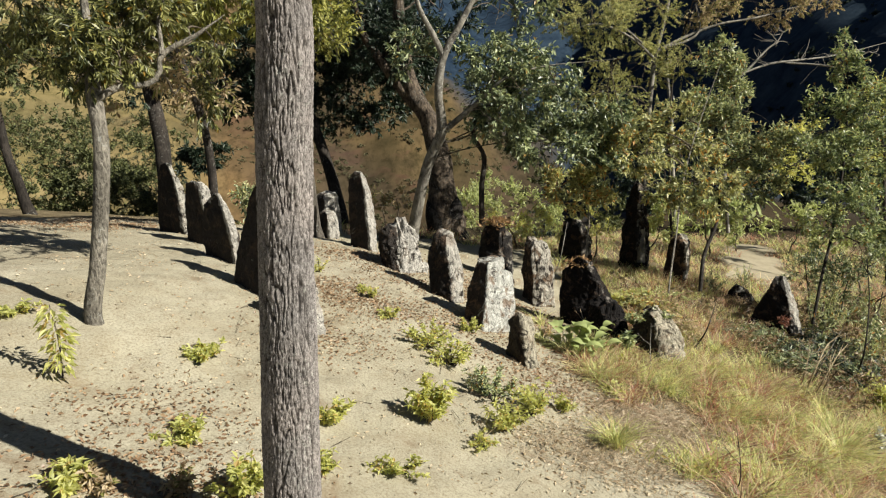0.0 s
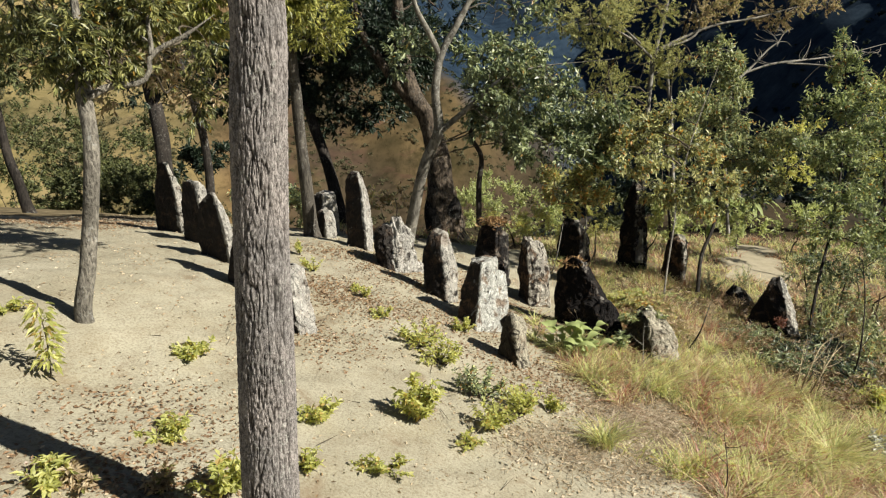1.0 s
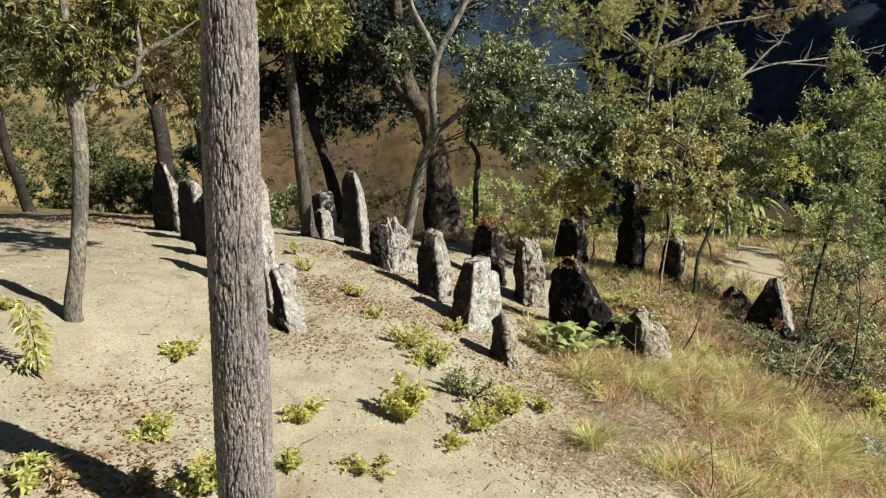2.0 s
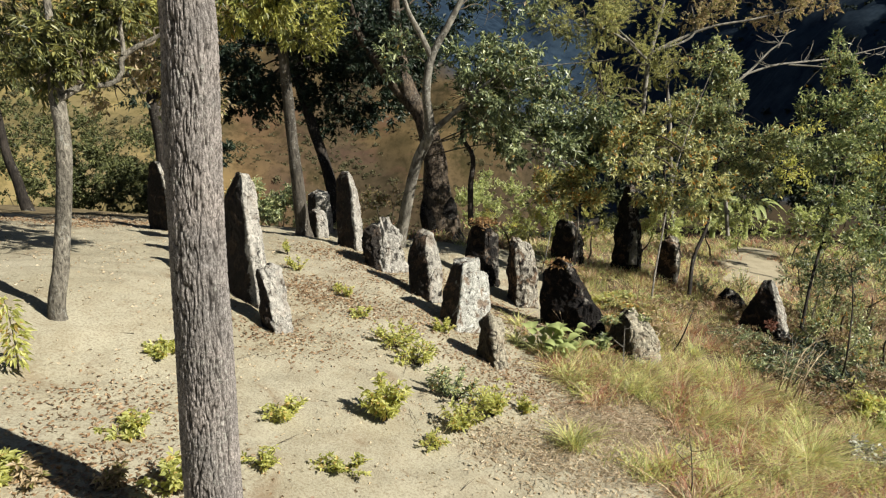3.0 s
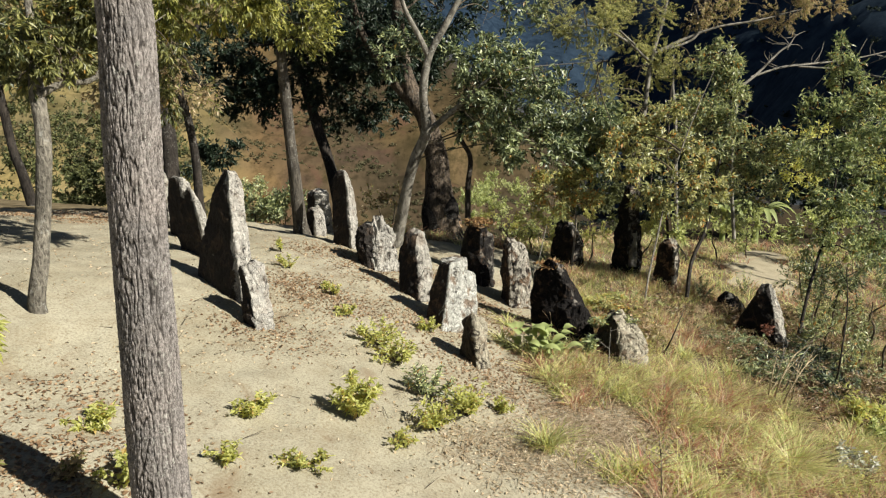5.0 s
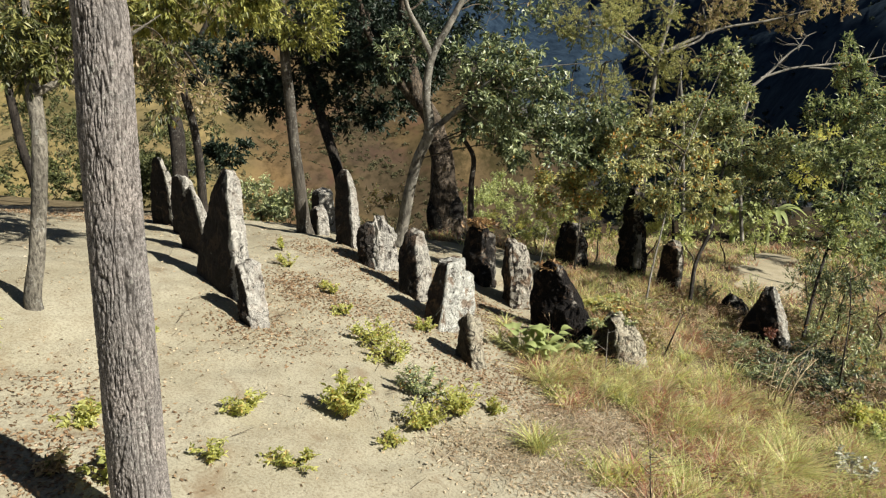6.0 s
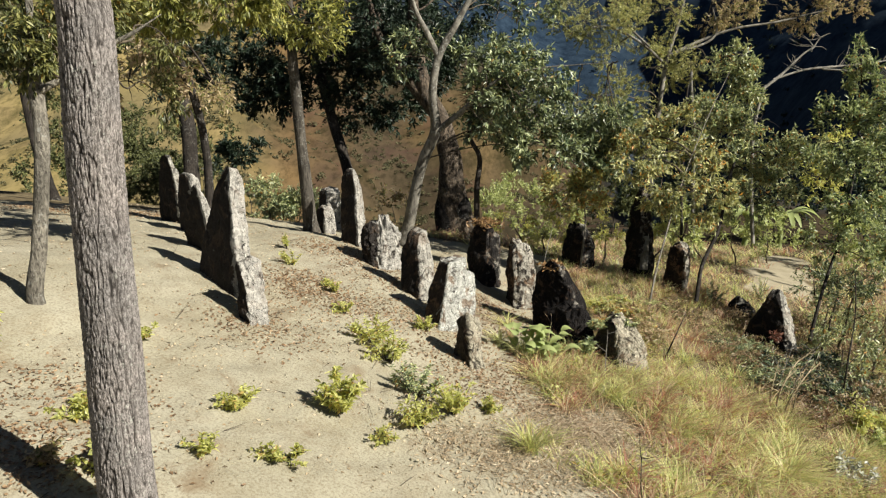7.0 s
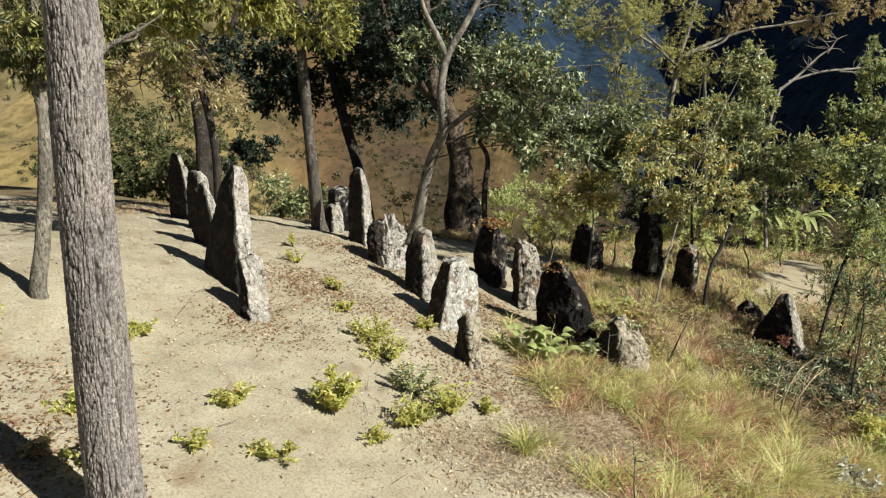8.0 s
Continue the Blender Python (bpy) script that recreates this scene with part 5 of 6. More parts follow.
shrub("leafy green undergrowth beside the track", [((8.91, 15.95, -0.63), (0.49, 0.49, 0.42), 50), ((9.75, 15.96, -0.70), (0.54, 0.54, 0.46), 55), ((10.17, 15.42, -0.78), (0.53, 0.53, 0.45), 55), ((8.64, 14.54, -0.74), (0.36, 0.36, 0.30), 34), ((8.39, 15.87, -0.82), (0.31, 0.31, 0.26), 26)], LEAF_MID, 51, (0.06, 0.02), 14, 0.3)
shrub("yellowing undergrowth beside the track", [((9.02, 13.92, -0.75), (0.41, 0.41, 0.35), 40), ((9.23, 13.27, -0.85), (0.44, 0.44, 0.37), 44), ((8.07, 14.26, -0.89), (0.26, 0.26, 0.22), 22)], LEAF_SAPLING, 52, (0.055, 0.018), 14, 0.28)
shrub("fresh green weeds standing behind the stones", [((1.67, 18.85, -0.52), (0.46, 0.46, 0.39), 44), ((2.47, 19.34, -0.73), (0.50, 0.50, 0.43), 48), ((3.15, 17.88, -0.45), (0.32, 0.32, 0.27), 30), ((4.19, 18.92, -0.60), (0.37, 0.37, 0.31), 34), ((5.41, 17.43, -0.48), (0.31, 0.31, 0.26), 26)], LEAF_FRESH, 53, (0.055, 0.02), 14, 0.28)


THICKET = "dark green thicket on the slope beyond the track"
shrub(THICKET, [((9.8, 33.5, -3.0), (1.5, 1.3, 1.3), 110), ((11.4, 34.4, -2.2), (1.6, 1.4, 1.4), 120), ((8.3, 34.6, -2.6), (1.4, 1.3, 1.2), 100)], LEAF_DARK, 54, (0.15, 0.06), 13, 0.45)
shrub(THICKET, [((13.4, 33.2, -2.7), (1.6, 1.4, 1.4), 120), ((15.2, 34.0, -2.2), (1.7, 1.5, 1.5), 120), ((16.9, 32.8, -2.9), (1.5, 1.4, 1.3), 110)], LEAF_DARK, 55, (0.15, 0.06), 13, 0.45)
shrub(THICKET, [((18.6, 33.5, -2.4), (1.7, 1.5, 1.5), 120), ((20.3, 32.6, -2.9), (1.6, 1.4, 1.4), 100)], LEAF_OLIVE, 56, (0.15, 0.06), 13, 0.45)
shrub("olive bushes on the slope behind the stones", [((6.4, 33.0, -3.0), (1.3, 1.2, 1.1), 90), ((4.7, 34.5, -3.3), (1.2, 1.2, 1.0), 80), ((7.4, 31.6, -3.5), (1.1, 1.0, 0.9), 70)], LEAF_OLIVE, 57, (0.13, 0.05), 13, 0.42)


# ---- small plants on the bare earth ----
def small_plant(at, high, spread, stems, leaf, leaf_mat, label, seed, per=14, name="plant", category="plant", rooted=True):
    """A young bushy plant: stems fanning from one foot, each set with leaves."""
    rng = np.random.default_rng(seed)
    z = float(ground_z(at[0], at[1])) if rooted else at[2]
    at = (at[0], at[1], z)
    root = thing(name, at, label, category)
    a = rng.uniform(0, 2 * math.pi, stems)
    lean = rng.uniform(0.15, 1.0, stems) ** 0.7
    tip = np.stack([np.cos(a) * lean * spread, np.sin(a) * lean * spread, high * rng.uniform(0.55, 1.0, stems) * (1 - 0.35 * lean)], -1) + np.array(at)
    foot = np.array(at) + rng.normal(size=(stems, 3)) * (0.015, 0.015, 0) - (0, 0, 0.02)
    for f, t in zip(foot, tip):
        part("stem", mesh_from("stem", *tube([f, f * 0.5 + t * 0.5 + (0, 0, 0.06 * high), t], [0.006, 0.005, 0.002], 5, 0.06), TWIG), root)
    per = int(per * 2.4)
    u = rng.uniform(0.25, 1.02, (stems, per, 1))
    p = (foot[:, None] + (tip - foot)[:, None] * u).reshape(-1, 3) + (0, 0, 0.05 * high)
    way = np.repeat(unit(tip - foot), per, 0) * 0.35 + unit(rng.normal(size=(stems * per, 3)) * (1, 1, 0.45)) + (0, 0, 0.05)
    v, f = leaves_at(rng, p, way, leaf[0] * 0.78, leaf[1] * 0.78, 0.15, 0.15)
    part("foliage", mesh_from("foliage", v, f, leaf_mat, False), root)
    return root


BUSHY = "bushy green seedling growing from bare earth"
LOW = "low yellow-green weed on bare earth"
small_plant((-0.15, 6.69, 0.57), 0.54, 0.24, 22, (0.11, 0.045), LEAF_FRESH, "rounded bright green bush standing on bare earth", 60, 18)
small_plant((0.68, 6.91, 0.33), 0.40, 0.30, 18, (0.088, 0.036), LEAF_FRESH, BUSHY, 61)
small_plant((1.02, 7.40, 0.23), 0.46, 0.28, 18, (0.094, 0.036), LEAF_FRESH, BUSHY, 62)
small_plant((0.56, 7.58, 0.34), 0.42, 0.40, 22, (0.075, 0.028), LEAF_SAPLING, "spreading feathery olive-green bush on bare earth", 63, 20)
small_plant((-0.21, 8.76, 0.46), 0.40, 0.36, 18, (0.088, 0.036), LEAF_FRESH, BUSHY, 64)
small_plant((0.09, 8.32, 0.41), 0.38, 0.32, 16, (0.088, 0.034), LEAF_FRESH, BUSHY, 65)
small_plant((0.38, 9.84, 0.22), 0.24, 0.22, 10, (0.081, 0.036), LEAF_FRESH, LOW, 66)
small_plant((-0.73, 9.49, 0.56), 0.20, 0.20, 9, (0.075, 0.034), LEAF_FRESH, LOW, 67)
small_plant((-1.09, 10.35, 0.55), 0.26, 0.10, 7, (0.069, 0.031), LEAF_FRESH, LOW, 68)
small_plant((-2.07, 11.37, 0.65), 0.30, 0.20, 9, (0.075, 0.031), LEAF_FRESH, "sparse yellow-green weed among the stones", 69)
small_plant((-2.52, 12.48, 0.58), 0.34, 0.10, 7, (0.075, 0.031), LEAF_FRESH, "sparse yellow-green weed among the stones", 70)
small_plant((-1.07, 6.26, 0.81), 0.26, 0.24, 11, (0.094, 0.039), LEAF_FRESH, LOW, 71)
small_plant((-2.22, 5.39, 1.19), 0.16, 0.26, 12, (0.094, 0.042), LEAF_FRESH, LOW, 72)
small_plant((-1.03, 5.26, 0.95), 0.16, 0.20, 9, (0.075, 0.031), LEAF_FRESH, LOW, 73)
small_plant((-0.40, 5.57, 0.72), 0.18, 0.34, 13, (0.075, 0.031), LEAF_FRESH, "low weed turning yellow and brown", 74)
small_plant((0.35, 6.42, 0.46), 0.16, 0.20, 9, (0.069, 0.028), LEAF_FRESH, LOW, 75)
small_plant((-1.50, 4.60, 1.15), 0.36, 0.22, 13, (0.106, 0.050), LEAF_FRESH, BUSHY, 76)
small_plant((-2.56, 4.28, 1.47), 0.24, 0.22, 10, (0.106, 0.050), LEAF_FRESH, BUSHY, 77)
small_plant((-2.40, 4.33, 1.42), 0.20, 0.20, 9, (0.100, 0.042), LEAF_RUST, "low weed with browning leaves in shade", 78)
small_plant((-2.62, 6.95, 1.16), 0.16, 0.22, 9, (0.088, 0.039), LEAF_FRESH, LOW, 79)
small_plant((-4.44, 7.01, 1.69), 0.12, 0.26, 8, (0.088, 0.039), LEAF_FRESH, LOW, 80)
small_plant((-2.55, 7.19, 1.12), 0.16, 0.20, 8, (0.088, 0.039), LEAF_FRESH, LOW, 81)
small_plant((1.40, 7.70, 0.08), 0.22, 0.18, 9, (0.081, 0.028), LEAF_FRESH, BUSHY, 82)
small_plant((-1.26, 10.47, 0.59), 0.16, 0.10, 6, (0.075, 0.031), LEAF_FRESH, LOW, 83)
small_plant((-1.91, 4.54, 1.29), 0.20, 0.18, 9, (0.088, 0.042), LEAF_RUST, "low brown-leaved weed on bare earth", 84)


def tall_seedling():
    """A single upright seedling with tiers of drooping leaves."""
    rng = np.random.default_rng(90)
    at = (-3.51, 6.03, 1.43)
    at = (at[0], at[1], float(ground_z(at[0], at[1])))
    root = thing("seedling", at, "slender upright seedling with tiers of drooping pale leaves", "plant")
    line = [at, (at[0] + 0.02, at[1], at[2] + 0.35), (at[0] - 0.02, at[1] + 0.02, at[2] + 0.72)]
    part("stem", mesh_from("stem", *tube(line, [0.009, 0.007, 0.003], 6, 0.05), TWIG), root)
    p, _ = resample(line, [1, 1, 1], 0.012)
    p = np.repeat(p[12:], 3, 0)
    way = unit(rng.normal(size=(len(p), 3)) * (1, 1, 0.2)) + (0, 0, -0.35)
    p = p + unit(way) * rng.uniform(0.01, 0.10, (len(p), 1))
    part("foliage", mesh_from("foliage", *leaves_at(rng, p, way, 0.10, 0.04, 0.2, 0.3), LEAF_FRESH, False), root)


tall_seedling()


def broad_plant(at, seed):
    """A rosette of broad arching leaves."""
    rng = np.random.default_rng(seed)
    z = float(ground_z(at[0], at[1]))
    root = thing("broad_leaved_plant", (at[0], at[1], z), "lush plant with broad green leaves at a rock's foot", "plant")
    for k in range(46):
        a, ln = rng.uniform(0, 2 * math.pi), rng.uniform(0.20, 0.34)
        r = rng.uniform(0.02, 0.5)
        n, rows, cols = 0, 6, 5
        foot = np.array((at[0] + r * math.cos(a * 1.7), at[1] + 0.6 * r * math.sin(a * 1.7), z + rng.uniform(0.06, 0.52)))
        out, side = np.array((math.cos(a), math.sin(a), 0)), np.array((-math.sin(a), math.cos(a), 0))
        grid = []
        for i in range(rows):
            t = i / (rows - 1)
            w = 0.080 * math.sin(math.pi * min(0.12 + t * 0.88, 0.985)) ** 0.8
            mid = foot + out * ln * t * 0.9 + np.array((0, 0, ln * (0.75 * t - 0.85 * t * t)))
            grid += [mid + side * w * c + np.array((0, 0, 0.25 * w * abs(c))) for c in np.linspace(-1, 1, cols)]
        i, j = np.meshgrid(np.arange(rows - 1), np.arange(cols - 1), indexing="ij")
        q = (i * cols + j).reshape(-1, 1)
        part("leaf", mesh_from("leaf", np.array(grid), np.hstack([q, q + 1, q + cols + 1, q + cols]), LEAF_BROAD), root)


LEAF_BROAD = leaf_material("broad green leaves", (0.18, 0.23, 0.08), (0.30, 0.36, 0.14), (0.44, 0.48, 0.22), None, 0, 0.3, 0.4, 0.45)
broad_plant((2.14, 9.98, -0.25), 91)


# ---- grass, litter and clods: uncounted stuff ----
def blades(rng, at, high, wide, bend, spread):
    """Bent tapering grass blades rooted at the given places."""
    n = len(at)
    a = rng.uniform(0, 2 * math.pi, n)
    h = (high * rng.uniform(0.5, 1.2, n))[:, None]
    out = np.stack([np.cos(a), np.sin(a), 0 * a], -1) * (spread * rng.uniform(0.2, 1.2, n))[:, None]
    side = np.stack([-np.sin(a), np.cos(a), 0 * a], -1) * (wide * rng.uniform(0.6, 1.3, n))[:, None]
    rows = []
    for t, w in ((0, 1.0), (0.4, 0.85), (0.75, 0.55), (1.0, 0.08)):
        mid = at + out * h * (t + bend * t * t) + np.array((0, 0, 1.0)) * h * (t - 0.45 * bend * t * t)
        rows += [mid - side * w, mid + side * w]
    v = np.stack(rows, 1).reshape(-1, 3)
    i = np.arange(n)[:, None] * 8
    f = np.stack([i + [2 * k, 2 * k + 1, 2 * k + 3, 2 * k + 2] for k in range(3)], 1).reshape(-1, 4)
    return v, f


def clumps(rng, n, x0, x1, y0, y1, share, per, size):
    """Rooting places in clumps where share(x, y) allows."""
    x, y = rng.uniform(x0, x1, n), rng.uniform(y0, y1, n)
    keep = rng.uniform(0, 1, n) < share(x, y)
    x, y = x[keep], y[keep]
    x, y = (np.repeat(q, per) + rng.normal(size=len(q) * per) * size for q in (x, y))
    return np.stack([x, y, ground_z(x, y) - 0.01], -1)


def grass():
    rng = np.random.default_rng(100)
    patchy = lambda seed, cut: (lambda x, y: turf_share(x, y) ** 1.5 * np.clip(0.5 + cut + 0.9 * _wave(x, y, 1.5, seed), 0, 1))
    sets = (("grass", "green and straw-coloured grass on the bank", GRASS_GREEN, patchy(51, 0.12), 0.30, 0.0046, 0.5),
            ("dry_grass", "dry reddish-brown grass on the bank", GRASS_DRY, patchy(57, -0.06), 0.32, 0.0042, 0.6))
    for name, label, mat, share, high, wide, bend in sets:
        near = clumps(rng, 1900, 0.8, 7.5, 4.3, 10.5, share, 20, 0.05)
        mid = clumps(rng, 1500, 2.0, 10.5, 9.5, 17.5, share, 22, 0.09)
        back = clumps(rng, 950, -3.0, 16, 16.5, 30, lambda x, y: turf_share(x, y) * (1 - trail_share(x, y)), 18, 0.14)
        pieces = [blades(rng, near, high, wide * 1.15, bend * 1.5, 0.75), blades(rng, mid, high * 1.1, wide * 1.2, bend * 1.4, 0.65), blades(rng, back, high * 0.95, wide * 2.2, bend * 1.6, 0.8)]
        tagged(new(name, mesh_from(name, *joined(pieces), mat)), label, "grass", kind="stuff")
    flat = clumps(rng, 1000, 0.9, 7.5, 4.3, 10.0, lambda x, y: turf_share(x, y), 14, 0.09)
    flat[:, 2] += rng.uniform(0.01, 0.07, len(flat))
    d = unit(rng.normal(size=(len(flat), 3)) * (1, 1, 0.15))
    v, f = twigs_at(flat, flat + d * rng.uniform(0.08, 0.3, (len(flat), 1)), 0.0022)
    tagged(new("thatch", mesh_from("thatch", v, f, GRASS_DRY)), "flattened dead straw and stalks", "straw", kind="stuff")


def tussocks():
    """Loose arching clumps that stand above the sward."""
    rng = np.random.default_rng(111)
    for name, mat, seed, label in (("tussocks", GRASS_GREEN, 51, "yellow-green arching tussocks on the bank"), ("dry_tussocks", GRASS_DRY, 57, "reddish dry tussocks on the bank")):
        pieces = []
        for high, n, per in ((0.22, 150, 60), (0.34, 110, 80), (0.46, 50, 100)):
            p = clumps(rng, n, 0.8, 8.5, 4.3, 11.5, lambda x, y: turf_share(x, y) * np.clip(0.6 + 0.9 * _wave(x, y, 1.5, seed), 0, 1), int(per * 0.7), 0.035)
            pieces.append(blades(rng, p, high, 0.0062, 1.0, 0.7))
        tagged(new(name, mesh_from(name, *joined(pieces), mat)), label, "grass", kind="stuff")


def debris():
    """Broken stalks, bark and dead leaves on the scuffed ground beside the bank."""
    rng = np.random.default_rng(112)
    spots = np.array([BARE, (1.94, 6.59, 0.08), (2.45, 7.83, -0.19), (3.78, 8.42, -0.60), (1.36, 6.87, 0.16)])[:, :2]
    n = 5200
    k = rng.choice(len(spots), n, p=[0.52, 0.12, 0.14, 0.10, 0.12])
    xy = spots[k] + rng.normal(size=(n, 2)) * np.where(k[:, None] == 0, (0.50, 0.50), (0.42, 0.34))
    p = np.column_stack([xy, ground_z(xy[:, 0], xy[:, 1]) + rng.uniform(0.004, 0.05, n)])
    d = unit(rng.normal(size=(n, 3)) * (1, 1, 0.22))
    v, f = twigs_at(p, p + d * rng.uniform(0.04, 0.22, (n, 1)), 0.003)
    tagged(new("dead_stalks", mesh_from("dead_stalks", v, f, LEAF_BROWN)), "broken dead stalks strewn on scuffed soil", "straw", kind="stuff")
    q = p[rng.integers(0, n, 3000)] + rng.normal(size=(3000, 3)) * (0.2, 0.2, 0)
    q[:, 2] = ground_z(q[:, 0], q[:, 1]) + 0.012
    tagged(new("dead_leaves", mesh_from("dead_leaves", *leaves_at(rng, q, unit(rng.normal(size=(3000, 3)) * (1, 1, 0.35)), 0.055, 0.03, 0.3), LEAF_BROWN, False)), "brown dead leaves on scuffed soil", "leaf litter", kind="stuff")


def bracken(at, spread, high, stems, seed, label, mat):
    """A low tangle of arching dead fronds."""
    rng = np.random.default_rng(seed)
    x, y = at[0] + rng.normal(size=stems) * spread, at[1] + rng.normal(size=stems) * spread
    z = ground_z(x, y)
    root = thing("bracken", (at[0], at[1], float(ground_z(at[0], at[1]))), label, "bracken")
    foot = np.stack([x, y, z - 0.02], -1)
    a = rng.uniform(0, 2 * math.pi, stems)
    h = high * rng.uniform(0.4, 1.1, stems)
    out = np.stack([np.cos(a), np.sin(a), 0 * a], -1) * (h * rng.uniform(0.3, 1.0, stems))[:, None]
    knee = foot + out * 0.35 + np.stack([0 * h, 0 * h, h * 0.75], -1)
    tip = foot + out + np.stack([0 * h, 0 * h, h * 0.8], -1)
    part("stem_mass", mesh_from("stem_mass", *joined([twigs_at(foot, knee, 0.005), twigs_at(knee, tip, 0.003)]), TWIG), root)["kind"] = "stuff"
    per = 22
    u = rng.uniform(0.0, 1.0, (stems, per, 1))
    p = (knee[:, None] + (tip - knee)[:, None] * u).reshape(-1, 3)
    way = unit(rng.normal(size=(stems * per, 3)) * (1, 1, 0.5)) + (0, 0, -0.2)
    part("fronds", mesh_from("fronds", *leaves_at(rng, p, way, 0.10, 0.024), mat, False), root)


def grass_tuft(at, count, high, spread, mat, label, seed):
    rng = np.random.default_rng(seed)
    p = np.repeat([[at[0], at[1], float(ground_z(at[0], at[1])) - 0.01]], count, 0) + rng.normal(size=(count, 3)) * (0.05, 0.05, 0)
    root = new("grass_tuft", mesh_from("grass_tuft", *blades(rng, p, high, 0.005, 0.9, spread), mat))
    tagged(root, label, "grass tuft", "tufts on the bank")


def litter():
    rng = np.random.default_rng(120)
    n = 24000
    x, y = rng.uniform(-8.5, 5.5, n), rng.uniform(3.6, 17, n)
    heavy = np.clip(0.20 + 0.45 * _wave(x, y, 1.7, 61) + 0.25 * _wave(x, y, 0.5, 63) + 0.6 * np.exp(-((x + 1.0) / 1.2) ** 2 - ((y - 9.2) / 1.3) ** 2) + 0.5 * np.exp(-((x - 0.8) / 1.0) ** 2 - ((y - 11) / 1.5) ** 2), 0.04, 1)
    keep = rng.uniform(0, 1, n) < heavy
    x, y = x[keep], y[keep]
    p = np.stack([x, y, ground_z(x, y) + rng.uniform(0.003, 0.012, len(x))], -1)
    way = unit(rng.normal(size=(len(x), 3)) * (1, 1, 0.06))
    tagged(new("leaf_litter", mesh_from("leaf_litter", *leaves_at(rng, p, way, 0.045, 0.027, 0.2), LEAF_BROWN, False)), "curled dry brown leaves scattered on the earth", "leaf litter", kind="stuff")
    n = 6000
    x, y = rng.uniform(-6.5, 4.5, n), rng.uniform(3.6, 15, n)
    s = rng.uniform(0.004, 0.015, n)[:, None]
    p = np.stack([x, y, ground_z(x, y) + 0.004], -1)
    tri = np.array([(1, 0, 0), (-0.5, 0.87, 0), (-0.5, -0.87, 0), (0.1, 0.1, 0.75)])
    v = (p[:, None] + tri[None] * s[:, None] * rng.uniform(0.6, 1.3, (n, 4, 1))).reshape(-1, 3)
    i = np.arange(n)[:, None] * 4
    f = np.stack([i + [0, 1, 3], i + [1, 2, 3], i + [2, 0, 3]], 1).reshape(-1, 3)
    tagged(new("clods", mesh_from("clods", v, f, EARTH, False)), "small clods and pebbles of pale earth", "clods", kind="stuff")
    n = 150
    x, y = rng.uniform(-5.5, 4.0, n), rng.uniform(3.8, 13, n)
    p = np.stack([x, y, ground_z(x, y) + 0.012], -1)
    d = unit(rng.normal(size=(n, 3)) * (1, 1, 0.06))
    tagged(new("fallen_twigs", mesh_from("fallen_twigs", *twigs_at(p, p + d * rng.uniform(0.08, 0.4, (n, 1)), 0.004), TWIG)), "thin fallen twigs on the earth", "twigs", kind="stuff")


def far_bushes():
    """Scrub on the hills: many small rough clumps of leaves."""
    rng = np.random.default_rng(130)
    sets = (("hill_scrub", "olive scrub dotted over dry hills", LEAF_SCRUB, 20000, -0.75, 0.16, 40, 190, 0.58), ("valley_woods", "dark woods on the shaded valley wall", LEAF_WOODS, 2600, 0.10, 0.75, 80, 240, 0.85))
    for name, label, mat, n, a, b, r0, r1, size in sets:
        side = rng.uniform(a, b, n)
        r = r0 * (r1 / r0) ** rng.uniform(0, 1, n)
        y = r / np.sqrt(1 + side ** 2)
        x = y * side
        keep = rng.uniform(0, 1, n) < np.clip(0.35 + 0.45 * _wave(x, y, 27, 71) + 0.45 * _wave(x, y, 11, 73), 0.03, 1)
        keep &= (trail_share(x, y) < 0.1) & ((y > 33) | (side < -0.25))
        x, y, r = x[keep], y[keep], r[keep]
        big = size * rng.uniform(0.25, 1.0, len(x)) ** 1.3 * 1.5 * (0.6 + r / 160)
        per = 34
        d = unit(rng.normal(size=(len(x), per, 3)))
        d[..., 2] = np.abs(d[..., 2])
        c = np.stack([x, y, ground_z(x, y)], -1)
        p = c[:, None] + d * (big[:, None] * rng.uniform(0.05, 1.0, (len(x), per)) ** 0.6 * 0.55)[..., None] * (1, 1, 0.9)
        lv = leaves_at(rng, p.reshape(-1, 3), rng.normal(size=d.size).reshape(-1, 3), 1.0, 0.8)
        v = lv[0].reshape(-1, 4, 3)
        root = p.reshape(-1, 1, 3)
        v = root + (v - root) * np.repeat(big * 0.30, per)[:, None, None]
        tagged(new(name, mesh_from(name, v.reshape(-1, 3), lv[1], mat, False)), label, "scrub", kind="stuff")


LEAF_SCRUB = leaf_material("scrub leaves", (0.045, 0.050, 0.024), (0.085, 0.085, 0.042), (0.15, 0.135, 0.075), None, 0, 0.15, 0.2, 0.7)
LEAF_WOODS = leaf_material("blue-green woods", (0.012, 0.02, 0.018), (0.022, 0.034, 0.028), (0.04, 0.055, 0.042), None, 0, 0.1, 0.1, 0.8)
far_bushes()
grass()
litter()
tussocks()
debris()
bracken((8.42, 15.20, -2.20), 0.38, 0.42, 88, 200, "low brown bracken tangle by the dark stone", LEAF_BRACKEN)
bracken((7.81, 12.42, -1.89), 0.43, 0.46, 104, 201, "low brown bracken tangle on the bank", LEAF_BRACKEN)
bracken((9.47, 14.39, -2.35), 0.43, 0.50, 104, 202, "low brown bracken tangle on the bank", LEAF_BRACKEN)
bracken((6.66, 13.65, -1.65), 0.33, 0.35, 72, 203, "low brown bracken tangle by the dark stone", LEAF_BRACKEN)
bracken((6.56, 10.67, -1.51), 0.31, 0.37, 67, 204, "low brown weeds on the bank", LEAF_BRACKEN)
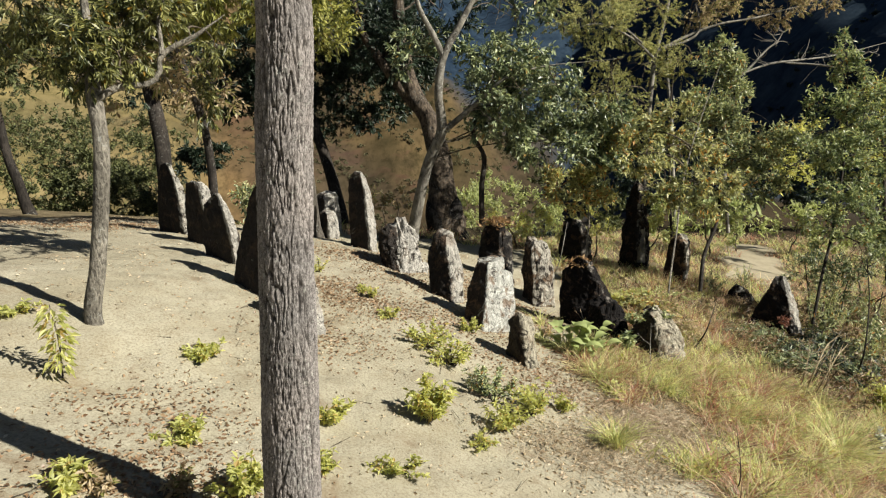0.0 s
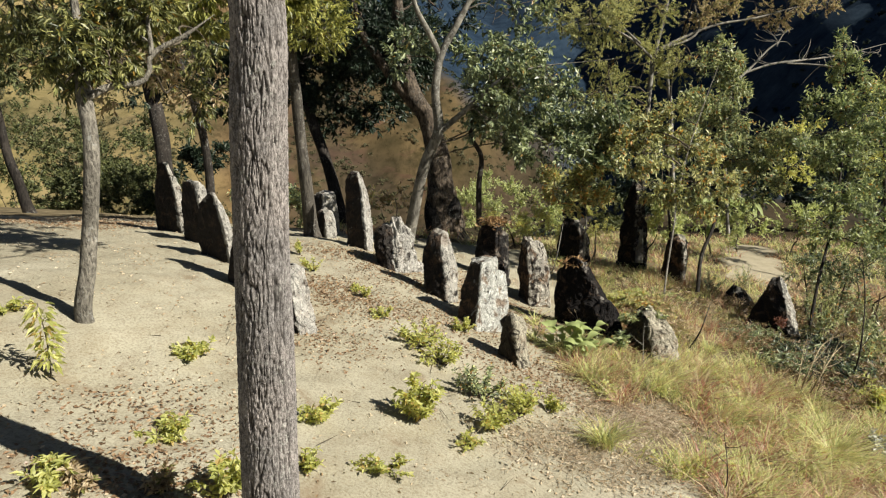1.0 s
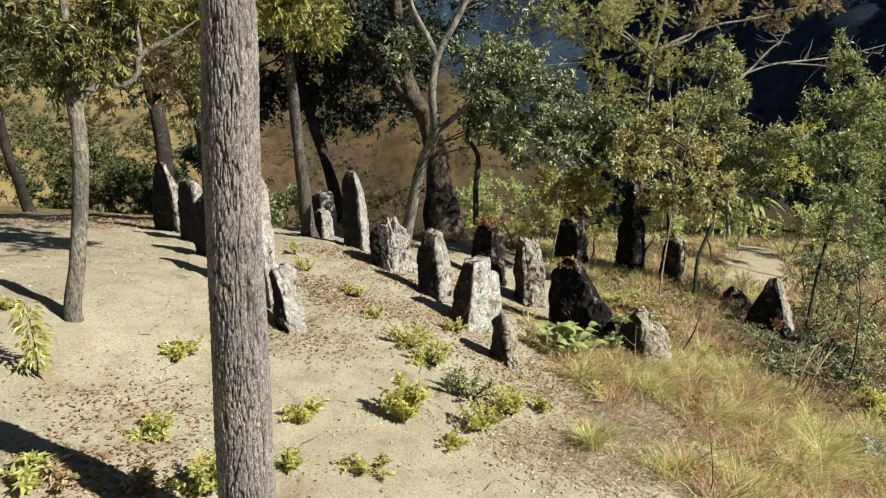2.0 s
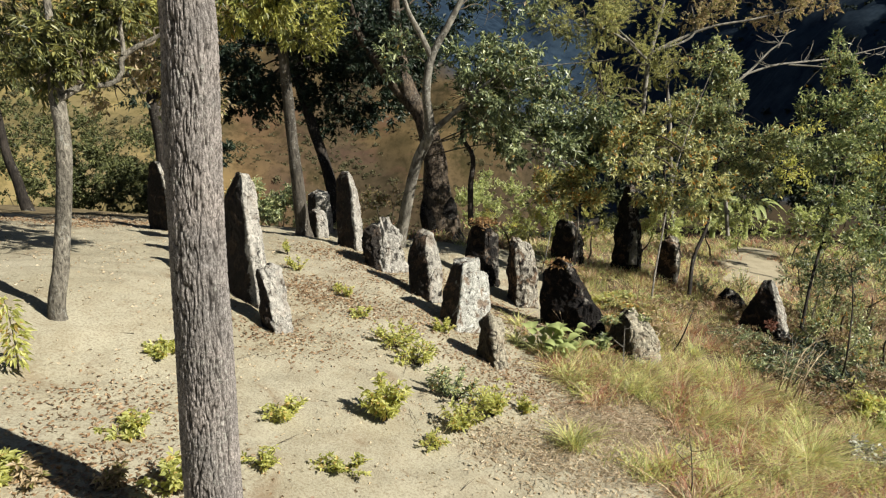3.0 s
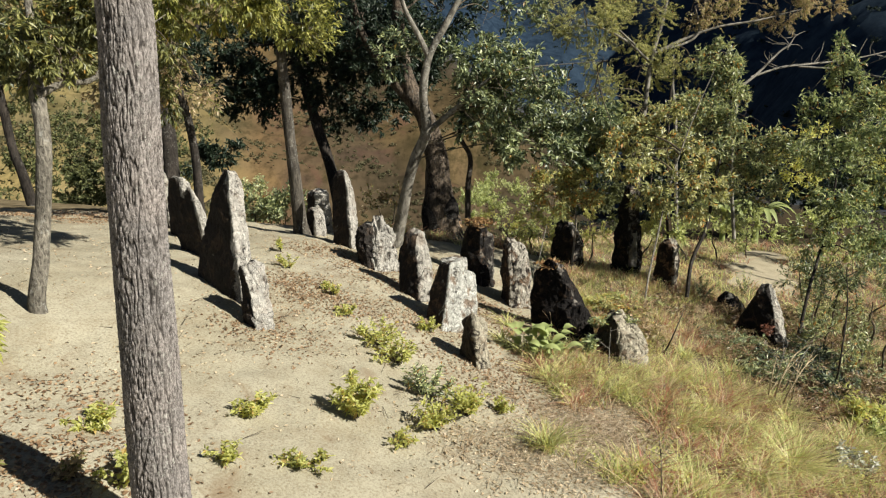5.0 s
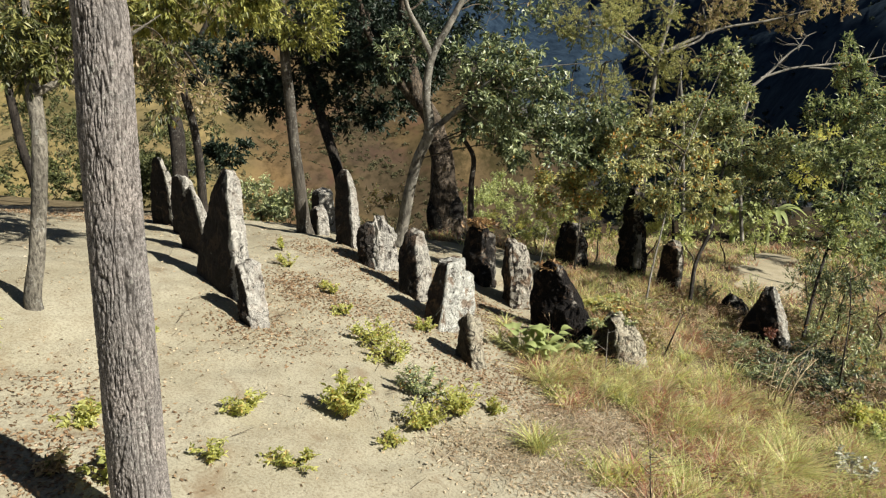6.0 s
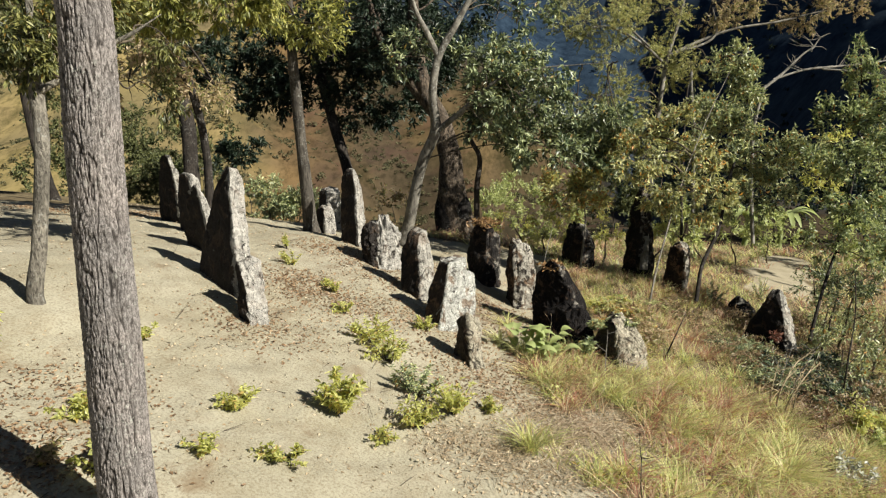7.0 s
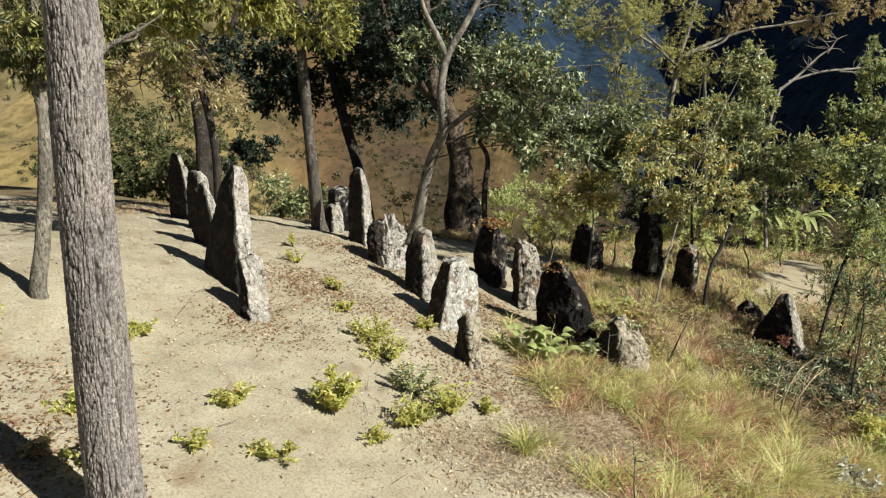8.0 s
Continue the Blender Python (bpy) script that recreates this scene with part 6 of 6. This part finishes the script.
bracken((7.72, 11.08, -1.82), 0.31, 0.42, 78, 205, "low green and brown weeds on the bank", LEAF_FRESH)
bracken((5.74, 13.31, -1.39), 0.30, 0.31, 62, 206, "low brown bracken tangle among rocks", LEAF_BRACKEN)
bracken((11.06, 18.32, -2.90), 0.50, 0.50, 104, 207, "low brown bracken beyond the dark stone", LEAF_BRACKEN)
bracken((6.88, 12.27, -1.65), 0.32, 0.48, 90, 208, "dark green leafy tangle below the dark stone", LEAF_MID)
bracken((8.04, 13.34, -1.99), 0.32, 0.46, 80, 209, "dark green leafy tangle on the bank", LEAF_MID)
bracken((8.85, 12.74, -2.15), 0.32, 0.42, 70, 210, "dark green leafy tangle on the bank", LEAF_MID)
bracken((10.77, 16.93, -2.79), 0.45, 0.5, 110, 213, "brown bracken tangle beside the track", LEAF_BRACKEN)
bracken((8.83, 16.70, -2.41), 0.40, 0.42, 90, 214, "brown bracken tangle behind the dark stone", LEAF_BRACKEN)
bracken((6.80, 15.03, -1.67), 0.35, 0.36, 80, 215, "brown bracken tangle behind the low rock", LEAF_BRACKEN)
bracken((8.27, 11.80, -2.00), 0.35, 0.45, 90, 216, "brown bracken tangle on the bank", LEAF_BRACKEN)
for _k, (_x, _y) in enumerate(((6.30, 12.75), (6.75, 12.05), (7.25, 12.35), (7.75, 12.70), (6.95, 11.45), (6.05, 11.75))):
    bracken((_x, _y), 0.30, 0.46, 110, 260 + _k, "dead brown bracken tangle on the shaded bank", LEAF_BRACKEN)
bracken((5.24, 14.19, -1.28), 0.30, 0.34, 70, 211, "low brown bracken tangle behind a boulder", LEAF_BRACKEN)
bracken((4.44, 14.62, -1.14), 0.30, 0.30, 60, 212, "low brown bracken tangle behind a boulder", LEAF_BRACKEN)
grass_tuft((5.16, 8.28, -1.05), 620, 0.58, 0.75, GRASS_BRIGHT, "large pale green arching tuft of grass", 141)
grass_tuft((4.55, 7.77, -0.82), 260, 0.40, 0.75, GRASS_BRIGHT, "green arching tuft of grass", 142)
grass_tuft((1.89, 7.00, 0.04), 240, 0.46, 0.5, GRASS_GREEN, "yellow-green tuft at the edge of bare earth", 143)
grass_tuft((3.45, 6.85, -0.42), 200, 0.36, 0.6, GRASS_BRIGHT, "green tuft of grass", 144)
grass_tuft((3.79, 7.03, -0.55), 220, 0.36, 0.6, GRASS_BRIGHT, "green tuft of grass", 145)
grass_tuft((3.06, 9.12, -0.41), 200, 0.40, 0.6, GRASS_GREEN, "green tuft of grass", 146)
grass_tuft((2.35, 9.12, -0.25), 160, 0.34, 0.6, GRASS_GREEN, "green tuft of grass", 147)
grass_tuft((6.23, 12.51, -1.49), 220, 0.45, 0.7, GRASS_GREEN, "arching green tuft beside the dark stone", 148)
grass_tuft((3.82, 9.54, -0.63), 200, 0.42, 0.6, GRASS_DRY, "dry reddish tuft of grass", 149)
grass_tuft((4.82, 9.76, -0.92), 200, 0.42, 0.6, GRASS_DRY, "dry reddish tuft of grass", 150)


def weeds():
    """Small leafy weeds among the grass."""
    rng = np.random.default_rng(160)
    at = clumps(rng, 900, 1.2, 8.0, 4.3, 11.0, lambda x, y: turf_share(x, y) * np.clip(0.15 + 0.8 * _wave(x, y, 1.3, 83), 0, 1), 12, 0.07)
    at[:, 2] += rng.uniform(0.02, 0.22, len(at))
    way = unit(rng.normal(size=(len(at), 3)) * (1, 1, 0.4))
    tagged(new("weeds", mesh_from("weeds", *leaves_at(rng, at, way, 0.075, 0.035), LEAF_FRESH, False)), "small leafy green weeds in the grass", "weeds", kind="stuff")


def stalk(points, radius, label, seed, mat, twigs=0):
    """A thin bare stem, with a few side twigs."""
    rng = np.random.default_rng(seed)
    root = thing("bare_stem", points[0], label, "stem")
    part("stem", mesh_from("stem", *tube(points, np.linspace(radius, radius * 0.35, len(points)), 6, 0.08), mat), root)
    line, _ = resample(points, [1] * len(points), 0.05)
    for k in range(twigs):
        p = line[rng.integers(len(line) // 3, len(line))]
        d = unit(np.array((rng.normal(), rng.normal() * 0.4, 0.6)))
        part("twig", mesh_from("twig", *tube([p, p + d * 0.12, p + d * 0.3 + (0, 0, 0.04)], [radius * 0.5, radius * 0.4, 0.001], 5, 0.06), mat), root)


def banana_plant(at, seed):
    """Long arching leaves on a short stem."""
    rng = np.random.default_rng(seed)
    z = float(ground_z(at[0], at[1]))
    root = thing("banana_plant", (at[0], at[1], z), "banana plant with long arching bright green leaves", "plant")
    part("stem", mesh_from("stem", *tube([(at[0], at[1], z - 0.1), (at[0], at[1], z + 1.3)], [0.13, 0.09], 10, 0.2), LEAF_BROAD), root)
    for k in range(16):
        a, ln = k * 2.4 + rng.uniform(-0.3, 0.3), rng.uniform(1.3, 2.0)
        out, side = np.array((math.cos(a), math.sin(a), 0)), np.array((-math.sin(a), math.cos(a), 0))
        rows, cols, grid = 10, 3, []
        for i in range(rows):
            t = i / (rows - 1)
            w = 0.14 * math.sin(math.pi * min(0.1 + 0.9 * t, 0.97)) ** 0.6
            mid = np.array((at[0], at[1], z + 1.1)) + out * ln * (t * 0.8) + np.array((0, 0, ln * (1.15 * t - 1.05 * t * t)))
            grid += [mid + side * w * c + np.array((0, 0, 0.35 * w * abs(c))) for c in (-1, 0, 1)]
        i, j = np.meshgrid(np.arange(rows - 1), np.arange(cols - 1), indexing="ij")
        q = (i * cols + j).reshape(-1, 1)
        part("leaf", mesh_from("leaf", np.array(grid), np.hstack([q, q + 1, q + cols + 1, q + cols]), LEAF_BROAD), root)


weeds()
small_plant((8.21, 14.73, -2.13), 1.15, 0.40, 14, (0.075, 0.024), LEAF_MID, "tall leggy green shoots behind the dark stone", 220, 22)
small_plant((9.64, 16.50, -2.54), 1.25, 0.45, 14, (0.075, 0.024), LEAF_SAPLING, "tall leggy green shoots beside the path", 221, 22)
small_plant((10.41, 16.26, -2.65), 1.05, 0.45, 14, (0.075, 0.022), LEAF_SAPLING, "tall leggy green shoots beside the path", 222, 22)
small_plant((8.40, 18.95, -2.52), 0.8, 0.40, 12, (0.07, 0.024), LEAF_SAPLING, "leggy green shoots in tall grass", 223, 20)
small_plant((6.18, 15.53, -1.40), 0.7, 0.40, 12, (0.07, 0.024), LEAF_MID, "leggy green shoots in tall grass", 224, 20)
banana_plant((13.00, 30.50, -4.40), 170)
banana_plant((11.63, 30.62, -4.36), 171)
stalk([(4.22, 11.10, -0.65), (4.22, 10.69, -0.14), (4.44, 11.00, 0.17)], 0.016, "bare dark leaning stick in the grass", 172, BARK_DARK)
stalk([(7.58, 12.08, -1.83), (7.11, 11.17, -0.62), (7.30, 11.59, 0.02), (7.38, 11.98, 0.60)], 0.018, "thin dark stem with bare side twigs", 173, BARK_DARK, 6)
stalk([(6.19, 11.03, -1.40), (6.18, 10.63, -0.58), (6.50, 10.86, -0.19)], 0.012, "pale dry seed stalk leaning in the grass", 174, DEAD, 4)
stalk([(6.11, 11.20, -1.38), (5.91, 10.62, -0.58), (6.07, 10.82, -0.27)], 0.010, "pale dry seed stalk leaning in the grass", 175, DEAD, 3)
stalk([(2.98, 9.21, -0.39), (3.06, 9.79, -0.15), (3.08, 9.93, 0.29)], 0.010, "thin pale crooked stem before a boulder", 176, DEAD, 3)
stalk([(2.47, 17.08, -1.09), (2.34, 13.48, 0.44), (2.44, 13.71, 0.83)], 0.012, "thin pale bent stem behind the stones", 177, DEAD, 1)
stalk([(3.06, 6.51, -0.19), (2.96, 6.26, 0.25), (2.98, 6.43, 0.47)], 0.008, "thin dark upright weed stalk", 178, BARK_DARK, 3)
small_plant((3.10, 10.45, 0.10), 0.20, 0.24, 6, (0.09, 0.035), LEAF_SAPLING, "small plant hanging over a boulder", 180, rooted=False)
small_plant((3.42, 10.60, 0.10), 0.22, 0.24, 7, (0.09, 0.03), LEAF_SAPLING, "small plant rooted on a boulder", 181, rooted=False)
small_plant((7.37, 11.47, -1.75), 0.55, 0.25, 12, (0.13, 0.06), LEAF_FRESH, "upright weed with large pale green leaves", 182)
small_plant((6.37, 11.77, -1.48), 0.45, 0.35, 14, (0.11, 0.03), LEAF_MID, "dark green leafy clump below the dark stone", 183)
small_plant((5.82, 11.59, -1.30), 0.40, 0.30, 12, (0.12, 0.02), LEAF_MID, "dark green leafy clump below the dark stone", 184)
grass_tuft((3.17, 11.53, -0.40), 240, 0.40, 0.7, GRASS_DRY, "dry brown grass spilling over a rock", 185)
grass_tuft((3.80, 12.00, -0.31), 240, 0.42, 0.7, GRASS_DRY, "dry brown grass spilling over a rock", 186)
grass_tuft((2.96, 14.71, -0.93), 200, 0.30, 0.7, GRASS_DRY, "dry brown grass on a rock's head", 187)


def leaf_cap(at, spread, count, label, seed):
    """Dead leaves heaped on a stone's head."""
    rng = np.random.default_rng(seed)
    p = np.array(at) + rng.normal(size=(count, 3)) * (spread, spread, 0.025)
    p[:, 2] -= 0.5 * ((p[:, 0] - at[0]) ** 2 + (p[:, 1] - at[1]) ** 2)
    way = unit(rng.normal(size=(count, 3)) * (1, 1, 0.35))
    tagged(new("leaf_heap", mesh_from("leaf_heap", *leaves_at(rng, p, way, 0.10, 0.045), LEAF_CAP, False)), label, "leaf litter", kind="stuff")


LEAF_CAP = leaf_material("russet dead leaves", (0.10, 0.05, 0.02), (0.22, 0.12, 0.05), (0.34, 0.22, 0.10), None, 0, 0.15)
leaf_cap((1.12, 14.40, 0.70), 0.14, 300, "heap of russet dead leaves on the stout stone", 190)
leaf_cap((2.36, 11.86, 0.64), 0.10, 160, "heap of russet dead leaves on the black slab", 191)
LEAF_DOWN = leaf_material("downy grey leaves", (0.30, 0.31, 0.25), (0.45, 0.46, 0.39), (0.58, 0.58, 0.52), None, 0, 0.25)
small_plant((6.21, 8.92, -1.35), 0.42, 0.30, 12, (0.10, 0.05), LEAF_DOWN, "pale downy weed in the grass", 192)
small_plant((6.47, 8.82, -1.43), 0.40, 0.28, 10, (0.10, 0.05), LEAF_DOWN, "pale downy weed in the grass", 193)

LEAF_RED = leaf_material("red leaves", (0.10, 0.035, 0.025), (0.20, 0.075, 0.05), (0.30, 0.14, 0.09), None, 0, 0.3)
small_plant((2.97, 9.91, -0.42), 0.16, 0.16, 9, (0.07, 0.025), LEAF_RED, "small red-leaved weed at the boulder's foot", 230)
small_plant((6.80, 13.30, -1.25), 0.28, 0.16, 8, (0.08, 0.03), LEAF_RED, "red-leaved weed against the dark stone", 231, rooted=False)
small_plant((2.98, 10.55, 0.02), 0.16, 0.20, 5, (0.08, 0.03), LEAF_SAGE, "small plant trailing down a boulder", 232, rooted=False)
small_plant((3.30, 10.40, 0.08), 0.14, 0.18, 5, (0.07, 0.028), LEAF_SAGE, "small plant trailing down a boulder", 233, rooted=False)
STRAW = bark_material("straw stalk", (0.28, 0.22, 0.13), (0.52, 0.44, 0.29))
SEED = "pale dry seed stalk arching over the bank"
stalk([(5.84, 10.51, -1.27), (5.72, 10.09, -0.56), (5.97, 10.30, -0.25), (6.19, 10.44, -0.16)], 0.016, SEED, 234, STRAW, 6)
stalk([(5.93, 10.44, -1.30), (5.87, 10.06, -0.69), (6.14, 10.26, -0.40), (6.35, 10.41, -0.30)], 0.014, SEED, 235, STRAW, 6)
stalk([(5.82, 10.68, -1.26), (5.58, 10.10, -0.52), (5.69, 10.29, -0.25)], 0.012, SEED, 236, STRAW, 4)
stalk([(6.19, 10.72, -1.38), (5.93, 10.08, -0.62), (6.02, 10.26, -0.40)], 0.012, SEED, 237, STRAW, 4)


LEAF_FALL = leaf_material("fallen brown leaves", (0.13, 0.075, 0.04), (0.24, 0.15, 0.085), (0.38, 0.27, 0.16), None, 0, 0.1)


def russet_litter():
    """Reddish dead leaves blown together between the stones."""
    rng = np.random.default_rng(240)
    # Some spots also darken ground that lies in shade, between stones and far left.
    spots = np.array([(-1.40, 10.20), (-1.76, 10.65), (-1.15, 9.75), (-0.47, 11.83), (-0.07, 10.13), (0.92, 9.03), (1.98, 9.40), (-1.09, 12.69), (-2.51, 5.78), (-1.58, 8.30), (1.65, 8.35), (0.75, 11.9), (-1.9, 4.6), (-2.4, 4.5), (0.9, 12.6), (1.4, 12.1), (-0.3, 13.6), (0.35, 13.2), (1.6, 11.2), (1.2, 10.4), (-2.0, 13.3), (-6.6, 14.6), (-7.6, 15.0), (-5.6, 15.2), (-8.3, 13.8), (-6.9, 13.6)])
    n = 17000
    xy = spots[rng.integers(0, len(spots), n)] + rng.normal(size=(n, 2)) * (0.46, 0.36)
    p = np.column_stack([xy, ground_z(xy[:, 0], xy[:, 1]) + rng.uniform(0.003, 0.015, n)])
    way = unit(rng.normal(size=(n, 3)) * (1, 1, 0.12))
    tagged(new("russet_litter", mesh_from("russet_litter", *leaves_at(rng, p, way, 0.05, 0.028, 0.2), LEAF_FALL, False)), "russet dead leaves gathered between the stones", "leaf litter", kind="stuff")


russet_litter()

grass_tuft((2.85, 6.95, -0.20), 160, 0.34, 0.7, GRASS_GREEN, "green tuft of grass", 271)
grass_tuft((5.25, 8.92, -1.06), 260, 0.38, 0.75, GRASS_BRIGHT, "pale green arching tuft of grass", 250)
grass_tuft((6.47, 9.41, -1.44), 260, 0.42, 0.75, GRASS_BRIGHT, "pale green arching tuft of grass", 251)
grass_tuft((3.54, 7.27, -0.50), 200, 0.34, 0.7, GRASS_BRIGHT, "pale green arching tuft of grass", 252)
grass_tuft((4.94, 9.17, -0.95), 220, 0.36, 0.7, GRASS_BRIGHT, "pale green arching tuft of grass", 253)

# undergrowth behind the boulder, and the shaded tangle under the dark triangular stone
WEEDY = "yellow-green weeds grown over the low rocks"
for _k, (_x, _y) in enumerate(((3.30, 12.30), (3.55, 11.75), (3.75, 12.55), (3.95, 11.35))):
    bracken((_x, _y), 0.22, 0.34, 60, 280 + _k, WEEDY, (LEAF_FRESH, LEAF_TURNING, LEAF_LIME, LEAF_RUST)[_k])
# dark leaves: part foliage, part stand-in for the shade on this bank
for _k, (_x, _y, _m) in enumerate(((6.03, 12.39, LEAF_MID), (6.62, 12.04, LEAF_DARK), (7.31, 12.53, LEAF_DARK), (7.33, 11.86, LEAF_MID), (7.60, 13.20, LEAF_DARK), (6.20, 11.60, LEAF_MID), (6.95, 11.70, LEAF_DARK))):
    bracken((_x, _y), 0.28, 0.50, 90, 290 + _k, "dark leafy tangle on the shaded bank", _m)
small_plant((2.90, 10.33, -0.41), 0.42, 0.22, 12, (0.12, 0.05), LEAF_DEEP, "dark leafy weed against the boulder", 300)
small_plant((9.34, 16.40, -2.50), 1.5, 0.40, 16, (0.06, 0.012), LEAF_LIME, "feathery green bush beside the track", 301, 34)
small_plant((7.16, 10.59, -1.65), 0.60, 0.25, 12, (0.13, 0.055), LEAF_FRESH, "upright weed with large pale green leaves", 302)
small_plant((7.35, 10.15, -1.70), 0.50, 0.25, 10, (0.12, 0.05), LEAF_LIME, "upright weed with large pale green leaves", 303)
for _k, (_x, _y) in enumerate(((3.05, 6.95), (2.80, 6.75), (3.45, 7.00), (3.30, 6.60))):
    small_plant((_x, _y), 0.22, 0.25, 12, (0.06, 0.02), LEAF_FRESH, "low green weeds at the edge of the scuffed patch", 310 + _k)
for _k, (_x, _y) in enumerate(((4.76, 10.61), (4.99, 9.86), (2.85, 9.32), (3.90, 9.84), (5.65, 9.35), (2.12, 9.09), (4.40, 9.30), (4.20, 10.30), (5.35, 10.40), (3.40, 9.55))):
    grass_tuft((_x, _y), 170, 0.34, 0.8, GRASS_BRIGHT, "soft yellow-green clump of grass", 320 + _k)
for _k, (_x, _y) in enumerate(((4.60, 11.20), (5.02, 11.71), (5.45, 12.10), (5.40, 11.25), (5.90, 11.20), (6.53, 10.56), (7.10, 11.10), (4.95, 12.30), (5.75, 11.80))):
    grass_tuft((_x, _y), 150, 0.40, 0.75, GRASS_DRY if _k % 3 else GRASS_GREEN, "loose clump of grass going brown", 340 + _k)
